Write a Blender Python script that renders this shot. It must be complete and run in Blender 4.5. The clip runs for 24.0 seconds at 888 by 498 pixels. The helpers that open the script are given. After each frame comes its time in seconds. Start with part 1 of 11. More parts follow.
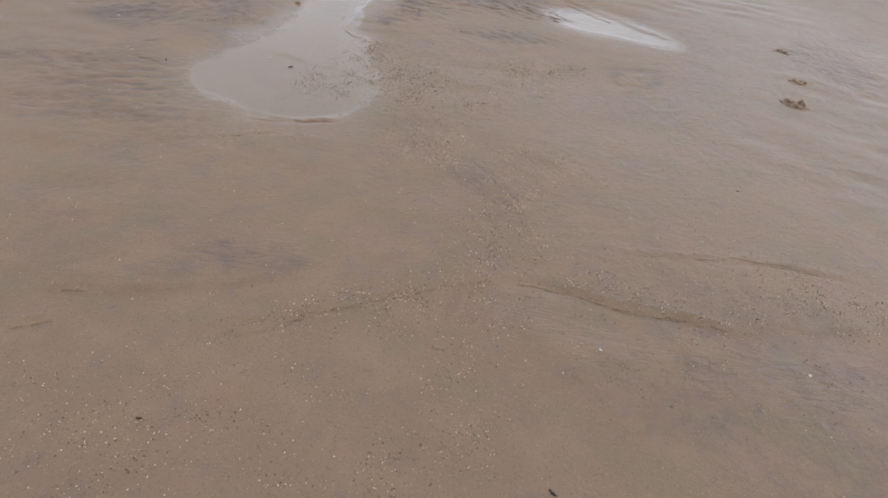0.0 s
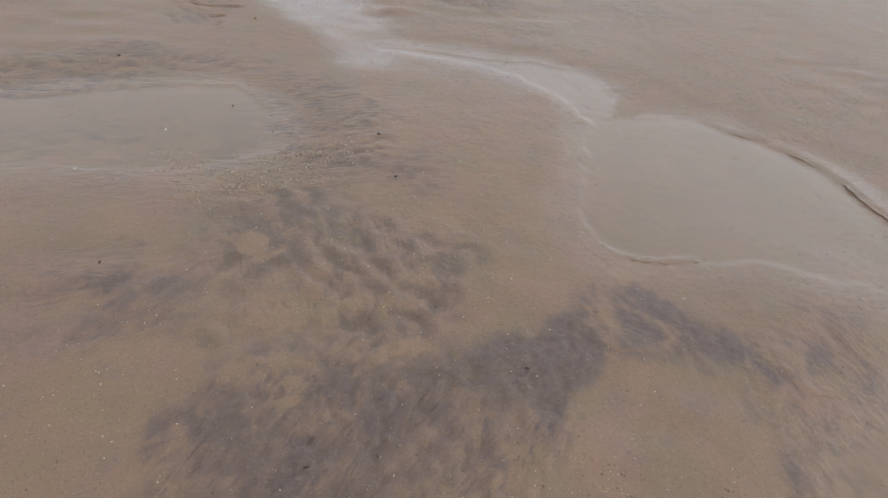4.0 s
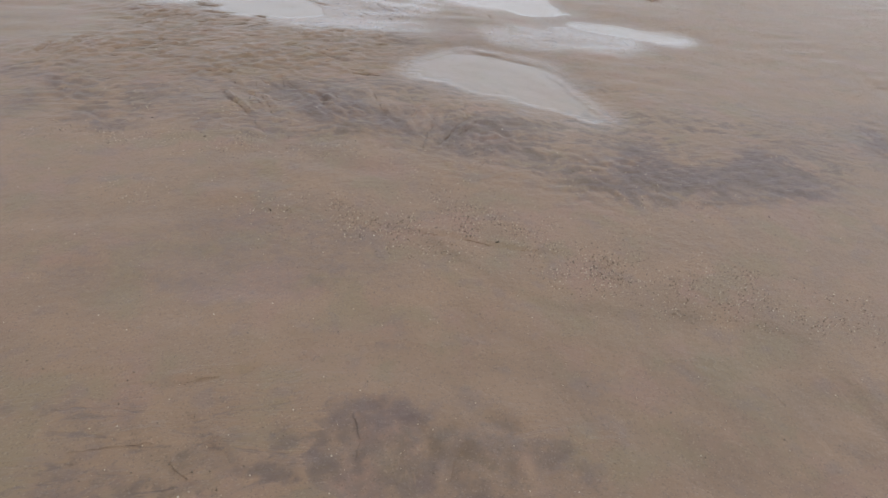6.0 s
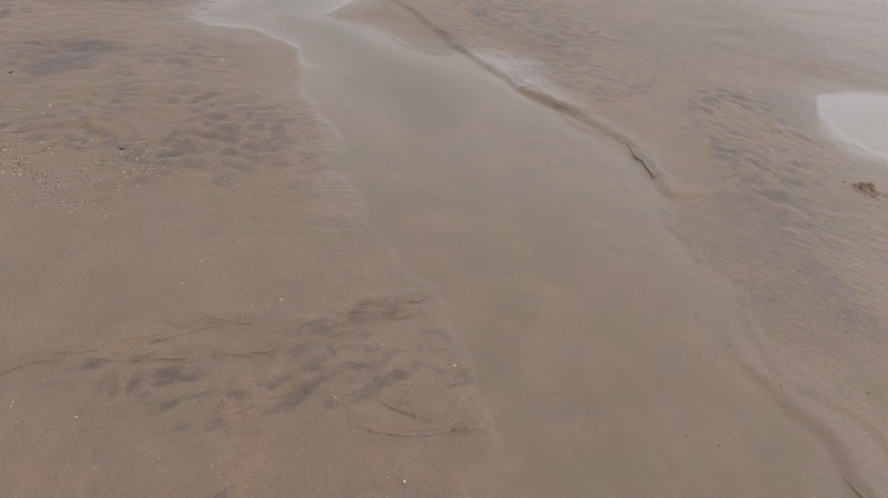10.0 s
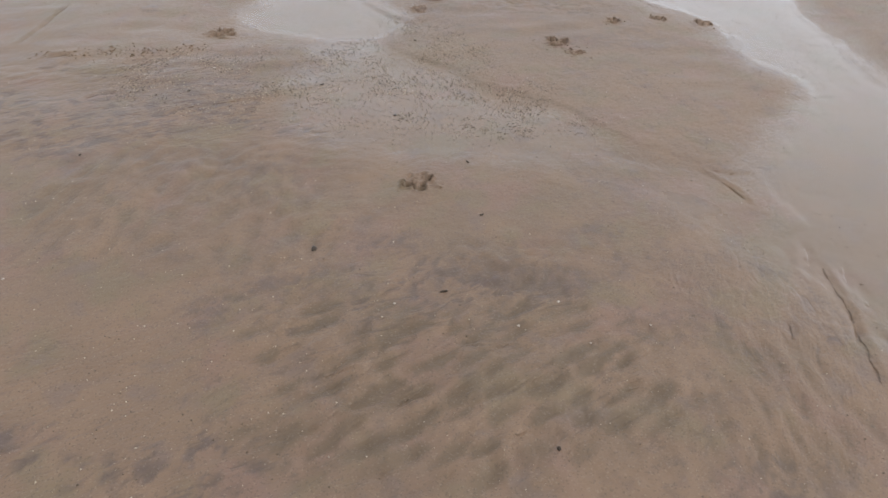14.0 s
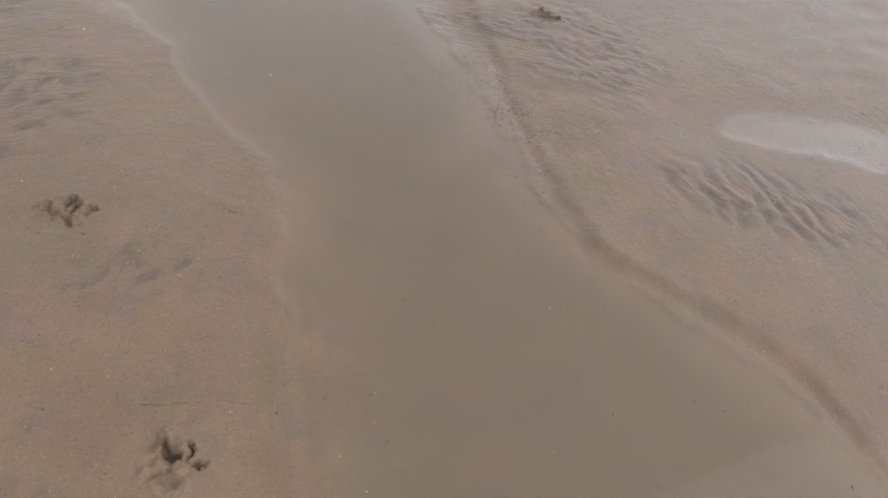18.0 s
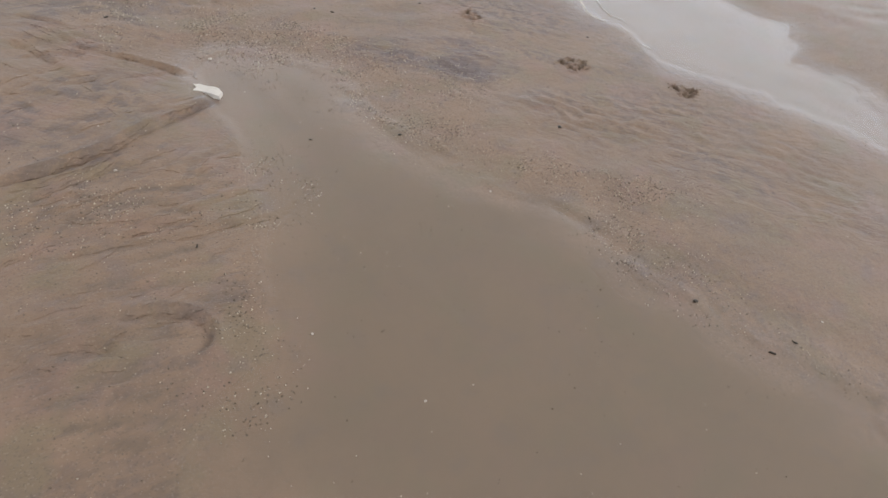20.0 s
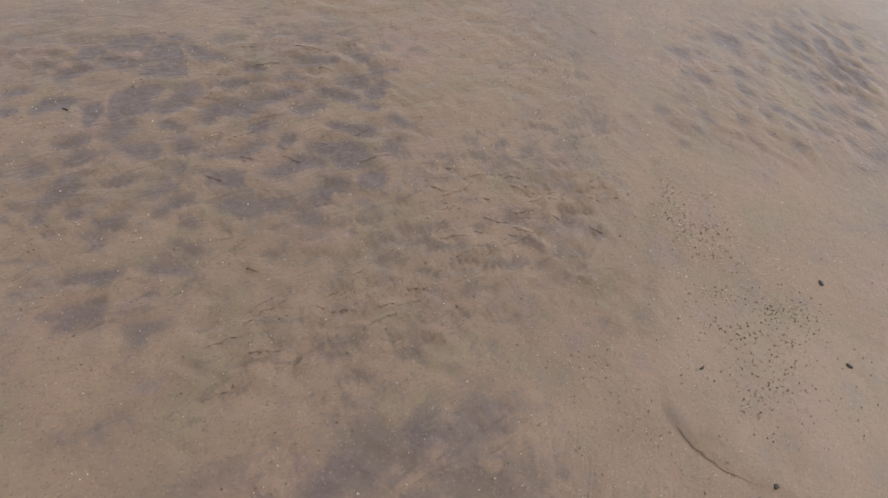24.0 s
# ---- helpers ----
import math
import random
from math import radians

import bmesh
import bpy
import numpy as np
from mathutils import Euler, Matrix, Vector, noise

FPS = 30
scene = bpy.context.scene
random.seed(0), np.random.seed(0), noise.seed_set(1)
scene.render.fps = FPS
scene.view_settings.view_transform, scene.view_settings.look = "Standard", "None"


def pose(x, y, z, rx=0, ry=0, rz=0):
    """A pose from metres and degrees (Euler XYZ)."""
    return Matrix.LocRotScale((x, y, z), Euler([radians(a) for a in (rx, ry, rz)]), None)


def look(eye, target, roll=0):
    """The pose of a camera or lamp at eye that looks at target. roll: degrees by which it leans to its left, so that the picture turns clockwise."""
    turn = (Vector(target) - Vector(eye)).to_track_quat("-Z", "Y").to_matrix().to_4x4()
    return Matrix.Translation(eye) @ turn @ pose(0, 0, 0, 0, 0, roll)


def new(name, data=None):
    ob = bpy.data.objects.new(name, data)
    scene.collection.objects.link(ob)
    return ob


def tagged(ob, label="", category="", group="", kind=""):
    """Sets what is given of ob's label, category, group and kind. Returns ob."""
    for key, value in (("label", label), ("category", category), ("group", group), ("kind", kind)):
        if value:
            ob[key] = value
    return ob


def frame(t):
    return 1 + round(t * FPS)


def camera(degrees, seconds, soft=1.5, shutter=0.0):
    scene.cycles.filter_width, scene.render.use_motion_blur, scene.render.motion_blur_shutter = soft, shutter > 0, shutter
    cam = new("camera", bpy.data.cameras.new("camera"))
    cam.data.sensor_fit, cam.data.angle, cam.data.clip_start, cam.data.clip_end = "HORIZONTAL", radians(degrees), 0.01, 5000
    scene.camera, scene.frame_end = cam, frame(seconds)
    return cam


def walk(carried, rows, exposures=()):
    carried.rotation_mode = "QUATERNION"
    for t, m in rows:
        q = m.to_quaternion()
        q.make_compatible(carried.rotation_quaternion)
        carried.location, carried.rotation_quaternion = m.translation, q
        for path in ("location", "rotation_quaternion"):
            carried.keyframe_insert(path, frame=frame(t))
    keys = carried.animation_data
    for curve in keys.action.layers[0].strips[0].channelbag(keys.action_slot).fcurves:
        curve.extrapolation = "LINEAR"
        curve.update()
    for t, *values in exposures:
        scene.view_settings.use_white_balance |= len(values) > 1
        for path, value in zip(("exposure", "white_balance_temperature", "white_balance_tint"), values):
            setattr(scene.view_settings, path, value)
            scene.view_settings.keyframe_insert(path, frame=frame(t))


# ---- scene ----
DEG = 68.1
PATH = [
    (0.0, pose(0.000, 0.000, 1.000, 53.47, -7.15, 1.79)),
    (0.5, pose(-0.274, 0.564, 1.004, 53.63, -7.59, 3.07)),
    (1.0, pose(-0.528, 1.121, 1.004, 52.64, -7.62, 0.44)),
    (1.5, pose(-0.687, 1.680, 0.995, 50.41, -6.46, -6.29)),
    (2.0, pose(-0.801, 2.242, 0.979, 48.58, -7.12, -10.77)),
    (2.5, pose(-0.885, 2.772, 1.004, 49.57, -7.12, -14.78)),
    (3.0, pose(-0.934, 3.272, 1.006, 50.36, -7.00, -15.07)),
    (3.5, pose(-0.983, 3.771, 1.002, 51.21, -6.77, -15.36)),
    (5.5, pose(-1.451, 6.176, 1.000, 56.03, -3.04, -14.28)),
    (6.0, pose(-1.635, 7.007, 0.988, 55.66, -4.30, -13.70)),
    (6.5, pose(-1.829, 7.748, 0.986, 54.85, -5.38, -14.63)),
    (7.0, pose(-1.994, 8.451, 1.021, 53.70, -5.93, -15.83)),
    (7.5, pose(-2.047, 9.051, 1.016, 52.66, -4.56, -16.51)),
    (8.0, pose(-2.037, 9.710, 1.009, 52.58, -5.04, -16.91)),
    (8.5, pose(-2.065, 10.341, 0.980, 51.40, -6.49, -16.85)),
    (9.0, pose(-2.080, 10.948, 0.977, 50.36, -7.85, -18.19)),
    (9.5, pose(-2.096, 11.556, 0.993, 50.26, -8.78, -19.54)),
    (11.5, pose(-2.726, 14.284, 1.000, 48.83, -1.80, -16.09)),
    (12.0, pose(-2.852, 15.076, 0.999, 48.09, -1.89, -17.02)),
    (12.5, pose(-3.008, 15.780, 1.007, 48.66, -2.13, -18.30)),
    (13.0, pose(-3.084, 16.468, 0.981, 48.99, -2.45, -22.24)),
    (13.5, pose(-3.135, 17.220, 0.985, 50.84, -2.40, -24.31)),
    (14.0, pose(-3.142, 18.038, 1.015, 51.23, -2.03, -27.81)),
    (14.5, pose(-3.049, 18.801, 1.027, 50.40, -2.43, -30.10)),
    (15.0, pose(-2.931, 19.410, 1.003, 49.57, -2.91, -32.93)),
    (15.5, pose(-2.870, 20.054, 0.995, 48.63, -3.03, -36.75)),
    (16.0, pose(-2.820, 20.819, 1.007, 48.82, -5.02, -38.80)),
    (16.5, pose(-2.815, 21.562, 1.015, 48.41, -5.51, -40.19)),
    (17.0, pose(-2.763, 22.396, 0.995, 47.35, -7.84, -41.25)),
    (17.5, pose(-2.698, 23.184, 0.966, 45.05, -11.56, -42.40)),
    (19.5, pose(-1.929, 25.807, 1.043, 49.29, -5.43, -29.69)),
    (20.0, pose(-1.989, 26.680, 1.024, 48.65, -7.30, -30.34)),
    (20.5, pose(-1.912, 27.433, 1.016, 47.71, -6.43, -29.81)),
    (21.0, pose(-1.858, 28.168, 0.999, 46.13, -7.10, -31.92)),
    (21.5, pose(-1.780, 28.887, 0.961, 43.66, -7.67, -35.26)),
    (22.0, pose(-1.657, 29.472, 0.976, 41.52, -8.37, -40.41)),
    (22.5, pose(-1.428, 30.045, 0.991, 40.35, -8.85, -47.67)),
    (23.0, pose(-1.073, 30.618, 0.993, 38.84, -8.07, -59.43)),
    (23.5, pose(-0.656, 31.195, 1.001, 39.17, -8.40, -69.37)),
    (24.0, pose(-0.205, 31.818, 0.996, 39.63, -8.79, -77.30)),
]

EXPOSURES = [(0.0, 0.03), (1.0, 0.03), (2.0, 0.05), (3.0, 0.0), (6.0, -0.03), (7.5, 0.0), (9.0, -0.02), (12.0, 0.10), (13.0, 0.0), (13.7, 0.03), (15.0, -0.02), (17.0, 0.03), (19.5, 0.02), (21.0, 0.07), (22.0, 0.18), (23.0, 0.18), (24.0, 0.12)]
cam = camera(DEG, 24.0, soft=1.5)
walk(cam, PATH, EXPOSURES)

# ---- overcast daylight ----
world = bpy.data.worlds.new("sky")
scene.world = world
world.use_nodes = True
wn, wl = world.node_tree.nodes, world.node_tree.links
wn.clear()
sky = wn.new("ShaderNodeTexSky")
sky.sky_type = "NISHITA"
sky.sun_disc = False
sky.sun_elevation, sky.sun_rotation = radians(48), radians(150)
sky.air_density, sky.dust_density, sky.ozone_density = 1.6, 6.0, 1.0
grey = wn.new("ShaderNodeMixRGB")  # a cloud sheet over the clear sky, brighter towards the horizon
grey.inputs["Fac"].default_value = 0.9
wl.new(sky.outputs["Color"], grey.inputs["Color1"])
up = wn.new("ShaderNodeSeparateXYZ")
wl.new(wn.new("ShaderNodeTexCoord").outputs["Generated"], up.inputs["Vector"])
lift = wn.new("ShaderNodeMapRange")
lift.interpolation_type = "SMOOTHSTEP"
lift.inputs["From Min"].default_value, lift.inputs["From Max"].default_value = 0.05, 0.80
wl.new(up.outputs["Z"], lift.inputs["Value"])
sheet = wn.new("ShaderNodeMixRGB")
sheet.inputs["Color1"].default_value, sheet.inputs["Color2"].default_value = (9.0, 9.85, 11.3, 1), (5.03, 4.92, 4.76, 1)
wl.new(lift.outputs["Result"], sheet.inputs["Fac"])
side = wn.new("ShaderNodeMapRange")  # the cloud is thinner towards the sea
side.inputs["From Min"].default_value, side.inputs["From Max"].default_value = -1.0, 1.0
side.inputs["To Min"].default_value, side.inputs["To Max"].default_value = 0.82, 1.36
wl.new(up.outputs["X"], side.inputs["Value"])
thin = wn.new("ShaderNodeMixRGB")
thin.blend_type = "MULTIPLY"
thin.inputs["Fac"].default_value = 1.0
wl.new(sheet.outputs["Color"], thin.inputs["Color1"])
wl.new(side.outputs["Result"], thin.inputs["Color2"])
wl.new(thin.outputs["Color"], grey.inputs["Color2"])
back = wn.new("ShaderNodeBackground")
back.inputs["Strength"].default_value = 0.12
wl.new(grey.outputs["Color"], back.inputs["Color"])
wl.new(back.outputs["Background"], wn.new("ShaderNodeOutputWorld").inputs["Surface"])
sun = new("sun", bpy.data.lights.new("sun", "SUN"))
sun.data.energy, sun.data.angle, sun.data.color = 0.75, radians(75), (1.0, 0.95, 0.88)
sun.matrix_world = look((3, -5, 6.5), (0, 0, 0))
scene.view_settings.exposure = 0.0


# ---- numbers: noise and distances on the plan ----
TABLES = {}


def value_noise(x, y, seed):
    """Smooth noise from 0 to 1, one lattice cell a unit."""
    if seed not in TABLES:
        TABLES[seed] = np.random.RandomState(seed).rand(256, 256).astype(np.float32)
    table = TABLES[seed]
    i, j = np.floor(x).astype(np.int64), np.floor(y).astype(np.int64)
    a, b = (x - i).astype(np.float32), (y - j).astype(np.float32)
    a, b = a * a * (3 - 2 * a), b * b * (3 - 2 * b)
    i, j, i1, j1 = i & 255, j & 255, (i + 1) & 255, (j + 1) & 255
    return (table[i, j] * (1 - a) + table[i1, j] * a) * (1 - b) + (table[i, j1] * (1 - a) + table[i1, j1] * a) * b


def cloud(x, y, size, seed, octaves=3):
    total, gain = 0, 0
    for k in range(octaves):
        g = 0.5**k
        total = total + g * value_noise(x * 2**k / size + 17 * k, y * 2**k / size - 9 * k, seed + k)
        gain += g
    return total / gain


def step(lo, hi, v):
    t = np.clip((v - lo) / (hi - lo), 0, 1)
    return t * t * (3 - 2 * t)


def rounded(points, closed, times=2):
    """Cuts the corners of a plan line."""
    p = np.array(points, float)
    for _ in range(times):
        q = np.roll(p, -1, 0) if closed else p[1:]
        p0 = p if closed else p[:-1]
        cut = np.stack([0.75 * p0 + 0.25 * q, 0.25 * p0 + 0.75 * q], 1).reshape(-1, 2)
        p = cut if closed else np.vstack([p[:1], cut, p[-1:]])
    return p


def area_distance(x, y, poly):
    """Distance to a closed outline, negative inside."""
    best, inside = np.full(x.shape, 1e9, np.float32), np.zeros(x.shape, bool)
    for (ax, ay), (bx, by) in zip(poly, np.roll(poly, -1, 0)):
        ex, ey = bx - ax, by - ay
        t = np.clip(((x - ax) * ex + (y - ay) * ey) / (ex * ex + ey * ey + 1e-12), 0, 1)
        best = np.minimum(best, (x - ax - t * ex) ** 2 + (y - ay - t * ey) ** 2)
        if ay != by:
            inside ^= ((ay > y) != (by > y)) & (x < ex * (y - ay) / ey + ax)
    return np.where(inside, -1, 1) * np.sqrt(best)


def line_distance(x, y, line):
    """Distance to an open line, its sign (left is positive) and the share of the way along it."""
    best, side, along = np.full(x.shape, 1e9), np.ones(x.shape), np.zeros(x.shape)
    n = len(line) - 1
    for k in range(n):
        (ax, ay), (bx, by) = line[k], line[k + 1]
        ex, ey = bx - ax, by - ay
        t = np.clip(((x - ax) * ex + (y - ay) * ey) / (ex * ex + ey * ey + 1e-12), 0, 1)
        d = (x - ax - t * ex) ** 2 + (y - ay - t * ey) ** 2
        near = d < best
        best = np.where(near, d, best)
        side = np.where(near, np.sign(ex * (y - ay) - ey * (x - ax)), side)
        along = np.where(near, (k + t) / n, along)
    return np.sqrt(best), side, along


# ---- materials ----
def material(name):
    m = bpy.data.materials.new(name)
    m.use_nodes = True
    nodes = m.node_tree.nodes
    return m, nodes, m.node_tree.links, nodes["Principled BSDF"]


def node(nodes, kind, **values):
    n = nodes.new("ShaderNode" + kind)
    for k, v in values.items():
        n.inputs[k.replace("_", " ")].default_value = v
    return n


def ramp(nodes, links, source, a, b):
    n = nodes.new("ShaderNodeMapRange")
    n.interpolation_type = "SMOOTHSTEP"
    n.inputs["From Min"].default_value, n.inputs["From Max"].default_value = a, b
    links.new(source, n.inputs["Value"])
    return n.outputs["Result"]


def blend(nodes, links, factor, a, b, mode="MIX"):
    n = nodes.new("ShaderNodeMixRGB")
    n.blend_type = mode
    for value, socket in ((factor, n.inputs["Fac"]), (a, n.inputs["Color1"]), (b, n.inputs["Color2"])):
        if isinstance(value, (tuple, float, int)):
            socket.default_value = (*value, 1) if isinstance(value, tuple) else value
        else:
            links.new(value, socket)
    return n.outputs["Color"]


def calc(nodes, links, op, a, b):
    n = nodes.new("ShaderNodeMath")
    n.operation = op
    for value, socket in ((a, n.inputs[0]), (b, n.inputs[1])):
        if isinstance(value, (float, int)):
            socket.default_value = value
        else:
            links.new(value, socket)
    return n.outputs[0]


def sand_material():
    m, nodes, links, out = material("wet_sand")
    place = nodes.new("ShaderNodeNewGeometry").outputs["Position"]

    def tex(scale, detail=3.0, rough=0.55):
        n = node(nodes, "TexNoise", Scale=scale, Detail=detail, Roughness=rough)
        links.new(place, n.inputs["Vector"])
        return n.outputs["Fac"]

    def attribute(name):
        n = nodes.new("ShaderNodeAttribute")
        n.attribute_name = name
        return n.outputs["Fac"]

    broad, mid, small, grain = tex(0.9, 4), tex(7.0, 5), tex(60.0, 4), tex(520.0, 2, 0.7)
    base = blend(nodes, links, ramp(nodes, links, broad, 0.35, 0.65), SAND_A, SAND_B)
    base = blend(nodes, links, ramp(nodes, links, mid, 0.38, 0.68), base, SAND_C)
    base = blend(nodes, links, calc(nodes, links, "MULTIPLY", ramp(nodes, links, tex(1.7, 3), 0.52, 0.75), 0.45), base, SAND_OLIVE)
    base = blend(nodes, links, calc(nodes, links, "MULTIPLY", ramp(nodes, links, tex(5.0, 4), 0.5, 0.68), 0.55), base, (0.288, 0.181, 0.144))
    base = blend(nodes, links, calc(nodes, links, "MULTIPLY", ramp(nodes, links, tex(6.3, 3), 0.50, 0.66), 0.55), base, (0.227, 0.179, 0.113))
    base = blend(nodes, links, calc(nodes, links, "MULTIPLY", ramp(nodes, links, tex(11.0, 3), 0.54, 0.70), 0.5), base, (0.208, 0.155, 0.136))
    black = blend(nodes, links, ramp(nodes, links, small, 0.3, 0.7), (0.114, 0.083, 0.083), (0.164, 0.121, 0.112))
    dark = attribute("dark")
    # finest current marks: torn streaks along the local flow
    fx, fy, rip = attribute("flow_x"), attribute("flow_y"), attribute("rip")
    marks = None
    for k, (axis, sign) in enumerate(((fx, 1.0), (fy, 1.0), (fx, -1.0), (fy, -1.0))):
        lay = nodes.new("ShaderNodeMapping")
        lay.vector_type = "TEXTURE"
        lay.inputs["Rotation"].default_value = (0, 0, radians(45 * k))
        lay.inputs["Scale"].default_value = (2.8, 1.0, 1.0)
        links.new(place, lay.inputs["Vector"])
        n = node(nodes, "TexNoise", Scale=27.0, Detail=3.0, Roughness=0.55, Distortion=1.4)
        links.new(lay.outputs["Vector"], n.inputs["Vector"])
        share = calc(nodes, links, "MAXIMUM", calc(nodes, links, "MULTIPLY", axis, sign), 0.0)
        part = calc(nodes, links, "MULTIPLY", calc(nodes, links, "MULTIPLY", share, share), n.outputs["Fac"])
        marks = part if marks is None else calc(nodes, links, "ADD", marks, part)
    streak = calc(nodes, links, "MULTIPLY", ramp(nodes, links, marks, 0.44, 0.34), rip)
    torn = calc(nodes, links, "ADD", calc(nodes, links, "SUBTRACT", small, 0.5), calc(nodes, links, "SUBTRACT", tex(24.0, 5, 0.6), 0.5))
    rag = calc(nodes, links, "ADD", dark, calc(nodes, links, "MULTIPLY", torn, 0.50))
    rag = calc(nodes, links, "ADD", rag, calc(nodes, links, "MULTIPLY", streak, 0.26))
    rag = calc(nodes, links, "MULTIPLY", ramp(nodes, links, rag, 0.14, 0.70), 0.92)
    colour = blend(nodes, links, rag, base, black)
    # brown sand, plus the shade painted into cuts and paw prints
    brown_mix = calc(nodes, links, "ADD", attribute("stain_shade"), calc(nodes, links, "MULTIPLY", streak, 0.22))
    brown_mix = calc(nodes, links, "ADD", brown_mix, calc(nodes, links, "MULTIPLY", torn, 0.20))
    colour = blend(nodes, links, calc(nodes, links, "MULTIPLY", ramp(nodes, links, brown_mix, 0.10, 0.9), 0.85), colour, (0.165, 0.118, 0.078))
    wet = attribute("wet")
    colour = blend(nodes, links, calc(nodes, links, "MULTIPLY", wet, 0.50), colour, (0.80, 0.795, 0.79), "MULTIPLY")
    # single grains: pale shell grit and dark minerals
    cells = node(nodes, "TexVoronoi", Scale=330.0)
    links.new(place, cells.inputs["Vector"])
    tone = nodes.new("ShaderNodeSeparateColor")
    links.new(cells.outputs["Color"], tone.inputs["Color"])
    colour = blend(nodes, links, calc(nodes, links, "MULTIPLY", ramp(nodes, links, tone.outputs["Red"], 0.90, 0.98), 0.13), colour, (0.52, 0.44, 0.36))
    colour = blend(nodes, links, calc(nodes, links, "MULTIPLY", ramp(nodes, links, tone.outputs["Green"], 0.86, 0.97), 0.34), colour, (0.10, 0.08, 0.065))
    silt = attribute("silt")  # fine grey mud on the beds of the puddles
    colour = blend(nodes, links, calc(nodes, links, "MULTIPLY", silt, 0.66), colour, (0.172, 0.130, 0.092))
    links.new(colour, out.inputs["Base Color"])
    rough = calc(nodes, links, "SUBTRACT", 0.54, calc(nodes, links, "MULTIPLY", wet, 0.37))
    rough = calc(nodes, links, "ADD", rough, calc(nodes, links, "MULTIPLY", calc(nodes, links, "SUBTRACT", mid, 0.5), 0.25))
    links.new(calc(nodes, links, "ADD", rough, calc(nodes, links, "MULTIPLY", silt, 0.35)), out.inputs["Roughness"])
    out.inputs["IOR"].default_value = 1.43
    # the film of water that stands on the sand: a mirror at a low angle, fading out where the sand drinks it
    film = attribute("film")
    film = ramp(nodes, links, calc(nodes, links, "ADD", film, calc(nodes, links, "MULTIPLY", torn, calc(nodes, links, "MULTIPLY", calc(nodes, links, "SUBTRACT", 1.0, film), 0.5))), 0.0, 1.0)
    links.new(calc(nodes, links, "ADD", 0.22, calc(nodes, links, "MULTIPLY", film, 0.78)), out.inputs["Coat Weight"])
    links.new(calc(nodes, links, "SUBTRACT", 0.45, calc(nodes, links, "MULTIPLY", film, 0.40)), out.inputs["Coat Roughness"])
    out.inputs["Coat IOR"].default_value = 1.40
    lay = nodes.new("ShaderNodeVectorMath")  # water levels itself over the grains
    lay.operation = "MULTIPLY_ADD"
    lay.inputs[1].default_value, lay.inputs[2].default_value = (0.35, 0.35, 0.35), (0, 0, 0.65)
    links.new(nodes.new("ShaderNodeNewGeometry").outputs["Normal"], lay.inputs[0])
    level = nodes.new("ShaderNodeVectorMath")
    level.operation = "NORMALIZE"
    links.new(lay.outputs[0], level.inputs[0])
    links.new(level.outputs[0], out.inputs["Coat Normal"])
    dry = calc(nodes, links, "SUBTRACT", 1.0, calc(nodes, links, "MULTIPLY", wet, 0.8))
    fine = calc(nodes, links, "ADD", calc(nodes, links, "ADD", calc(nodes, links, "MULTIPLY", small, 0.0030), calc(nodes, links, "MULTIPLY", calc(nodes, links, "MULTIPLY", tex(26.0, 3, 0.5), ramp(nodes, links, tex(2.2, 2), 0.35, 0.7)), 0.007)), calc(nodes, links, "MULTIPLY", grain, 0.0010))
    fine = calc(nodes, links, "MULTIPLY", calc(nodes, links, "MULTIPLY", fine, dry), calc(nodes, links, "SUBTRACT", 1.0, calc(nodes, links, "MULTIPLY", silt, 0.75)))
    fine = calc(nodes, links, "ADD", fine, calc(nodes, links, "MULTIPLY", calc(nodes, links, "MULTIPLY", marks, rip), 0.011))
    bump = node(nodes, "Bump", Strength=0.9, Distance=1.0)
    links.new(fine, bump.inputs["Height"])
    links.new(bump.outputs["Normal"], out.inputs["Normal"])
    return m


def water_material():
    """A still, thin sheet: clear from above, a mirror of the sky at a low angle."""
    m, nodes, links, out = material("shallow_water")
    nodes.remove(out)
    end = nodes["Material Output"]
    clear = node(nodes, "BsdfTransparent", Color=(0.985, 0.98, 0.97, 1))
    gloss = node(nodes, "BsdfGlossy", Roughness=0.03, Color=(1, 1, 1, 1))
    place = nodes.new("ShaderNodeNewGeometry").outputs["Position"]
    n = node(nodes, "TexNoise", Scale=9.0, Detail=3.0)
    links.new(place, n.inputs["Vector"])
    bump = node(nodes, "Bump", Strength=0.25, Distance=0.01)
    links.new(n.outputs["Fac"], bump.inputs["Height"])
    links.new(bump.outputs["Normal"], gloss.inputs["Normal"])
    film = node(nodes, "LayerWeight", Blend=0.5)
    low = calc(nodes, links, "POWER", film.outputs["Facing"], 4.4)
    mix = nodes.new("ShaderNodeMixShader")
    links.new(calc(nodes, links, "ADD", calc(nodes, links, "MULTIPLY", low, 0.05), 0.010), mix.inputs["Fac"])
    links.new(clear.outputs["BSDF"], mix.inputs[1])
    links.new(gloss.outputs["BSDF"], mix.inputs[2])
    links.new(mix.outputs["Shader"], end.inputs["Surface"])
    return m


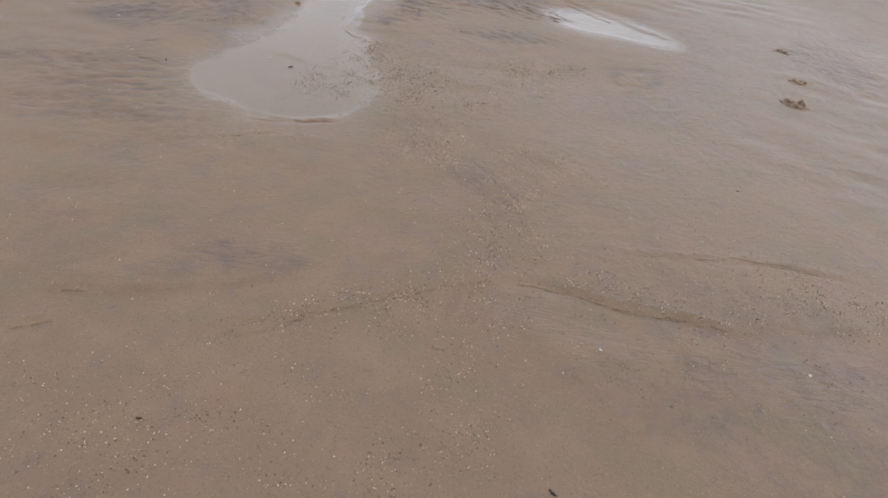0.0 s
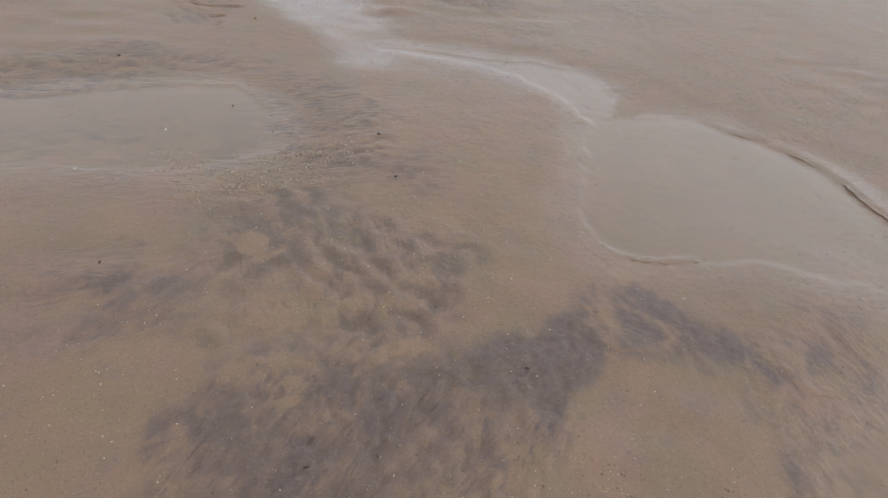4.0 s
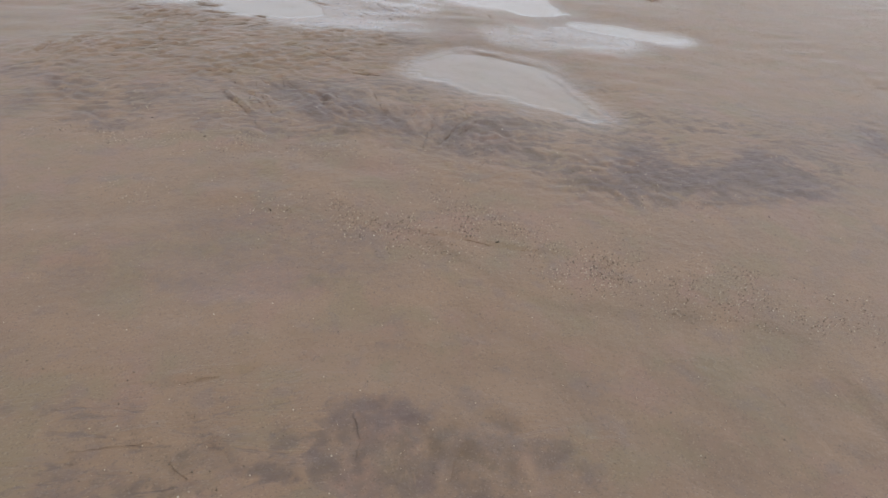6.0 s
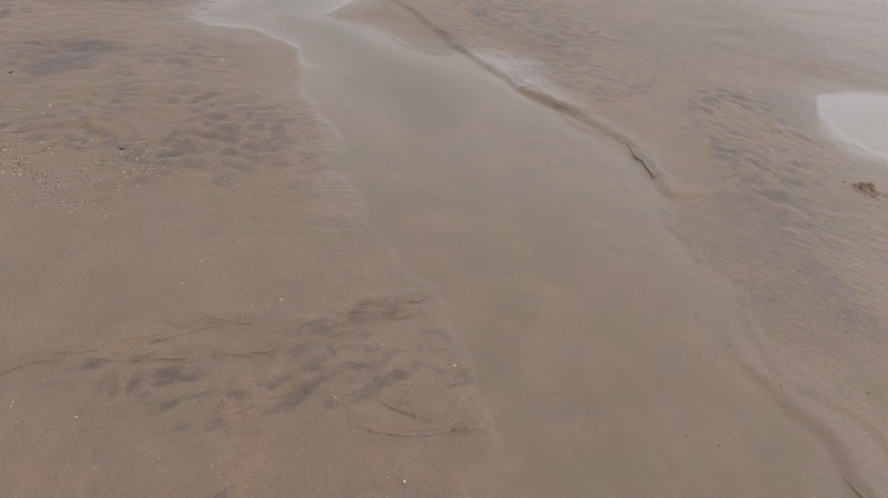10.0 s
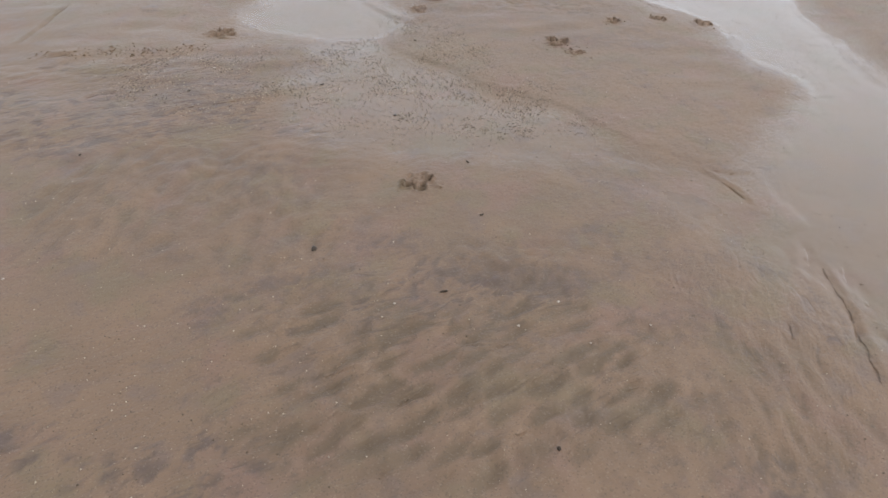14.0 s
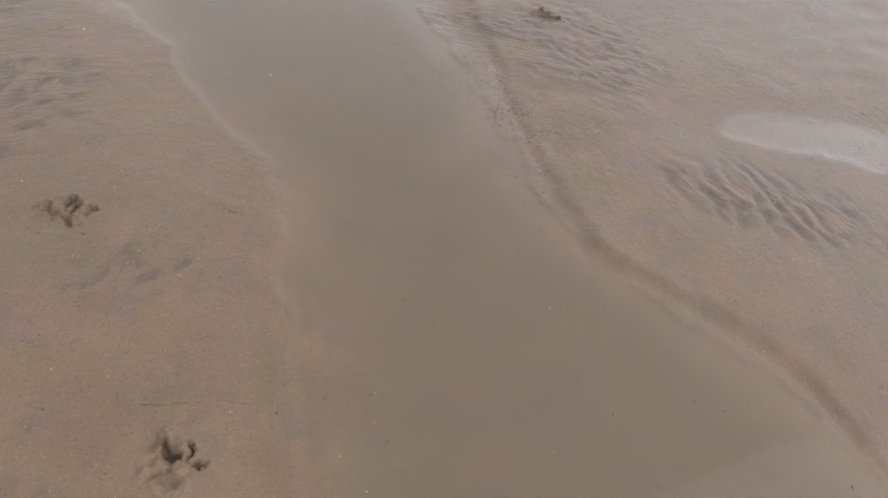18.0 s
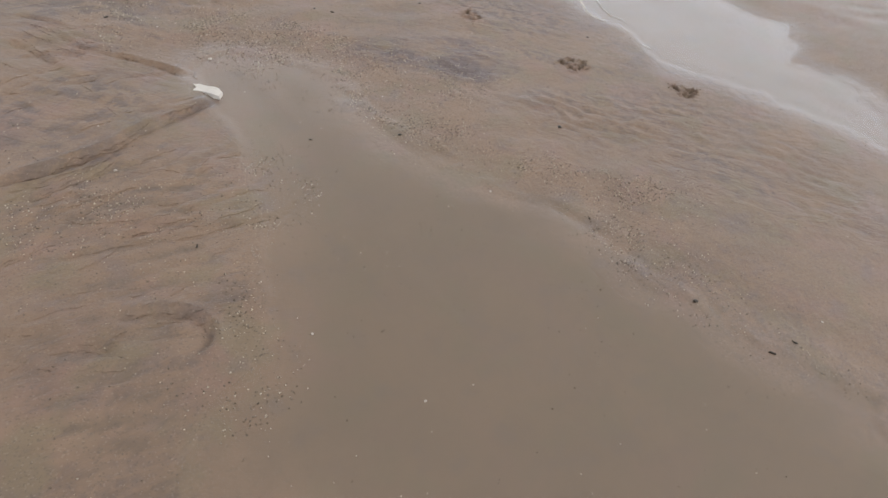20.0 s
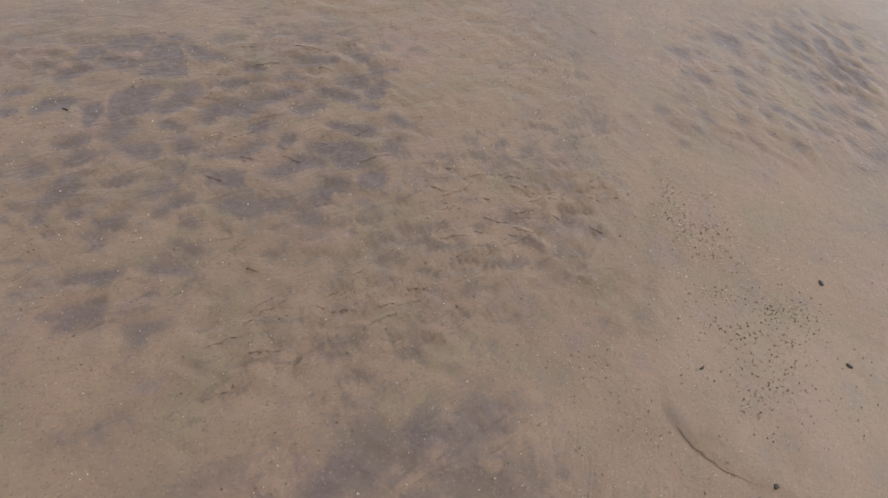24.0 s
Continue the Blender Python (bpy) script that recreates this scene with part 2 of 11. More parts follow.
def speckled(name, dark_tone, light_tone, scale, roughness, island=False):
    """A mottled surface; island: every piece of the mesh takes a tone of its own."""
    m, nodes, links, out = material(name)
    if island:
        pick = nodes.new("ShaderNodeNewGeometry").outputs["Random Per Island"]
    else:
        pick = nodes.new("ShaderNodeObjectInfo").outputs["Random"]
    n = node(nodes, "TexNoise", Scale=scale, Detail=4.0)
    co = nodes.new("ShaderNodeTexCoord")
    links.new(co.outputs["Object"], n.inputs["Vector"])
    if island:
        pick = ramp(nodes, links, pick, 0.42, 0.80)
    own = 0.84 if island else 0.6
    f = calc(nodes, links, "ADD", calc(nodes, links, "MULTIPLY", pick, own), calc(nodes, links, "MULTIPLY", n.outputs["Fac"], 1 - own))
    links.new(blend(nodes, links, f, dark_tone, light_tone), out.inputs["Base Color"])
    out.inputs["Roughness"].default_value = roughness
    bump = node(nodes, "Bump", Strength=0.3, Distance=0.002)
    links.new(n.outputs["Fac"], bump.inputs["Height"])
    links.new(bump.outputs["Normal"], out.inputs["Normal"])
    return m


SAND_A, SAND_B, SAND_C, SAND_OLIVE = (0.267, 0.181, 0.124), (0.233, 0.159, 0.112), (0.289, 0.195, 0.133), (0.233, 0.175, 0.114)
SAND = sand_material()
WATER = water_material()
GRIT = speckled("shell_grit", (0.085, 0.062, 0.045), (0.66, 0.57, 0.46), 300, 0.5, True)
SHELL = speckled("shell", (0.45, 0.38, 0.32), (0.72, 0.66, 0.60), 200, 0.35)
WEED = speckled("seaweed", (0.018, 0.013, 0.009), (0.06, 0.04, 0.025), 150, 0.45)
STONE = speckled("stone", (0.20, 0.11, 0.055), (0.34, 0.20, 0.11), 120, 0.5)
WOOD = speckled("driftwood", (0.03, 0.022, 0.016), (0.08, 0.06, 0.045), 200, 0.7)
FOAM = speckled("foam", (0.66, 0.62, 0.57), (0.86, 0.83, 0.78), 90, 0.6, True)
SCUM = speckled("thin_foam", (0.28, 0.23, 0.19), (0.55, 0.49, 0.43), 90, 0.5, True)
CRUMB = speckled("sand_crumb", (0.17, 0.115, 0.07), (0.27, 0.195, 0.135), 200, 0.7, True)

# ---- the plan of the beach: one sheet, fine along the walk, coarse to the horizon ----
GY = np.array([-3.0, 0, 3, 6, 10, 14, 18, 21, 24, 28, 30, 32, 36])
GX = np.array([0.1, -0.1, -0.75, -1.2, -1.8, -2.4, -2.7, -2.4, -2.0, -1.2, -0.6, 0.3, 1.0])
CELL = 0.0128


def spread(last, count, factor):
    return last + np.cumsum(CELL * factor ** np.arange(1, count + 1))


fine_u = np.concatenate([np.arange(-2.3, -1.25, 0.021), np.arange(-1.25, 1.35, 0.0108), np.arange(1.35, 3.0, 0.021)])
U = np.concatenate([(-spread(2.3, 26, 1.55))[::-1], fine_u, spread(fine_u[-1], 26, 1.55)])
fine_v = np.arange(0.3, 35.0, CELL)
V = np.concatenate([-spread(-0.3, 26, 1.55)[::-1], fine_v, spread(fine_v[-1], 26, 1.55)])
MIDDLE = np.interp(V, GY, GX)
MIDDLE = np.convolve(np.pad(MIDDLE, 50, "edge"), np.ones(101) / 101, "valid")
X = (U[None, :] + MIDDLE[:, None]).astype(np.float32)
Y = np.repeat(V[:, None], len(U), 1).astype(np.float32)
Z = 0.002 + 0.008 * cloud(X, Y, 1.3, 3) + 0.004 * cloud(X, Y, 0.22, 8)
Z += 0.010 * step(0.4, 0.7, cloud(X, Y, 0.9, 12)) * (cloud(X * 0.55 + Y * 0.2, Y, 0.085, 14, 1) - 0.4)
DARK = 0.30 * step(0.50, 0.72, cloud(X * 0.7, Y, 0.6, 21, 5))
WET = 0.14 + 0.30 * step(0.45, 0.7, cloud(X, Y, 1.6, 33))
# first field: brown sand tone, and shade painted into cuts and prints
STAIN_SHADE, SILT, FILM = np.zeros_like(Z), np.zeros_like(Z), np.zeros_like(Z)
FLOW_X, FLOW_Y, RIP = np.ones_like(Z), np.zeros_like(Z), np.full_like(Z, 0.10)
GRITTY = 0.03 + 0.10 * step(0.5, 0.8, cloud(X, Y, 0.7, 44))
SHORE, DEPTH, MURK = np.full_like(Z, 9), np.full_like(Z, 0.01), np.full_like(Z, 0.2)
POOLS, DIGS, LEDGES = [], [], []
LEVEL = -0.003


def around(points, margin):
    """The part of the sheet near some points."""
    p = np.asarray(points)
    r0, r1 = np.searchsorted(V, (p[:, 1].min() - margin, p[:, 1].max() + margin))
    r1 = max(r1, r0 + 1)
    mid = MIDDLE[r0:r1] if r0 < len(V) else MIDDLE[-1:]
    c0, c1 = np.searchsorted(U, (p[:, 0].min() - margin - mid.max(), p[:, 0].max() + margin - mid.min()))
    return np.s_[r0:r1, c0:c1]


def cover(points, edge, rag=0.05, seed=5):
    poly = rounded(points, True)
    s = around(poly, edge + rag)
    x, y = X[s], Y[s]
    d = area_distance(x, y, poly) + rag * 2 * (cloud(x, y, 0.16, seed) - 0.5)
    return s, x, y, 1 - step(-edge, edge, d)


def wet(amount, points):
    s, x, y, m = cover(points, 0.14, 0.10, 51)
    WET[s] = np.maximum(WET[s], amount * m)
    FILM[s] = np.maximum(FILM[s], 0.5 * amount * m)
    Z[s] -= 0.004 * m
    RIP[s] *= 1 - 0.6 * m


def turned(x, y, degrees):
    a = radians(degrees)
    return x * np.cos(a) + y * np.sin(a), -x * np.sin(a) + y * np.cos(a)


def scales(a, c, length, seed, reach=1.6):
    """Scoops of a current over sand, row behind row like scales: 0 on the crests, 1 in the hollows, and the rows' ridges."""
    wander = 3.0 * cloud(a, c, length * 4.5, seed, 2) + 2.3 * cloud(a, c, length * 1.6, seed + 1, 3)
    h = np.sin(np.floor(c / length + wander) * 12.9898 + seed) * 43758.5453
    q = a / (length * reach) + (h - np.floor(h)) + 2.4 * cloud(a, c, length * 2.2, seed + 2, 3)
    g = q - np.floor(q)
    p = c / length + wander
    f = p - np.floor(p)
    arch = np.sqrt(np.sin(np.pi * g))
    f = np.clip(f + 0.45 * (1 - arch), 0, 1)
    scoop = step(0.0, 0.22, f) * (1 - f) ** 0.8 * 1.25 * arch
    ridge = step(0.0, 1.0, np.where(f < 0.80, f / 0.80, (1 - f) / 0.20)) * (0.45 + 0.55 * arch)
    return np.clip(scoop, 0, 1), ridge


def set_flow(s, m, degrees, amount):
    """The way the current ran here, for the finest relief."""
    FLOW_X[s] = FLOW_X[s] * (1 - m) + m * np.cos(2 * radians(degrees))
    FLOW_Y[s] = FLOW_Y[s] * (1 - m) + m * np.sin(2 * radians(degrees))
    RIP[s] = np.maximum(RIP[s], amount * m)


def ripple(height, length, degrees, points):
    """Current ripples: broken, wandering crests with a steep lee side."""
    height = 0.62 * min(height, 0.012)
    s, x, y, m = cover(points, 0.12, 0.07, 61)
    a, c = turned(x, y, degrees)
    set_flow(s, m, degrees, min(0.35 + height * 65, 1))
    scoop, ridge = scales(a, c, length * 0.80, 71)
    fine, _ = scales(a, c, length * 0.40, 76, 2.6)
    patchy = step(0.36, 0.66, cloud(a * 0.5, c, length * 2.6, 73, 3))
    Z[s] += height * m * (0.12 + 0.8 * patchy) * (1.1 * ridge - 0.8 * scoop)
    stay = 0.3 + 0.7 * step(0.36, 0.62, cloud(a * 0.4, c, length * 2, 74, 2))
    STAIN_SHADE[s] = np.maximum(STAIN_SHADE[s], 0.5 * m * scoop * stay)
    DARK[s] = np.maximum(DARK[s], m * (0.44 * scoop + 0.26 * fine) * stay)


def dark(amount, length, degrees, points):
    """Heavy dark minerals that the water left in streaks and lumps; also lays a cut edge's painted shadow."""
    s, x, y, m = cover(points, 0.07, 0.08, 81)
    a, c = turned(x, y, degrees)
    set_flow(s, m, degrees, 0.4 + 0.4 * amount)
    scoop, ridge = scales(a, c, length * 0.66, 82)
    fine, _ = scales(a, c, length * 0.33, 86, 2.4)
    rest = cloud(a * 0.6, c, length * 1.4, 88, 4)
    mass = np.clip(0.34 * scoop + 0.16 * fine + 2.1 * (rest - 0.42), 0, 1)
    floor_ = 0.12 if amount > 0.5 else 0.06
    DARK[s] = np.maximum(DARK[s], min(amount + 0.1, 1) * m * (floor_ + (1 - floor_) * mass))
    Z[s] += amount * m * (0.0035 * ridge - 0.0035 * scoop)


def hash01(i, j, seed):
    h = np.sin(i * 12.9898 + j * 78.233 + seed) * 43758.5453
    return h - np.floor(h)


def hollows(amount, length, degrees, points, keep=0.92, slim=0.62, brown=0.0):
    """Rows of separate oval scours, each holding dark mineral sand, or toned brown, under a pale crest."""
    s, x, y, m = cover(points, 0.10, 0.10, 61)
    a, c = turned(x, y, degrees)
    w = length * 1.5
    p = a / (length * 1.35) + 1.3 * cloud(a, c, w, 141, 3) + 1.6 * cloud(a, c, w * 3, 143, 2)
    q = c / (length * slim * 1.35) + 1.3 * cloud(a, c, w, 145, 3) + 1.6 * cloud(a, c, w * 3, 147, 2)
    row = np.floor(q)
    p = p + 0.5 * row + 0.25 * hash01(row, 0 * row, 3)
    cell = np.floor(p)
    u = p - cell - 0.5 + 0.24 * (hash01(cell, row, 5) - 0.5)
    v = q - row - 0.5 + 0.24 * (hash01(cell, row, 7) - 0.5)
    big = 0.65 + 0.5 * hash01(cell, row, 9)
    r = np.sqrt(u * u + (v * 1.05) ** 2) / big + 0.55 * (cloud(a * 0.55, c, length * 0.42, 149, 3) - 0.5)
    core = (1 - step(0.08, 0.72, r)) * (hash01(cell, row, 11) < keep)
    patchy = 0.68 + 0.32 * step(0.34, 0.58, cloud(a * 0.6, c, length * 5, 151, 2))
    tail = step(0.25, -0.35, v) * core  # steep towards the current, feathered behind
    set_flow(s, m, degrees, 0.5)
    mass = 1.35 * amount * m * patchy * (0.08 + 0.57 * core + 0.35 * tail)
    DARK[s] = np.maximum(DARK[s] * (1 - 0.35 * m), (1 - brown) * mass)
    STAIN_SHADE[s] = np.maximum(STAIN_SHADE[s], 1.7 * brown * mass)
    Z[s] = Z[s] + m * (0.0016 * step(0.42, 0.60, r) - 0.0026 * core * patchy)


def grit(density, points):
    s, x, y, m = cover(points, 0.10, 0.10, 91)
    GRITTY[s] = np.maximum(GRITTY[s], density * m * (0.3 + 0.7 * step(0.35, 0.65, cloud(x, y, 0.12, 92))))


def pool(depth, points, murk=0.25):
    """A hollow that holds water; the rippled sand may still break its surface. murk: how much silt lies in it."""
    poly = rounded(points, True)
    POOLS.append(poly)
    s = around(poly, 0.40)
    x, y = X[s], Y[s]
    d = area_distance(x, y, poly)
    DEPTH[s] = np.where(d < SHORE[s], depth, DEPTH[s])
    MURK[s] = np.maximum(MURK[s], murk * (1 - step(-0.25, 0.12, d + 0.28 * (cloud(x, y, 0.5, 105, 4) - 0.5) + 0.12 * (cloud(x, y, 0.16, 106, 2) - 0.5))))
    SHORE[s] = np.minimum(SHORE[s], d)


def fill_pools():
    """Lowers the sand under all the water at once and wets its edge."""
    d = SHORE + 0.13 * (cloud(X * 0.6, Y, 0.30, 101) - 0.5) + 0.05 * (cloud(X * 0.7, Y, 0.07, 103, 2) - 0.5)
    near = 1 - step(0.06, 0.32, d)
    deep = -0.5 * DEPTH * (0.6 + 0.8 * cloud(X, Y, 0.5, 102))
    shore = LEVEL + np.maximum(0.024 * d, deep) + 0.28 * (Z - 0.006) * (1 - 0.8 * step(0.0, 0.08, -d))
    shore = np.where(d < -0.012, np.minimum(shore, LEVEL - 0.0022), np.where(d > 0.012, np.maximum(shore, LEVEL + 0.0006), shore))
    SILT[:] = MURK * step(-0.08, 0.16, -d) * (0.84 + 0.32 * cloud(X * 0.5 + Y * 0.3, Y, 0.35, 107, 4))
    Z[:] = Z * (1 - near) + shore * near
    RIP[:] = RIP * (1 - 0.75 * step(-0.03, 0.12, -d))
    DARK[:] = DARK * (1 - 0.3 * step(0.0, 0.10, -d))
    WET[:] = np.where(d < 0, 0.62, np.maximum(WET, 0.62 * (1 - step(0.0, 0.24, d))))
    reach = 0.02 + 0.15 * step(0.38, 0.62, cloud(X, Y, 0.7, 104, 2))  # here a clean edge, there a film that thins out
    FILM[:] = np.maximum(FILM, np.where(d < 0, 1, 0.62) * (1 - step(0.0, 1.0, d / reach)))


def bank(height, width, points):
    """A low cut edge: the sand stands higher on its left."""
    line = rounded(points, False)
    s = around(line, 0.8)
    x, y = X[s], Y[s]
    d, side, along = line_distance(x, y, line)
    d = d * side + 0.05 * (cloud(x, y, 0.09, 111) - 0.5)
    ends = step(0, 0.12, along) * step(0, 0.12, 1 - along)
    rise = step(-width * 0.4, width * 0.6, d) * np.exp(-np.maximum(d, 0) / 0.22)
    height, width = height * 0.3, max(width * 0.3, 0.012)
    Z[s] += height * ends * rise - 0.25 * height * ends * np.exp(-((d + width * 0.6) / width) ** 2)
    STAIN_SHADE[s] = np.maximum(STAIN_SHADE[s], 0.46 * ends * np.exp(-((d - 0.012) / 0.026) ** 2) * (0.45 + 0.55 * step(0.3, 0.6, cloud(x, y, 0.07, 113))))
    if height > 0.0085:
        LEDGES.append((line, height, 0.05, 0.09, 111))


def crease(amount, width, points):
    """A small cut or lip left by running water; its shade is painted in brown and dark."""
    line = rounded(points, False)
    s = around(line, 0.12)
    x, y = X[s], Y[s]
    d, side, along = line_distance(x, y, line)
    ends = step(0, 0.2, along) * step(0, 0.2, 1 - along)
    d = d * side + 0.012 * (cloud(x, y, 0.04, 121) - 0.5)
    w = max(width * 0.42, 0.009)
    cut = np.exp(-((d / w) ** 2)) * ends * (0.5 + 0.5 * step(0.3, 0.6, cloud(x, y, 0.03, 122)))
    Z[s] += amount * (-0.007 * cut + 0.005 * ends * np.exp(-(((d - 1.6 * w) / w) ** 2)))
    STAIN_SHADE[s] = np.maximum(STAIN_SHADE[s], amount * 0.35 * cut)
    DARK[s] = np.maximum(DARK[s], amount * 0.32 * cut)
    LEDGES.append((line, 0.007 * amount, 0.012, 0.04, 121))


def streaks(count, long, degrees, points, amount=0.38):
    """Many short, thin drag marks of the ebb, roughly along one way."""
    poly = rounded(points, True)
    rng = np.random.RandomState(int(abs(poly.sum()) * 1000) % 99991)
    lo, hi = poly.min(0), poly.max(0)
    made = 0
    for _ in range(count * 6):
        x, y = rng.uniform(lo[0], hi[0]), rng.uniform(lo[1], hi[1])
        turn, size = degrees + rng.normal(0, 16), long * rng.uniform(0.5, 1.4)
        bend, strong = rng.uniform(-0.18, 0.18), amount * rng.uniform(0.6, 1.2)
        if area_distance(np.array([x]), np.array([y]), poly)[0] > 0:
            continue
        ca, sa = np.cos(radians(turn)), np.sin(radians(turn))
        way = [(u * size, bend * size * (1 - 4 * u * u)) for u in (-0.5, -0.2, 0.15, 0.5)]
        crease(strong, 0.012, [(x + u * ca - v * sa, y + u * sa + v * ca) for u, v in way])
        made += 1
        if made == count:
            break


# wet flats, ripple fields, mineral streaks, grit
wet(.7, [(0.22, 1.23), (0.33, 1.24), (0.47, 1.20), (0.63, 1.17), (0.77, 1.13), (1.18, 1.19), (1.02, 0.73), (0.22, 0.64), (0.21, 0.89), (0.24, 1.06)])
wet(.8, [(-0.69, 3.35), (-0.53, 3.39), (-0.41, 2.96), (-0.37, 2.58), (-0.41, 2.21), (-0.77, 2.23), (-0.89, 2.45), (-0.86, 2.66), (-0.74, 2.91)])
wet(.7, [(-1.52, 4.29), (-1.16, 4.12), (-1.02, 3.99), (-0.71, 3.61), (-0.84, 3.49), (-1.05, 3.51), (-1.37, 3.64)])
wet(.85, [(-0.32, 4.32), (-0.13, 4.21), (-0.22, 3.84), (-0.32, 3.67), (-0.35, 3.46), (-0.38, 3.23), (-0.42, 3.03), (-0.69, 3.05), (-0.74, 3.36), (-0.68, 3.47), (-0.56, 3.75), (-0.51, 4.04)])
wet(.9, [(-0.96, 4.58), (-0.58, 4.59), (-0.30, 4.49), (-0.34, 4.17), (-0.45, 4.09), (-0.63, 4.36), (-0.80, 4.44)])
wet(.7, [(-1.47, 4.61), (-1.25, 4.63), (-0.96, 4.56), (-0.97, 4.40), (-1.11, 4.28), (-1.40, 4.26)])
wet(.8, [(-0.40, 5.03), (-0.04, 4.99), (-0.19, 4.66), (-0.30, 4.48), (-0.63, 4.53), (-0.73, 4.61), (-0.48, 4.78)])
wet(.85, [(-1.49, 4.74), (-1.34, 4.66), (-1.05, 4.56), (-0.74, 4.54), (-0.54, 4.47), (-0.31, 4.43), (0.11, 4.17), (0.02, 4.08), (-1.41, 4.38)])
wet(.5, [(-2.04, 8.26), (-1.97, 8.32), (-1.90, 8.46), (-1.79, 8.54), (-1.65, 8.45), (-1.52, 8.28), (-1.43, 8.17), (-1.22, 8.11), (-0.90, 8.01), (-0.53, 7.94), (-0.47, 7.80), (-0.49, 7.60), (-0.50, 7.40), (-0.51, 7.19), (-0.49, 7.05), (-0.44, 6.93), (-0.44, 6.84), (-0.54, 6.80), (-0.62, 6.91), (-0.67, 7.05), (-0.73, 7.19), (-0.85, 7.37), (-0.93, 7.59), (-1.02, 7.82), (-1.27, 8.00), (-1.61, 8.10), (-1.86, 8.16)])
wet(.85, [(-2.04, 8.27), (-1.43, 8.14), (-0.54, 7.92), (-0.49, 7.30), (-0.29, 6.94), (-0.35, 6.76), (-0.51, 6.60), (-0.78, 6.67), (-0.70, 6.84), (-0.86, 7.16), (-0.96, 7.43), (-1.14, 7.74), (-1.61, 8.01)])
wet(.8, [(-1.53, 10.64), (-1.29, 10.73), (-0.80, 10.55), (-0.75, 10.27), (-1.09, 10.38), (-1.37, 10.45)])
wet(.8, [(-0.60, 10.54), (-0.04, 10.51), (0.52, 10.27), (0.19, 9.94), (-0.39, 10.04), (-0.62, 10.22)])
wet(.55, [(-1.94, 10.99), (-1.81, 11.05), (-1.70, 11.06), (-1.46, 11.01), (-1.35, 10.93), (-1.30, 10.79), (-1.32, 10.67), (-1.32, 10.55), (-1.53, 10.56), (-1.72, 10.65), (-1.83, 10.69), (-1.86, 10.81), (-1.93, 10.92)])
wet(.85, [(-1.94, 11.03), (-1.46, 11.03), (-0.82, 11.14), (-0.55, 10.89), (-0.79, 10.52), (-1.07, 10.26), (-1.61, 10.40), (-1.73, 10.67), (-1.91, 10.77)])
wet(.8, [(-1.93, 15.35), (-1.60, 15.36), (-1.24, 15.23), (-1.79, 14.56), (-2.22, 14.62), (-2.01, 15.00)])
wet(.9, [(-3.09, 17.27), (-2.34, 17.18), (-2.06, 16.82), (-1.83, 16.21), (-1.89, 15.99), (-1.65, 15.69), (-1.81, 15.52), (-2.04, 15.67), (-2.23, 15.78), (-2.54, 15.93), (-2.78, 16.17), (-2.95, 16.57)])
wet(.8, [(-1.83, 18.74), (-1.45, 18.51), (-1.22, 17.98), (-1.75, 17.54), (-2.05, 17.34), (-2.18, 17.48), (-2.14, 17.82), (-1.89, 18.23)])
wet(1.0, [(-2.48, 21.11), (-2.34, 21.23), (-1.99, 21.10), (-2.00, 20.68), (-2.11, 20.38), (-2.07, 20.19), (-1.97, 19.98), (-1.92, 19.78), (-1.83, 19.58), (-1.79, 19.39), (-1.74, 19.24), (-1.65, 19.14), (-1.76, 19.16), (-1.93, 19.27), (-2.07, 19.36), (-2.22, 19.44), (-2.39, 19.54), (-2.56, 19.67), (-2.66, 19.79), (-2.66, 19.99), (-2.64, 20.21), (-2.47, 20.35), (-2.46, 20.66)])
wet(.8, [(-2.06, 19.37), (-1.65, 19.14), (-1.69, 18.91), (-1.69, 18.70), (-1.81, 18.53), (-1.90, 18.58), (-1.89, 18.90), (-2.01, 19.12)])
wet(.8, [(-2.58, 20.93), (-2.19, 21.20), (-2.07, 21.13), (-1.99, 20.64), (-2.05, 20.47), (-2.32, 20.46), (-2.54, 20.63), (-2.62, 20.81)])
wet(.6, [(-2.27, 20.25), (-2.05, 20.17), (-1.95, 19.94), (-1.92, 19.68), (-2.06, 19.68), (-2.39, 19.93)])
wet(.8, [(-2.27, 22.75), (-1.59, 23.06), (-1.64, 22.16), (-2.01, 21.81), (-1.98, 21.59), (-2.10, 21.35), (-2.16, 21.27), (-2.41, 21.45), (-2.25, 21.61), (-2.12, 21.76), (-2.23, 21.98)])
wet(.8, [(-1.46, 23.44), (-1.36, 23.34), (-1.49, 23.03), (-1.50, 22.92), (-1.63, 22.88), (-1.63, 22.95), (-1.51, 23.21)])
wet(.7, [(-2.55, 23.44), (-2.23, 23.33), (-1.90, 23.14), (-1.75, 22.75), (-1.71, 22.38), (-1.81, 22.26), (-2.54, 22.82), (-2.58, 23.11)])
wet(.6, [(-2.13, 27.68), (-1.72, 27.69), (-1.86, 27.13), (-1.99, 26.91), (-1.86, 26.50), (-1.89, 26.39), (-2.20, 26.55)])
wet(.6, [(-1.60, 28.67), (-1.40, 28.65), (-1.16, 28.08), (-0.93, 27.76), (-0.84, 27.47), (-0.98, 27.37), (-1.74, 27.69), (-1.63, 28.07), (-1.61, 28.39)])
wet(.6, [(0.34, 31.28), (0.40, 31.21), (0.43, 31.09), (0.49, 30.98), (0.52, 30.88), (0.43, 30.95), (0.34, 31.08), (0.30, 31.18)])
wet(.7, [(0.59, 31.45), (0.77, 31.24), (0.73, 30.79), (0.57, 30.65), (0.40, 30.89), (0.35, 31.13), (0.32, 31.28), (0.43, 31.41)])
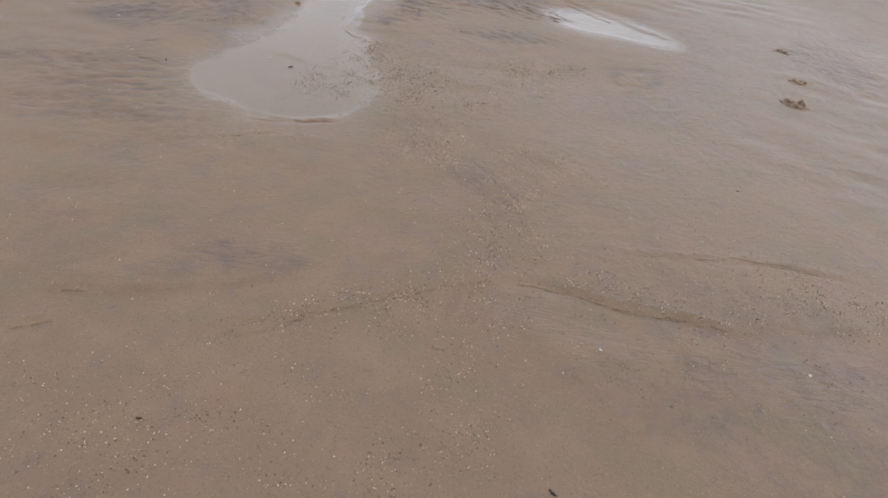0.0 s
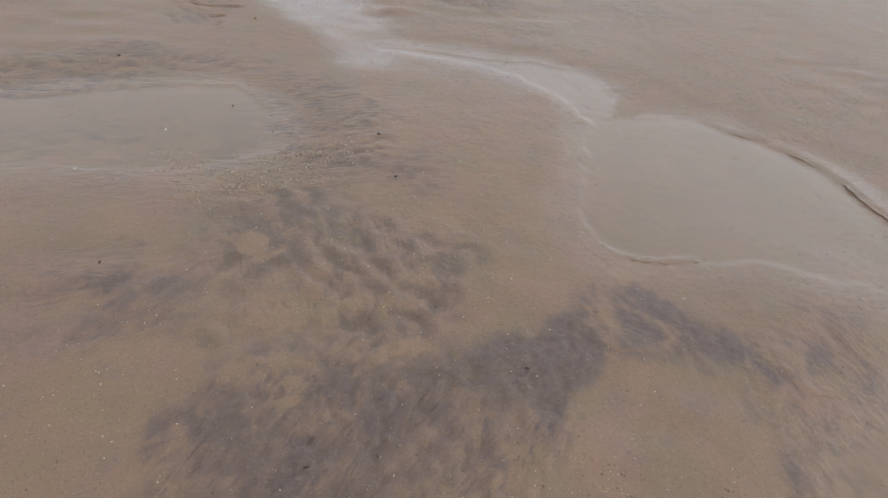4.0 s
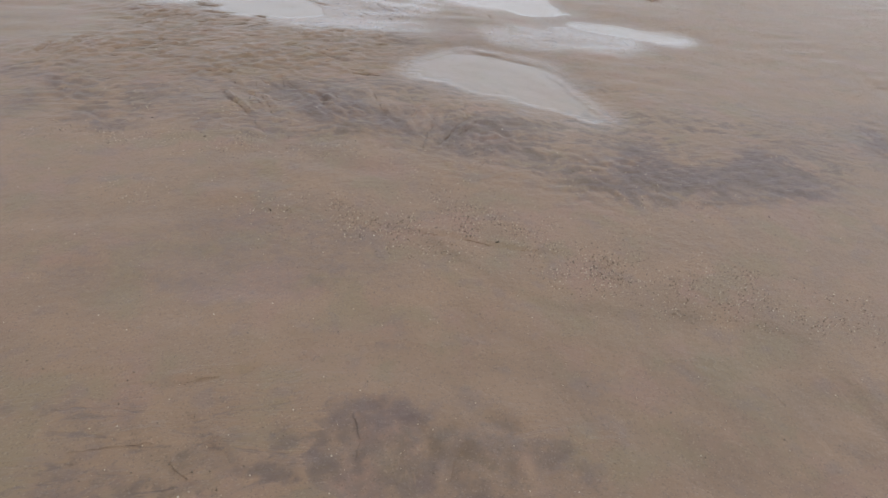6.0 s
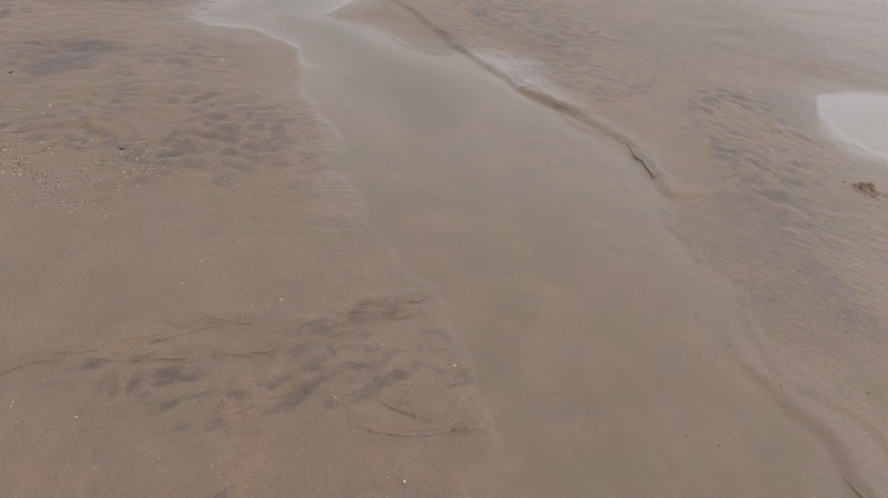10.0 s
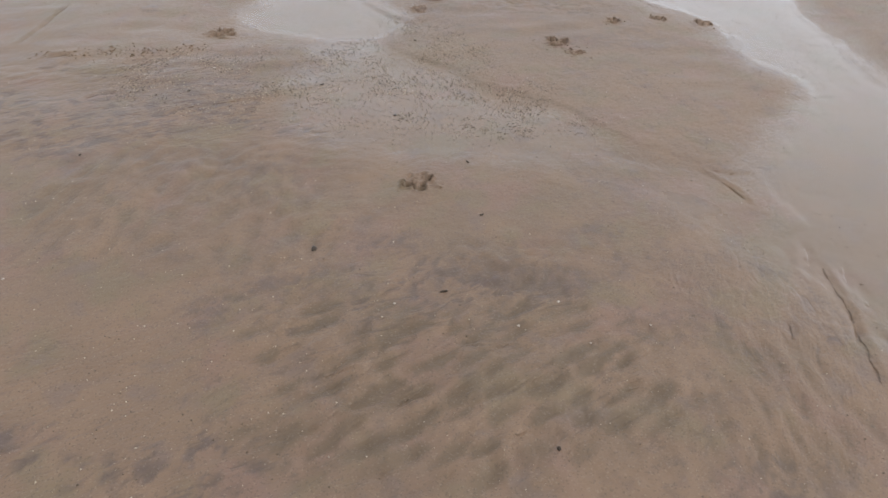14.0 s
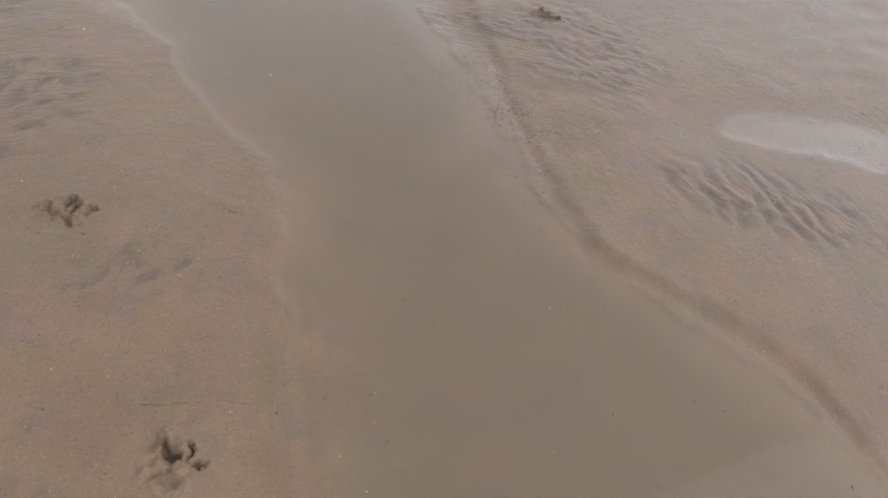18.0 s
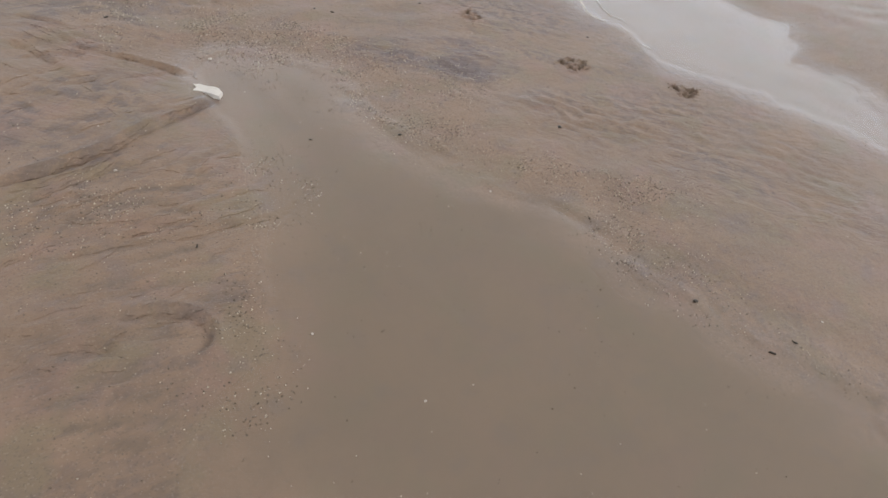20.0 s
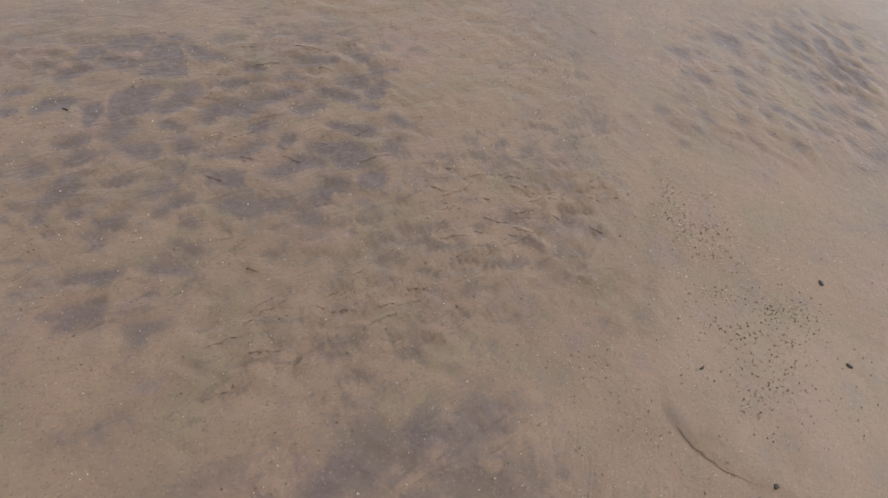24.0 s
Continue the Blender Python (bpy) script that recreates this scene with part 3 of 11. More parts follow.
ripple(.0035, .08, 60, [(-0.27, 3.34), (-0.05, 3.49), (-0.05, 3.30), (-0.23, 3.22)])
ripple(.006, .06, 17, [(-1.11, 4.06), (-0.86, 4.00), (-0.62, 3.99), (-0.62, 3.72), (-0.83, 3.50), (-1.04, 3.59)])
ripple(.008, .09, -52, [(-0.21, 3.56), (0.17, 4.06), (0.59, 3.91), (0.73, 3.54), (0.38, 3.40), (0.02, 3.48)])
ripple(.007, .09, -26, [(0.44, 3.83), (0.67, 3.80), (0.82, 3.64), (0.60, 3.40), (0.33, 3.37), (0.09, 3.53)])
ripple(.012, .12, -71, [(-1.23, 5.30), (-1.11, 5.69), (-0.82, 5.70), (-0.50, 5.56), (-0.59, 5.29), (-0.85, 5.14), (-1.10, 5.22)])
ripple(.009, .07, 66, [(-1.24, 4.88), (-0.98, 5.14), (-0.57, 5.17), (-0.43, 4.95), (-0.70, 4.78), (-0.99, 4.70)])
ripple(.006, .09, -71, [(0.05, 5.03), (0.27, 4.77), (0.28, 4.45), (0.54, 4.30), (0.42, 4.14), (0.12, 4.22), (-0.19, 4.38)])
ripple(.01, .08, -80, [(-0.98, 4.36), (-0.73, 4.39), (-0.52, 4.34), (-0.55, 4.13), (-0.75, 4.10), (-0.92, 4.19)])
ripple(.012, .09, -110, [(0.04, 3.98), (0.24, 3.96), (0.33, 3.84), (0.14, 3.64), (-0.01, 3.69)])
ripple(.007, .05, 55, [(-1.27, 4.82), (-1.17, 5.16), (-0.81, 5.20), (-0.56, 5.23), (-0.54, 4.95), (-0.82, 4.76), (-1.15, 4.71)])
ripple(.012, .14, -75, [(-1.26, 5.75), (-1.03, 5.90), (-0.78, 5.78), (-0.64, 5.51), (-0.73, 5.36), (-1.01, 5.38), (-1.20, 5.48)])
ripple(.006, .1, -99, [(0.16, 5.25), (0.39, 5.11), (0.21, 4.53), (0.05, 4.36), (-0.29, 4.42)])
ripple(.006, .05, -65, [(1.79, 3.57), (2.18, 3.72), (2.34, 3.36), (2.07, 2.85), (1.84, 3.04)])
ripple(.010, .10, -7, [(-2.36, 8.03), (-2.06, 7.95), (-1.48, 7.86), (-1.25, 7.64), (-1.24, 7.51), (-1.60, 7.55), (-1.86, 7.57), (-2.24, 7.67)])
ripple(.008, .09, -79, [(-1.33, 7.46), (-1.09, 7.41), (-1.00, 7.31), (-1.12, 7.04), (-1.33, 7.11)])
ripple(.006, .09, 32, [(-2.92, 10.14), (-1.97, 10.48), (-1.01, 10.19), (-1.05, 9.83), (-1.90, 9.67), (-2.61, 9.54)])
ripple(.01, .07, -113, [(0.63, 9.11), (1.05, 8.98), (1.12, 8.57), (1.03, 8.19), (0.84, 7.99), (0.60, 8.24), (0.46, 8.51)])
ripple(.012, .06, -81, [(-0.32, 7.81), (0.12, 8.00), (0.33, 7.83), (0.41, 7.55), (0.21, 7.28), (-0.02, 7.34), (-0.21, 7.52)])
ripple(.010, .07, 37, [(-2.07, 11.55), (-1.65, 11.73), (-1.40, 11.58), (-1.66, 11.20), (-1.92, 10.85), (-2.04, 10.91)])
ripple(.005, .08, -6, [(-2.39, 10.55), (-1.85, 10.70), (-1.36, 10.49), (-0.88, 10.37), (-0.84, 10.01), (-1.07, 9.65), (-1.49, 9.76), (-1.93, 9.75), (-2.19, 9.96), (-2.43, 10.27)])
ripple(.008, .07, 26, [(-2.33, 10.63), (-2.04, 10.71), (-1.75, 10.51), (-1.92, 10.22), (-2.20, 10.15)])
ripple(.007, .12, -55, [(-2.53, 9.74), (-2.30, 9.66), (-2.13, 9.24), (-2.26, 9.27), (-2.42, 9.52)])
ripple(.010, .1, -92, [(-1.59, 9.59), (-1.19, 9.51), (-1.02, 9.34), (-1.17, 9.07), (-1.40, 9.12), (-1.57, 9.24)])
ripple(.010, .08, -105, [(-1.01, 9.42), (-0.75, 9.31), (-0.55, 9.22), (-0.88, 8.89), (-1.18, 8.95), (-1.18, 9.10)])
ripple(.005, .07, -11, [(-2.39, 11.65), (-2.07, 11.70), (-1.66, 11.79), (-1.47, 11.66), (-1.65, 11.27), (-1.75, 11.09), (-2.00, 11.09), (-2.09, 11.28), (-2.30, 11.40)])
ripple(.007, .09, 8, [(-2.14, 12.46), (-1.79, 12.45), (-1.67, 11.91), (-1.80, 11.77), (-2.07, 11.77), (-2.18, 12.08)])
ripple(.009, .1, 10, [(-1.61, 11.43), (-1.39, 11.58), (-1.21, 11.40), (-1.22, 11.20), (-1.40, 11.18), (-1.57, 11.21), (-1.63, 11.32)])
ripple(.012, .09, 50, [(-2.59, 11.15), (-2.34, 11.00), (-2.21, 10.96), (-2.21, 10.86), (-2.28, 10.77), (-2.38, 10.72), (-2.50, 10.71)])
ripple(.012, .1, 32, [(-2.17, 10.70), (-1.96, 10.69), (-1.73, 10.63), (-1.62, 10.57), (-1.75, 10.49), (-2.17, 10.59)])
ripple(.007, .09, -1, [(-2.28, 13.96), (-1.91, 14.08), (-1.85, 13.69), (-1.83, 13.28), (-1.98, 13.26), (-2.20, 13.40)])
ripple(.008, .08, -1, [(-2.51, 13.09), (-2.24, 13.16), (-1.91, 13.10), (-1.71, 12.90), (-1.74, 12.78), (-2.02, 12.84), (-2.38, 12.87)])
ripple(.009, .08, 29, [(-2.37, 12.79), (-2.03, 12.76), (-1.92, 12.55), (-1.99, 12.38), (-2.01, 12.21), (-2.10, 12.21), (-2.17, 12.42), (-2.35, 12.49)])
ripple(.008, .09, -66, [(-1.96, 12.60), (-1.79, 12.46), (-1.70, 12.29), (-1.69, 12.18), (-1.84, 12.19), (-1.91, 12.34)])
ripple(.008, .08, -73, [(-0.47, 14.03), (-0.06, 13.92), (-0.26, 13.39), (-0.71, 13.17), (-0.78, 13.46)])
ripple(.006, .08, -45, [(-0.75, 13.33), (-0.15, 13.25), (0.05, 12.71), (-0.39, 12.32), (-0.73, 12.42), (-0.83, 12.81)])
ripple(.012, .1, 54, [(-3.57, 16.36), (-3.29, 16.33), (-3.00, 16.12), (-2.55, 15.83), (-2.60, 15.68), (-2.85, 15.62), (-3.12, 15.73), (-3.49, 15.97)])
ripple(.006, .08, -49, [(-2.29, 15.60), (-2.07, 15.53), (-1.89, 15.25), (-1.96, 15.05), (-2.10, 15.08), (-2.21, 15.31)])
ripple(.007, .07, -2, [(-2.50, 14.98), (-2.31, 14.94), (-2.16, 14.87), (-2.21, 14.72), (-2.45, 14.76), (-2.56, 14.81)])
ripple(.008, .06, -63, [(-1.50, 16.65), (-1.16, 16.35), (-1.04, 15.86), (-0.89, 15.60), (-1.08, 15.40), (-1.35, 15.58), (-1.54, 15.90), (-1.65, 16.30)])
ripple(.012, .09, 43, [(-3.31, 16.20), (-2.98, 16.08), (-2.72, 15.93), (-2.77, 15.72), (-2.90, 15.64), (-3.09, 15.76), (-3.25, 15.85)])
ripple(.006, .07, -4, [(-2.73, 15.92), (-2.51, 15.80), (-2.48, 15.64), (-2.66, 15.66), (-2.76, 15.76)])
ripple(.0035, .09, -83, [(-1.72, 18.48), (-1.42, 18.33), (-1.41, 17.91), (-1.81, 17.48), (-2.07, 17.35), (-2.21, 17.51), (-2.10, 17.87)])
ripple(.005, .06, 6, [(-3.27, 19.04), (-2.77, 19.06), (-2.33, 18.66), (-2.24, 18.43), (-2.60, 18.45), (-2.98, 18.57)])
ripple(.008, .1, 40, [(-3.51, 17.54), (-3.29, 17.58), (-3.13, 17.46), (-3.15, 17.26), (-3.32, 17.30), (-3.50, 17.37)])
ripple(.010, .06, -93, [(-1.32, 17.93), (-1.09, 17.86), (-1.10, 17.58), (-1.39, 17.34), (-1.44, 17.53)])
ripple(.012, .085, 34, [(-2.99, 19.10), (-2.72, 19.19), (-2.40, 19.13), (-2.23, 18.93), (-2.32, 18.70), (-2.61, 18.54), (-2.88, 18.62), (-3.06, 18.78)])
ripple(.006, .1, 5, [(-3.18, 19.95), (-2.85, 19.73), (-2.70, 19.56), (-2.70, 19.38), (-2.90, 19.32), (-2.98, 19.46)])
ripple(.010, .1, -130, [(-2.19, 18.98), (-1.82, 18.81), (-1.74, 18.58), (-1.91, 18.37), (-2.15, 18.21), (-2.26, 18.26), (-2.21, 18.48), (-2.20, 18.80)])
ripple(.009, .08, -18, [(-2.95, 22.35), (-2.25, 21.89), (-2.23, 21.49), (-2.48, 21.23), (-2.91, 21.45), (-3.00, 21.88)])
ripple(.006, .07, -55, [(-1.80, 21.56), (-1.26, 21.42), (-1.07, 20.97), (-0.98, 20.53), (-1.12, 20.21), (-1.46, 20.57), (-1.83, 20.97)])
ripple(.009, .1, 50, [(-2.76, 22.97), (-2.48, 22.87), (-2.34, 22.53), (-2.50, 22.18), (-2.69, 22.15), (-2.91, 22.30)])
ripple(.006, .08, -12, [(-2.87, 22.24), (-2.60, 22.09), (-2.36, 21.85), (-2.23, 21.63), (-2.41, 21.47), (-2.96, 21.88)])
ripple(.007, .07, -117, [(-0.94, 22.73), (-0.73, 22.29), (-0.94, 22.00), (-1.00, 21.50), (-1.10, 21.29), (-1.45, 21.14), (-1.61, 21.41), (-1.61, 21.73), (-1.46, 22.16)])
ripple(.008, .09, -84, [(-1.77, 21.61), (-1.61, 21.41), (-1.45, 21.14), (-1.78, 21.01), (-1.90, 21.12), (-1.88, 21.38)])
ripple(.008, .1, -103, [(-0.99, 24.48), (-0.58, 24.24), (-0.43, 23.94), (-0.74, 23.89), (-0.94, 24.12), (-1.10, 24.33)])
ripple(.006, .09, -16, [(-2.37, 24.87), (-2.07, 24.75), (-2.21, 24.34), (-2.38, 24.49), (-2.46, 24.60)])
ripple(.008, .08, -78, [(-1.12, 22.84), (-0.78, 22.54), (-1.32, 22.34), (-1.39, 22.51)])
ripple(.006, .1, -21, [(-2.41, 22.92), (-2.24, 22.79), (-2.27, 22.69), (-2.42, 22.78)])
ripple(.006, .12, 18, [(-2.19, 27.80), (-1.83, 27.80), (-1.64, 27.98), (-1.77, 27.54), (-1.96, 27.39), (-2.20, 27.46)])
ripple(.007, .1, -50, [(-0.51, 27.92), (-0.10, 27.80), (0.11, 27.35), (-0.02, 26.95), (-0.33, 27.19), (-0.59, 27.49)])
ripple(.008, .08, -62, [(-0.35, 28.05), (-0.16, 27.87), (-0.24, 27.75), (-0.44, 27.87)])
ripple(.008, .08, -55, [(-0.81, 28.32), (-0.30, 28.15), (-0.02, 27.84), (-0.23, 27.71), (-0.55, 27.84), (-0.72, 28.07)])
ripple(.006, .08, -62, [(-0.47, 29.17), (-0.08, 28.91), (0.09, 28.50), (-0.10, 28.11), (-0.41, 28.28), (-0.58, 28.61)])
ripple(.009, .12, -77, [(-1.54, 29.64), (-1.18, 29.50), (-1.24, 29.25), (-1.51, 29.32)])
ripple(.010, .09, -62, [(-1.71, 29.76), (-1.35, 29.63), (-1.23, 29.32), (-1.35, 29.10), (-1.58, 29.28), (-1.75, 29.48)])
ripple(.012, .07, -40, [(-1.53, 31.25), (-0.77, 30.82), (-0.64, 30.41), (-0.79, 30.20), (-1.01, 30.12), (-1.32, 30.28), (-1.72, 30.54)])
ripple(.006, .08, -36, [(-0.57, 30.54), (-0.28, 30.39), (-0.66, 30.00), (-0.99, 30.08), (-1.10, 30.16)])
ripple(.005, .08, -30, [(-1.74, 30.49), (-1.20, 30.09), (-1.14, 29.75), (-1.35, 29.72), (-1.85, 30.06)])
ripple(.012, .07, -18, [(-1.49, 31.41), (-0.42, 30.93), (-0.80, 30.78), (-1.57, 31.11)])
ripple(.012, .09, -65, [(-0.63, 31.98), (-0.28, 31.68), (0.01, 31.33), (-0.10, 30.89), (-0.22, 30.68), (-0.46, 30.68), (-0.68, 30.80), (-0.86, 30.66), (-1.19, 31.12)])
ripple(.008, .12, -23, [(-0.42, 31.89), (-0.02, 31.75), (0.24, 31.39), (0.05, 31.25), (-0.31, 31.47), (-0.55, 31.72)])
ripple(.008, .12, -66, [(0.11, 31.12), (0.33, 30.73), (0.16, 30.63), (-0.09, 30.84)])
ripple(.013, .13, -5, [(-0.02, 32.30), (0.22, 32.00), (0.35, 31.66), (0.25, 31.38), (0.08, 31.23), (-0.27, 31.17), (-0.56, 31.77)])
ripple(.009, .07, -51, [(0.43, 32.63), (1.15, 31.51), (0.86, 31.48), (0.61, 31.46), (0.27, 31.90), (0.08, 32.31)])
ripple(.010, .14, -157, [(1.53, 30.96), (1.71, 30.35), (0.88, 30.41), (1.02, 30.63)])
ripple(.008, .12, -102, [(0.50, 30.96), (0.57, 30.65), (0.50, 30.44), (0.37, 30.45), (0.33, 30.71)])
ripple(.006, .12, -81, [(0.12, 31.08), (0.24, 30.81), (0.25, 30.65), (-0.04, 30.64), (-0.19, 31.00), (-0.08, 31.13)])
ripple(.010, .08, -56, [(1.00, 33.12), (1.49, 32.18), (0.96, 31.96), (0.64, 32.02), (0.46, 32.44), (0.33, 32.63)])
ripple(.009, .06, -71, [(0.93, 32.03), (1.08, 31.53), (0.82, 31.47), (0.68, 31.84), (0.73, 31.97)])
ripple(.007, .08, -58, [(0.47, 32.33), (0.65, 31.83), (0.72, 31.46), (0.55, 31.46), (0.37, 31.87), (0.32, 32.16)])
ripple(.010, .09, -116, [(1.54, 31.47), (1.84, 31.11), (1.85, 30.68), (1.31, 30.80), (1.13, 31.29)])
ripple(.010, .12, -24, [(0.13, 32.05), (0.33, 31.86), (0.39, 31.68), (0.20, 31.61), (0.08, 32.02)])
ripple(.008, .075, -56, [(1.03, 33.27), (1.79, 31.90), (1.44, 31.55), (0.82, 31.47), (0.52, 31.48), (0.38, 31.77), (0.12, 31.86), (-0.04, 32.43)])
ripple(.006, .09, -38, [(-1.76, 30.55), (-1.10, 30.16), (-0.99, 29.85), (-1.29, 29.66), (-1.88, 30.08)])
ripple(.006, .09, -67, [(-2.03, 30.31), (-1.15, 30.03), (-1.11, 29.37), (-1.38, 29.03), (-1.92, 29.25), (-2.10, 29.44)])
ripple(.007, .09, 50, [(-2.60, 11.00), (-2.18, 10.97), (-1.90, 10.79), (-1.76, 10.65), (-1.86, 10.52), (-2.53, 10.68)])
ripple(.006, .09, 6, [(-2.59, 12.88), (-1.93, 12.79), (-1.88, 12.51), (-1.77, 12.31), (-1.89, 12.07), (-2.48, 12.23)])
ripple(.005, .09, 4, [(-3.50, 15.78), (-2.63, 15.66), (-2.13, 15.23), (-2.13, 14.97), (-2.45, 14.76), (-3.31, 14.99)])
ripple(.006, .09, 65, [(-3.78, 17.43), (-3.27, 17.49), (-2.97, 16.63), (-2.88, 16.12), (-3.32, 16.28), (-3.57, 16.46)])
ripple(.006, .09, 5, [(-2.72, 10.07), (-2.06, 9.84), (-1.06, 9.60), (-1.00, 9.33), (-1.23, 9.06), (-2.25, 9.20), (-2.60, 9.61)])
ripple(.006, .09, -21, [(-2.73, 10.12), (-1.56, 10.29), (-0.14, 9.49), (0.78, 8.96), (0.31, 8.46), (-0.81, 8.52), (-1.61, 9.14), (-2.53, 9.39)])
ripple(.006, .08, -18, [(-2.82, 23.01), (-2.35, 22.72), (-2.37, 22.23), (-2.09, 21.82), (-2.34, 21.53), (-3.02, 21.95)])
ripple(.005, .09, -43, [(-2.74, 23.68), (-2.44, 23.58), (-2.46, 23.23), (-2.53, 22.98), (-2.73, 22.99), (-2.89, 23.11)])
ripple(.006, .09, -14, [(-3.58, 20.88), (-2.62, 20.42), (-2.67, 19.87), (-2.45, 19.58), (-2.17, 19.39), (-2.93, 19.64), (-3.55, 19.92)])
ripple(.005, .07, -5, [(-3.77, 19.40), (-2.22, 18.97), (-2.09, 18.30), (-2.58, 17.94), (-3.16, 18.13), (-3.65, 18.35)])
ripple(.006, .1, 20, [(-2.22, 27.37), (-1.92, 27.40), (-1.96, 26.97), (-1.92, 26.66), (-1.90, 26.42), (-2.24, 26.57)])
ripple(.005, .1, -34, [(-2.14, 29.47), (-1.61, 29.32), (-1.58, 28.72), (-1.63, 28.49), (-1.84, 28.34), (-2.20, 28.31)])
ripple(.006, .1, 20, [(-1.52, 2.38), (-1.11, 2.51), (-0.69, 2.23), (-0.68, 1.91), (-0.93, 1.72), (-1.15, 1.70)])
ripple(.006, .09, -69, [(-1.47, 3.47), (-1.07, 3.50), (-0.72, 3.19), (-0.64, 2.86), (-0.83, 2.74), (-1.27, 2.80)])
ripple(.006, .09, -2, [(-2.06, 6.82), (-1.15, 6.86), (-0.54, 6.46), (-0.57, 5.97), (-1.03, 5.68), (-1.70, 5.86)])
ripple(.007, .08, 2, [(-3.21, 15.19), (-1.97, 15.25), (-2.03, 14.20), (-2.09, 13.69), (-2.49, 13.52), (-2.89, 13.63)])
ripple(.007, .07, -45, [(-1.08, 15.17), (-0.46, 14.89), (-0.31, 14.26), (-0.78, 13.81), (-1.08, 14.07), (-1.31, 14.49)])
ripple(.006, .09, -7, [(-2.36, 26.24), (-1.96, 26.20), (-2.06, 25.59), (-2.14, 25.18), (-2.38, 25.14), (-2.51, 25.22)])
ripple(.006, .08, -50, [(-1.02, 25.91), (-0.40, 25.51), (-0.25, 24.85), (-0.80, 24.58), (-1.05, 25.00), (-1.20, 25.46)])
ripple(.016, .10, -0, [(-1.98, 11.99), (-1.72, 11.94), (-1.63, 11.82), (-1.60, 11.69), (-1.70, 11.50), (-1.84, 11.52), (-1.95, 11.61), (-2.03, 11.78)])
ripple(.015, .11, -102, [(-1.58, 11.85), (-1.35, 11.84), (-1.23, 11.68), (-1.16, 11.51), (-1.11, 11.37), (-1.17, 11.27), (-1.59, 11.37), (-1.68, 11.50), (-1.60, 11.69)])
ripple(.009, .09, 15, [(-2.20, 12.42), (-1.96, 12.42), (-1.86, 12.16), (-1.94, 11.98), (-2.18, 11.99), (-2.27, 12.14)])
ripple(.010, .07, 3, [(-2.22, 11.63), (-1.79, 11.88), (-1.45, 11.73), (-1.17, 11.49), (-1.40, 11.18), (-1.72, 11.10), (-2.00, 11.17), (-2.11, 11.40)])
ripple(.012, .1, 62, [(-2.54, 11.14), (-2.34, 11.00), (-2.21, 10.95), (-2.23, 10.81), (-2.33, 10.74), (-2.47, 10.74)])
ripple(.006, .09, 25, [(-2.16, 28.15), (-1.92, 28.21), (-1.73, 28.25), (-1.61, 28.17), (-1.73, 27.98), (-1.94, 27.89), (-2.17, 27.98)])
ripple(.007, .1, -11, [(-2.18, 27.78), (-1.99, 27.73), (-1.87, 27.65), (-1.92, 27.49), (-2.04, 27.44), (-2.20, 27.52)])
ripple(.016, .13, 9, [(-2.13, 8.08), (-1.77, 8.04), (-1.50, 7.91), (-1.33, 7.86), (-1.12, 7.77), (-1.13, 7.61), (-2.05, 7.76)])
ripple(.013, .11, 29, [(-2.19, 10.73), (-1.96, 10.69), (-1.63, 10.59), (-1.68, 10.47), (-2.19, 10.60)])
ripple(.013, .1, 26, [(-3.54, 17.84), (-3.31, 17.78), (-3.20, 17.64), (-3.25, 17.47), (-3.39, 17.43), (-3.51, 17.45)])
ripple(.008, .09, -52, [(-0.43, 29.04), (-0.17, 28.90), (-0.03, 28.60), (-0.32, 28.42), (-0.51, 28.55), (-0.60, 28.74)])
ripple(.008, .12, -37, [(-2.52, 23.00), (-2.29, 22.86), (-2.20, 22.71), (-2.30, 22.66), (-2.56, 22.84)])
ripple(.009, .1, -8, [(-1.00, 4.33), (-0.58, 4.31), (-0.58, 4.14), (-0.80, 4.08), (-0.98, 4.14)])
ripple(.010, .1, -58, [(-3.42, 16.23), (-3.09, 16.14), (-2.80, 16.03), (-2.73, 15.89), (-2.98, 15.75), (-3.30, 15.87)])
dark(.45, .07, 12, [(-1.64, 2.17), (-1.20, 2.40), (-0.90, 2.33), (-0.65, 1.97), (-0.95, 1.81), (-1.34, 1.68)])
dark(.45, .1, 17, [(-1.57, 2.82), (-1.14, 3.02), (-0.90, 2.80), (-1.18, 2.61), (-1.46, 2.63)])
dark(.35, .09, 33, [(0.78, 2.95), (1.05, 3.08), (0.98, 2.69), (0.77, 2.50)])
dark(.5, .3, 11, [(-0.90, 1.12), (-0.72, 1.14), (-0.53, 1.24), (-0.29, 1.29), (-0.16, 1.22), (-0.31, 1.16), (-0.48, 1.09), (-0.79, 1.05), (-0.86, 1.05)])
dark(.35, .15, 13, [(-1.06, 1.40), (-0.97, 1.40), (-0.86, 1.34), (-0.90, 1.26), (-0.98, 1.27)])
dark(.3, .2, 4, [(0.25, 1.21), (0.45, 1.17), (0.76, 1.12), (1.17, 1.17), (1.04, 0.91), (0.71, 0.93), (0.36, 0.99)])
dark(.5, .07, 36, [(-0.28, 3.38), (-0.05, 3.49), (-0.05, 3.30), (-0.24, 3.24)])
dark(.35, .1, -88, [(1.83, 3.59), (2.46, 4.03), (2.57, 3.78), (2.07, 2.85), (1.77, 2.95)])
dark(.25, .2, -37, [(0.10, 1.82), (0.36, 2.00), (0.58, 1.86), (0.44, 1.70), (0.20, 1.55), (0.10, 1.62)])
dark(.25, .2, 12, [(-0.20, 1.43), (0.07, 1.49), (0.09, 1.37), (-0.11, 1.30)])
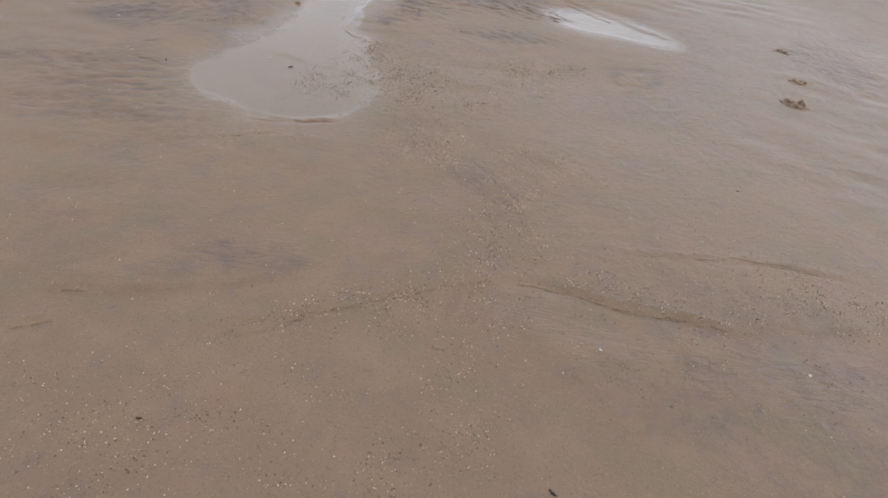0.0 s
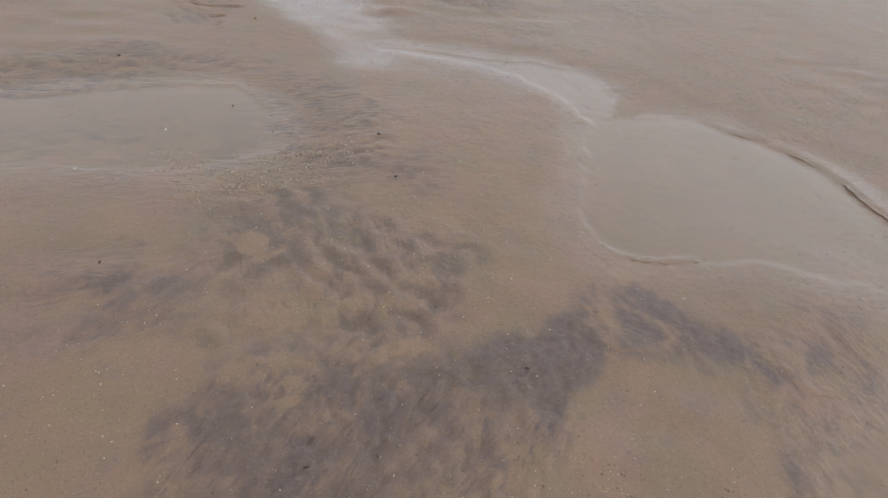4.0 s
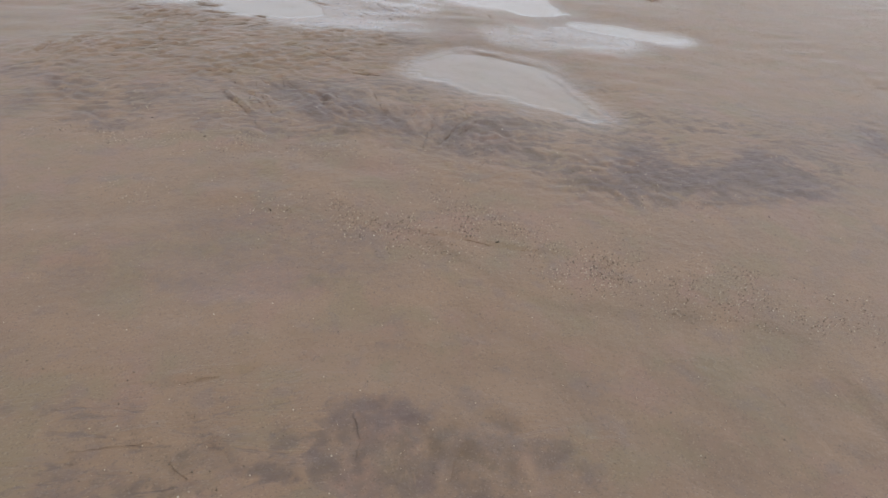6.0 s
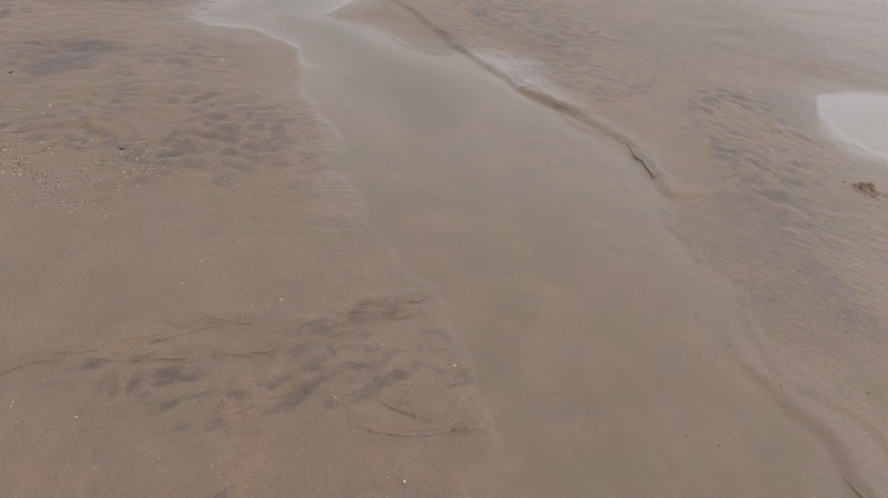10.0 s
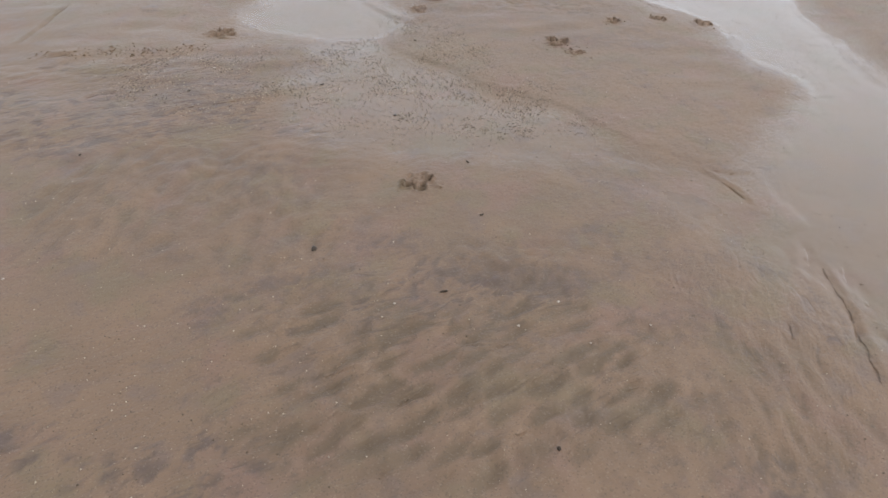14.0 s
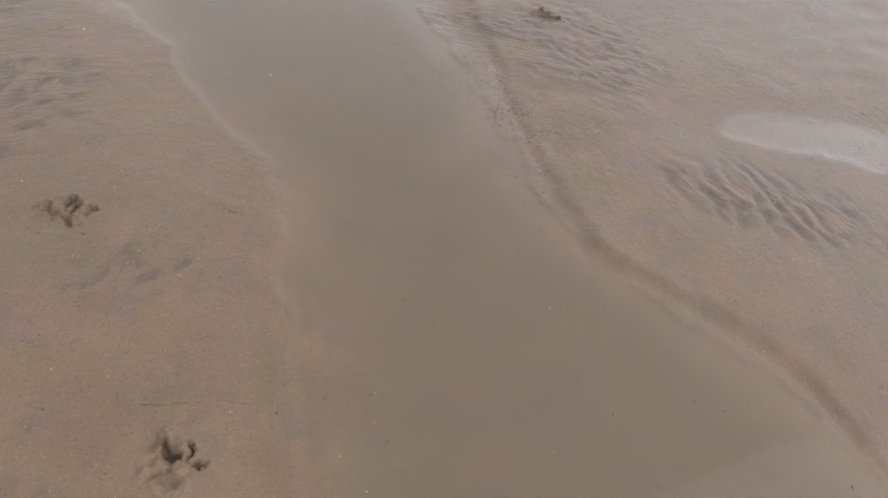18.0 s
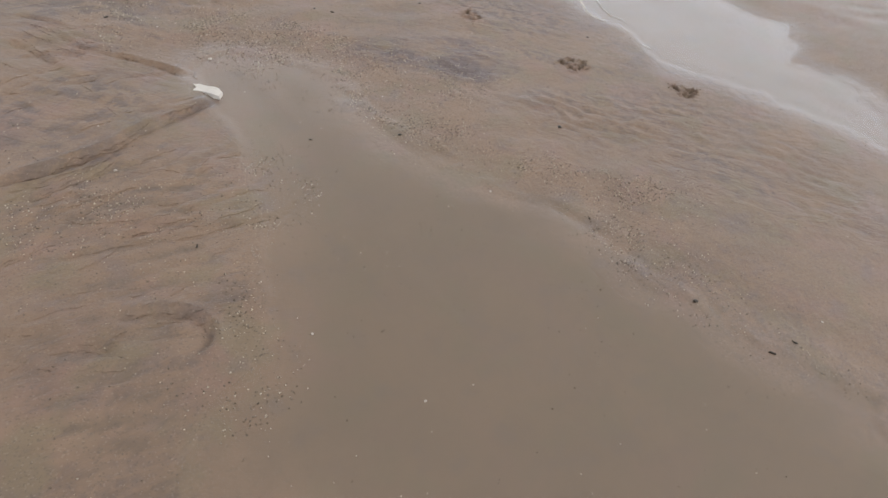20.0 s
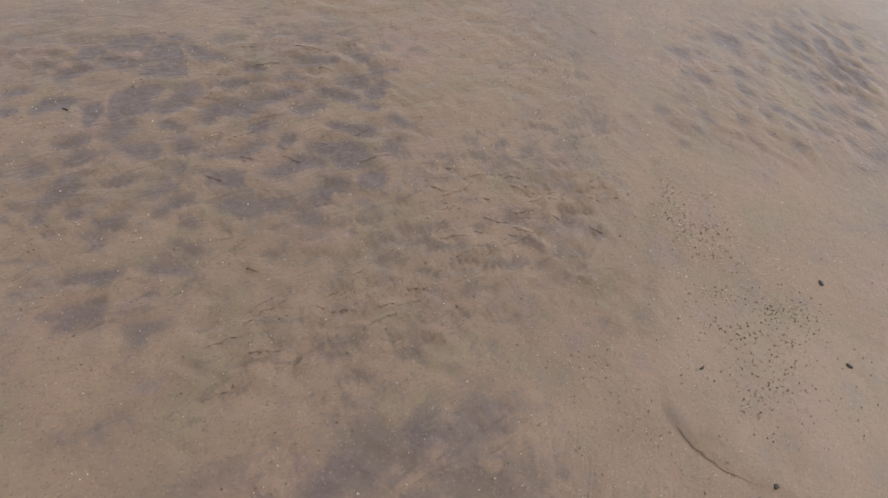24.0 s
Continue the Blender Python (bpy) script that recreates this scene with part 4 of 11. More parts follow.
dark(.7, .075, 34, [(-1.64, 3.14), (-1.46, 3.29), (-1.26, 3.53), (-1.15, 3.54), (-1.02, 3.29), (-0.97, 3.10), (-1.08, 2.94), (-1.15, 2.74), (-1.20, 2.65), (-1.42, 2.62)])
dark(.5, .07, 16, [(-1.04, 3.83), (-0.86, 3.91), (-0.62, 3.89), (-0.66, 3.59), (-0.83, 3.50), (-0.97, 3.60)])
dark(.4, .09, -36, [(-1.11, 3.12), (-0.96, 3.24), (-0.69, 3.20), (-0.75, 3.07), (-0.92, 2.90), (-1.04, 2.88)])
dark(.35, .15, -22, [(-1.07, 2.68), (-0.86, 2.75), (-0.69, 2.71), (-0.73, 2.58), (-0.83, 2.51), (-1.00, 2.53)])
dark(1.0, .085, -35, [(-0.25, 3.37), (-0.14, 3.44), (0.01, 3.35), (-0.01, 3.24), (-0.18, 3.16), (-0.26, 3.17)])
dark(.6, .07, 19, [(0.05, 3.05), (0.13, 3.16), (0.40, 3.24), (0.62, 3.22), (0.59, 3.13), (0.29, 3.02), (0.10, 3.03)])
dark(.45, .09, -43, [(-0.03, 3.95), (0.20, 4.06), (0.33, 3.83), (0.44, 3.55), (0.39, 3.47), (0.22, 3.61), (0.02, 3.80)])
dark(.3, .2, -2, [(-1.22, 2.36), (-1.05, 2.34), (-0.86, 2.29), (-0.86, 2.23), (-1.18, 2.25)])
dark(.6, .08, -69, [(-1.35, 3.55), (-1.29, 3.60), (-1.12, 3.58), (-1.09, 3.46), (-0.95, 3.39), (-0.96, 3.31), (-1.17, 3.27), (-1.21, 3.14), (-1.31, 3.16), (-1.39, 3.49)])
dark(.6, .1, -66, [(-1.29, 3.47), (-1.24, 3.48), (-1.21, 3.36), (-1.25, 3.35)])
dark(.6, .1, -68, [(-1.19, 3.59), (-1.16, 3.59), (-1.13, 3.48), (-1.16, 3.47)])
dark(.55, .1, -46, [(-0.97, 3.76), (-0.85, 3.73), (-0.76, 3.65), (-0.68, 3.52), (-0.73, 3.47), (-0.86, 3.55), (-0.95, 3.65)])
dark(.4, .06, -87, [(-0.95, 3.28), (-0.72, 3.23), (-0.67, 3.05), (-0.96, 3.10)])
dark(.4, .1, -43, [(-1.11, 3.66), (-1.03, 3.64), (-0.92, 3.50), (-0.86, 3.43), (-1.00, 3.39), (-1.07, 3.51)])
dark(1.0, .13, -30, [(-0.23, 3.31), (-0.14, 3.33), (-0.04, 3.30), (-0.03, 3.19), (-0.05, 3.15), (-0.13, 3.13), (-0.20, 3.18), (-0.23, 3.22)])
dark(.9, .12, -32, [(-0.17, 3.37), (-0.08, 3.36), (0.01, 3.31), (0.00, 3.27), (-0.09, 3.30)])
dark(.55, .07, -96, [(0.01, 3.91), (0.19, 3.95), (0.27, 3.86), (0.18, 3.69), (0.11, 3.59), (-0.00, 3.62), (-0.01, 3.71)])
dark(.6, .07, -96, [(0.25, 3.81), (0.48, 3.92), (0.55, 3.85), (0.49, 3.80), (0.34, 3.78), (0.26, 3.71)])
dark(.5, .12, -30, [(-0.08, 3.49), (0.03, 3.49), (0.14, 3.36), (0.05, 3.35)])
dark(.6, .09, -102, [(0.11, 3.15), (0.18, 3.15), (0.17, 3.10), (0.08, 3.01), (0.06, 3.06)])
dark(.5, .12, -43, [(0.32, 3.21), (0.44, 3.16), (0.33, 3.05), (0.25, 3.09)])
dark(.8, .1, -78, [(-0.25, 3.15), (-0.22, 3.14), (-0.22, 3.09), (-0.25, 3.09)])
dark(.4, .08, -72, [(1.39, 4.79), (1.51, 4.79), (1.53, 4.53), (1.40, 4.58)])
dark(.5, .25, 34, [(-1.50, 5.32), (-1.38, 5.50), (-1.23, 5.57), (-1.16, 5.46), (-1.21, 5.30), (-1.34, 5.24)])
dark(.75, .09, 65, [(-1.31, 5.00), (-1.14, 5.15), (-0.85, 5.18), (-0.61, 5.17), (-0.45, 5.20), (-0.32, 5.24), (-0.47, 4.95), (-0.62, 4.86), (-0.76, 4.79), (-0.94, 4.72), (-1.13, 4.71), (-1.23, 4.85)])
dark(.7, .06, -80, [(-0.28, 5.24), (-0.11, 5.15), (0.07, 5.07), (0.19, 5.06), (0.05, 4.92), (-0.15, 5.04), (-0.28, 5.12)])
dark(.55, .07, -109, [(-0.07, 5.04), (0.07, 5.03), (-0.04, 4.86), (-0.16, 4.66), (-0.26, 4.51), (-0.15, 4.80)])
dark(.5, .12, -71, [(-0.02, 4.96), (0.18, 4.78), (0.28, 4.45), (0.52, 4.25), (0.44, 4.13), (0.18, 4.17), (0.04, 4.36), (0.01, 4.46), (-0.18, 4.41), (-0.28, 4.42)])
dark(.6, .1, -64, [(-1.00, 4.31), (-0.91, 4.34), (-0.91, 4.25), (-0.97, 4.23)])
dark(.35, .09, -75, [(-0.89, 4.39), (-0.54, 4.36), (-0.52, 4.25), (-0.68, 4.12), (-0.83, 4.16)])
dark(1.0, .06, -38, [(-0.61, 4.14), (-0.55, 4.16), (-0.43, 4.12), (-0.46, 4.01), (-0.46, 3.92), (-0.50, 3.89), (-0.53, 3.96), (-0.57, 4.00), (-0.63, 4.03)])
dark(.9, .1, -104, [(0.05, 3.97), (0.21, 3.97), (0.24, 3.88), (0.20, 3.77), (0.21, 3.72), (0.14, 3.64), (0.02, 3.68), (0.00, 3.81)])
dark(.4, .3, -55, [(-0.41, 4.18), (-0.30, 4.11), (-0.29, 4.03), (-0.38, 4.04)])
dark(.6, .12, -57, [(-0.88, 3.90), (-0.83, 3.89), (-0.83, 3.83), (-0.89, 3.84)])
dark(.7, .06, 67, [(-1.28, 4.93), (-1.24, 5.08), (-1.13, 5.23), (-0.97, 5.26), (-0.76, 5.19), (-0.60, 5.20), (-0.44, 5.21), (-0.43, 4.98), (-0.63, 4.84), (-0.87, 4.71), (-1.05, 4.73), (-1.20, 4.77), (-1.28, 4.83)])
dark(.6, .06, -4, [(-1.59, 5.48), (-1.48, 5.59), (-1.35, 5.68), (-1.26, 5.55), (-1.32, 5.40), (-1.50, 5.36), (-1.57, 5.34)])
dark(.45, .06, -16, [(-1.34, 4.74), (-1.21, 4.77), (-1.03, 4.74), (-0.94, 4.69), (-1.07, 4.66), (-1.24, 4.63), (-1.32, 4.67)])
dark(.7, .07, -86, [(-0.36, 5.30), (-0.19, 5.31), (-0.10, 5.18), (-0.04, 5.09), (-0.06, 5.04), (-0.24, 5.03), (-0.33, 5.12)])
dark(.7, .09, -101, [(0.00, 5.06), (0.10, 5.05), (0.06, 4.93), (-0.02, 4.86), (-0.04, 4.91)])
dark(.45, .1, -99, [(0.24, 5.18), (0.34, 5.05), (0.19, 4.81), (0.08, 4.55), (0.05, 4.41), (-0.08, 4.38), (-0.28, 4.44), (-0.19, 4.66), (-0.10, 4.77), (0.02, 4.71)])
dark(.55, .06, -37, [(0.20, 4.55), (0.44, 4.51), (0.33, 4.39), (0.14, 4.42)])
dark(.5, .06, -24, [(0.11, 4.38), (0.29, 4.35), (0.15, 4.21), (-0.04, 4.28)])
dark(.55, .3, 11, [(-0.89, 1.11), (-0.76, 1.14), (-0.60, 1.14), (-0.44, 1.15), (-0.43, 1.12), (-0.64, 1.08), (-0.79, 1.05), (-0.85, 1.04)])
dark(.4, .2, 21, [(-0.76, 1.24), (-0.67, 1.29), (-0.55, 1.28), (-0.62, 1.22)])
dark(.3, .05, -5, [(-2.38, 8.10), (-1.92, 7.96), (-1.48, 7.87), (-1.12, 7.68), (-0.99, 7.35), (-1.12, 7.07), (-1.24, 7.20), (-1.31, 7.45), (-1.60, 7.55), (-2.12, 7.64), (-2.24, 7.67)])
dark(.7, .09, -77, [(-1.58, 9.47), (-1.36, 9.64), (-1.20, 9.18), (-0.87, 9.15), (-0.78, 8.85), (-1.01, 8.90), (-1.24, 9.07), (-1.50, 9.25)])
dark(.7, .09, -74, [(-0.79, 8.59), (-0.70, 8.84), (-0.43, 8.96), (-0.20, 8.72), (0.08, 8.95), (0.36, 8.80), (0.17, 8.48), (-0.30, 8.47)])
dark(.45, .07, -49, [(-2.43, 9.53), (-2.24, 9.43), (-2.01, 9.29), (-2.08, 9.12), (-2.29, 9.32)])
dark(.55, .06, -113, [(0.63, 9.11), (1.05, 8.98), (1.12, 8.57), (0.91, 8.20), (0.65, 8.30), (0.55, 8.63)])
dark(.55, .06, -81, [(-0.32, 7.81), (0.12, 8.00), (0.27, 7.76), (0.38, 7.52), (0.21, 7.28), (0.00, 7.37), (-0.21, 7.52)])
dark(.4, .2, -51, [(-0.94, 7.19), (-0.85, 7.22), (-0.81, 7.15), (-0.91, 7.10)])
dark(.4, .2, -55, [(-0.82, 6.93), (-0.74, 6.89), (-0.67, 6.79), (-0.71, 6.75)])
dark(.45, .1, -27, [(-0.45, 10.29), (-0.18, 10.32), (-0.12, 10.13), (-0.36, 10.07)])
dark(.5, .07, 17, [(-2.27, 10.26), (-2.16, 10.35), (-1.88, 10.32), (-1.82, 10.25), (-2.02, 10.14), (-2.17, 10.18)])
dark(.5, .2, 25, [(-2.33, 10.63), (-2.26, 10.74), (-2.22, 10.67), (-2.27, 10.61)])
dark(.35, .08, 16, [(-2.80, 11.03), (-2.53, 11.08), (-2.31, 10.87), (-2.43, 10.68), (-2.75, 10.79)])
dark(.75, .12, -37, [(-2.48, 9.73), (-2.43, 9.74), (-2.33, 9.65), (-2.31, 9.56), (-2.39, 9.59), (-2.45, 9.65)])
dark(.9, .1, -40, [(-2.41, 9.58), (-2.30, 9.54), (-2.24, 9.42), (-2.18, 9.35), (-2.14, 9.24), (-2.20, 9.31), (-2.28, 9.39)])
dark(.8, .12, -32, [(-2.20, 9.27), (-2.15, 9.26), (-2.12, 9.22), (-2.18, 9.22)])
dark(.8, .12, -27, [(-2.14, 9.19), (-2.07, 9.17), (-2.07, 9.12), (-2.14, 9.13)])
dark(.5, .1, 13, [(-2.55, 9.67), (-2.47, 9.62), (-2.41, 9.45), (-2.51, 9.46)])
dark(.8, .1, -51, [(-1.74, 9.21), (-1.69, 9.18), (-1.64, 9.13), (-1.68, 9.11), (-1.73, 9.16)])
dark(.9, .09, -84, [(-1.58, 9.55), (-1.49, 9.55), (-1.44, 9.47), (-1.39, 9.40), (-1.44, 9.32), (-1.51, 9.27), (-1.56, 9.31), (-1.59, 9.40)])
dark(.9, .1, -85, [(-1.34, 9.48), (-1.27, 9.49), (-1.26, 9.38), (-1.30, 9.22), (-1.39, 9.15), (-1.40, 9.23), (-1.38, 9.36)])
dark(.8, .12, -68, [(-1.31, 9.25), (-1.21, 9.20), (-1.17, 9.13), (-1.23, 9.07), (-1.27, 9.11), (-1.33, 9.16)])
dark(.85, .14, -38, [(-0.96, 9.17), (-0.85, 9.23), (-0.75, 9.23), (-0.73, 9.14), (-0.81, 9.03), (-0.92, 9.04), (-0.96, 9.09)])
dark(.6, .1, -62, [(-1.20, 9.39), (-1.12, 9.40), (-1.13, 9.34), (-1.19, 9.34)])
dark(.5, .1, -25, [(-1.03, 9.08), (-0.86, 9.01), (-0.79, 8.98), (-0.84, 8.93), (-1.01, 8.97), (-1.05, 9.02)])
dark(.45, .08, -21, [(-2.42, 12.32), (-2.23, 12.27), (-2.16, 12.08), (-2.34, 12.14)])
dark(.35, .1, 10, [(-1.61, 11.43), (-1.39, 11.58), (-1.21, 11.40), (-1.22, 11.20), (-1.40, 11.18), (-1.57, 11.21), (-1.63, 11.32)])
dark(.5, .09, 50, [(-2.57, 11.05), (-2.34, 11.00), (-2.21, 10.95), (-2.21, 10.86), (-2.28, 10.77), (-2.39, 10.82), (-2.51, 10.78)])
dark(.8, .2, -43, [(-2.30, 10.71), (-2.24, 10.71), (-2.22, 10.65), (-2.26, 10.63), (-2.29, 10.65)])
dark(.5, .1, 32, [(-2.17, 10.70), (-1.96, 10.67), (-1.73, 10.62), (-1.62, 10.57), (-1.75, 10.49), (-2.17, 10.59)])
dark(.5, .09, -68, [(-0.96, 10.80), (-0.83, 10.77), (-0.86, 10.63), (-0.97, 10.61), (-1.01, 10.70)])
dark(.35, .1, -17, [(-2.51, 13.11), (-2.27, 13.06), (-2.10, 12.99), (-2.21, 12.96), (-2.50, 13.00)])
dark(.9, .25, -13, [(-2.36, 12.35), (-2.30, 12.36), (-2.21, 12.34), (-2.19, 12.31), (-2.24, 12.27), (-2.30, 12.26), (-2.35, 12.29)])
dark(.6, .1, -26, [(-2.39, 12.52), (-2.32, 12.47), (-2.26, 12.44), (-2.30, 12.43), (-2.36, 12.46)])
dark(.35, .08, 29, [(-2.24, 12.58), (-2.05, 12.55), (-1.99, 12.38), (-2.01, 12.21), (-2.10, 12.30), (-2.21, 12.43)])
dark(.6, .2, -14, [(-2.16, 12.19), (-2.07, 12.19), (-2.00, 12.15), (-1.96, 12.09), (-2.14, 12.13)])
dark(.4, .12, -36, [(-1.93, 12.46), (-1.82, 12.37), (-1.70, 12.29), (-1.67, 12.19), (-1.76, 12.17), (-1.83, 12.24)])
dark(.4, .08, -45, [(-0.66, 12.79), (-0.45, 12.83), (-0.32, 12.66), (-0.45, 12.62), (-0.62, 12.67)])
dark(.8, .1, 43, [(-3.47, 16.26), (-3.39, 16.35), (-3.30, 16.30), (-3.27, 16.15), (-3.09, 16.14), (-2.96, 15.96), (-2.84, 15.99), (-2.69, 15.90), (-2.61, 15.79), (-2.85, 15.72), (-2.99, 15.72), (-3.13, 15.83), (-3.20, 15.80), (-3.33, 15.99)])
dark(.5, .2, 16, [(-2.59, 15.56), (-2.51, 15.61), (-2.42, 15.61), (-2.45, 15.55), (-2.54, 15.51)])
dark(.55, .15, -8, [(-2.44, 15.37), (-2.31, 15.42), (-2.21, 15.40), (-2.21, 15.27), (-2.30, 15.22), (-2.40, 15.24)])
dark(.7, .3, -37, [(-2.40, 15.28), (-2.32, 15.26), (-2.30, 15.22), (-2.37, 15.23)])
dark(.35, .1, -57, [(-2.26, 15.50), (-2.10, 15.51), (-2.02, 15.35), (-2.00, 15.22), (-2.10, 15.19), (-2.18, 15.32)])
dark(.6, .3, -47, [(-2.65, 15.25), (-2.62, 15.25), (-2.62, 15.22), (-2.65, 15.22)])
dark(.6, .3, -52, [(-2.83, 15.24), (-2.81, 15.23), (-2.81, 15.19), (-2.83, 15.20)])
dark(.4, .2, -24, [(-2.54, 15.10), (-2.46, 15.09), (-2.46, 15.07), (-2.53, 15.07)])
dark(.75, .2, -25, [(-2.75, 14.96), (-2.69, 14.95), (-2.69, 14.91), (-2.73, 14.92)])
dark(.75, .2, -35, [(-2.67, 14.93), (-2.61, 14.89), (-2.61, 14.85), (-2.67, 14.87)])
dark(.7, .12, -71, [(-2.97, 14.95), (-2.85, 14.93), (-2.74, 14.88), (-2.76, 14.85), (-2.88, 14.86), (-2.96, 14.90)])
dark(.4, .08, -9, [(-2.55, 14.85), (-2.41, 14.85), (-2.25, 14.79), (-2.25, 14.75), (-2.44, 14.77), (-2.55, 14.81)])
dark(.5, .07, -50, [(-1.46, 16.00), (-1.31, 16.00), (-1.33, 15.81), (-1.46, 15.80)])
dark(.5, .07, -45, [(-1.07, 15.71), (-0.89, 15.60), (-1.06, 15.42), (-1.20, 15.54)])
dark(.85, .1, 25, [(-3.39, 16.37), (-3.32, 16.35), (-3.28, 16.28), (-3.34, 16.26)])
dark(.8, .1, 18, [(-3.25, 16.12), (-3.17, 16.12), (-3.03, 16.09), (-3.04, 16.01), (-3.11, 15.91), (-3.19, 15.88), (-3.22, 16.00)])
dark(.55, .07, 22, [(-3.03, 16.00), (-2.90, 16.03), (-2.79, 15.94), (-2.81, 15.80), (-2.84, 15.74), (-2.98, 15.75), (-3.01, 15.88)])
dark(.45, .08, 24, [(-2.78, 15.87), (-2.62, 15.82), (-2.62, 15.72), (-2.73, 15.71), (-2.80, 15.68)])
dark(.5, .15, -60, [(-2.55, 15.63), (-2.44, 15.62), (-2.50, 15.55), (-2.56, 15.56)])
dark(.4, .1, -36, [(-1.99, 15.57), (-1.90, 15.52), (-1.85, 15.48), (-1.95, 15.37), (-2.01, 15.46)])
dark(.35, .08, 36, [(-3.55, 17.46), (-3.32, 17.65), (-3.27, 17.49), (-3.43, 17.31)])
dark(.5, .09, -69, [(-2.20, 17.72), (-2.07, 17.65), (-2.02, 17.42), (-2.03, 17.36), (-2.15, 17.47), (-2.22, 17.57)])
dark(.5, .2, -18, [(-2.37, 18.03), (-2.24, 18.03), (-2.10, 17.93), (-2.19, 17.87), (-2.33, 17.89), (-2.39, 17.94)])
dark(.55, .09, -1, [(-2.53, 18.71), (-2.30, 18.75), (-2.21, 18.57), (-2.33, 18.44), (-2.52, 18.45), (-2.62, 18.50)])
dark(.8, .2, 21, [(-3.52, 17.60), (-3.42, 17.61), (-3.31, 17.65), (-3.32, 17.60), (-3.42, 17.56), (-3.47, 17.52), (-3.56, 17.50), (-3.58, 17.60)])
dark(.4, .15, -7, [(-3.42, 17.78), (-3.33, 17.81), (-3.21, 17.77), (-3.26, 17.67), (-3.35, 17.66)])
dark(.35, .12, -27, [(-3.22, 18.01), (-3.12, 18.00), (-3.02, 17.89), (-3.05, 17.80), (-3.17, 17.84)])
dark(.45, .15, -26, [(-3.41, 17.39), (-3.33, 17.35), (-3.30, 17.25), (-3.32, 17.17), (-3.38, 17.21)])
dark(.5, .1, -37, [(-3.17, 17.32), (-3.13, 17.31), (-3.14, 17.26), (-3.17, 17.28)])
dark(.5, .1, -35, [(-3.12, 17.18), (-3.07, 17.17), (-3.00, 17.09), (-3.03, 17.08), (-3.10, 17.12)])
dark(.35, .07, -13, [(-3.02, 19.28), (-2.63, 19.19), (-2.37, 19.07), (-2.25, 18.91), (-2.36, 18.69), (-2.61, 18.54), (-2.84, 18.58), (-3.06, 18.71), (-3.12, 18.93), (-3.17, 19.12)])
dark(.8, .16, -58, [(-2.51, 18.63), (-2.38, 18.63), (-2.30, 18.56), (-2.32, 18.45), (-2.37, 18.42), (-2.45, 18.45), (-2.52, 18.52), (-2.58, 18.56)])
dark(.45, .1, -111, [(-2.16, 19.07), (-2.08, 19.04), (-2.10, 18.94), (-2.17, 18.90), (-2.18, 18.98)])
dark(.4, .2, -52, [(-3.40, 19.61), (-3.36, 19.96), (-3.18, 19.98), (-3.04, 19.88), (-2.95, 19.62), (-3.01, 19.37), (-3.11, 19.35), (-3.15, 19.37), (-3.17, 19.55), (-3.23, 19.78), (-3.29, 19.44), (-3.41, 19.39)])
dark(.45, .08, -130, [(-1.95, 18.60), (-1.83, 18.54), (-1.94, 18.35), (-2.15, 18.21), (-2.19, 18.28), (-2.09, 18.45)])
dark(.45, .08, -78, [(-2.32, 18.78), (-2.16, 18.70), (-2.15, 18.55), (-2.28, 18.43), (-2.32, 18.57)])
dark(.3, .12, -55, [(-3.50, 20.03), (-3.42, 20.00), (-3.39, 19.91), (-3.46, 19.85), (-3.50, 19.90)])
dark(.4, .08, -18, [(-2.96, 22.29), (-2.61, 22.07), (-2.28, 21.79), (-2.36, 21.46), (-2.61, 21.34), (-2.86, 21.54), (-3.00, 21.88)])
dark(.5, .15, -40, [(-2.79, 21.35), (-2.66, 21.32), (-2.65, 21.20), (-2.77, 21.23)])
dark(.4, .12, -70, [(-2.94, 21.16), (-2.89, 21.13), (-2.90, 21.05), (-2.94, 21.10)])
dark(.45, .07, -55, [(-1.74, 21.25), (-1.39, 21.24), (-1.32, 20.94), (-1.05, 20.71), (-1.07, 20.37), (-1.27, 20.51), (-1.46, 20.78), (-1.72, 21.00)])
dark(.45, .2, -51, [(-1.50, 20.74), (-1.40, 20.68), (-1.48, 20.62), (-1.54, 20.65)])
dark(.35, .1, -54, [(-2.68, 20.48), (-2.65, 20.46), (-2.67, 20.42), (-2.69, 20.43)])
dark(.55, .1, 38, [(-2.80, 22.76), (-2.67, 22.76), (-2.55, 22.63), (-2.55, 22.55), (-2.69, 22.53), (-2.78, 22.64)])
dark(.4, .09, -21, [(-2.46, 22.84), (-2.29, 22.75), (-2.30, 22.66), (-2.43, 22.71)])
dark(.5, .1, -68, [(-2.84, 22.15), (-2.75, 22.12), (-2.72, 22.00), (-2.73, 21.96), (-2.81, 22.03), (-2.84, 22.09)])
dark(.5, .1, -67, [(-2.63, 21.85), (-2.55, 21.78), (-2.53, 21.69), (-2.58, 21.68), (-2.62, 21.76)])
dark(.5, .1, -43, [(-2.51, 21.62), (-2.41, 21.56), (-2.41, 21.50), (-2.49, 21.52), (-2.56, 21.58)])
dark(.5, .1, -52, [(-2.37, 21.49), (-2.33, 21.46), (-2.34, 21.42), (-2.39, 21.46)])
dark(.4, .3, -68, [(-2.93, 22.09), (-2.89, 22.03), (-2.91, 21.95), (-2.96, 21.98)])
dark(.45, .08, -85, [(-1.46, 21.86), (-1.28, 21.80), (-1.32, 21.60), (-1.33, 21.40), (-1.47, 21.35), (-1.55, 21.54), (-1.55, 21.75)])
dark(.45, .08, -83, [(-1.78, 21.52), (-1.68, 21.46), (-1.73, 21.34), (-1.80, 21.35), (-1.82, 21.44)])
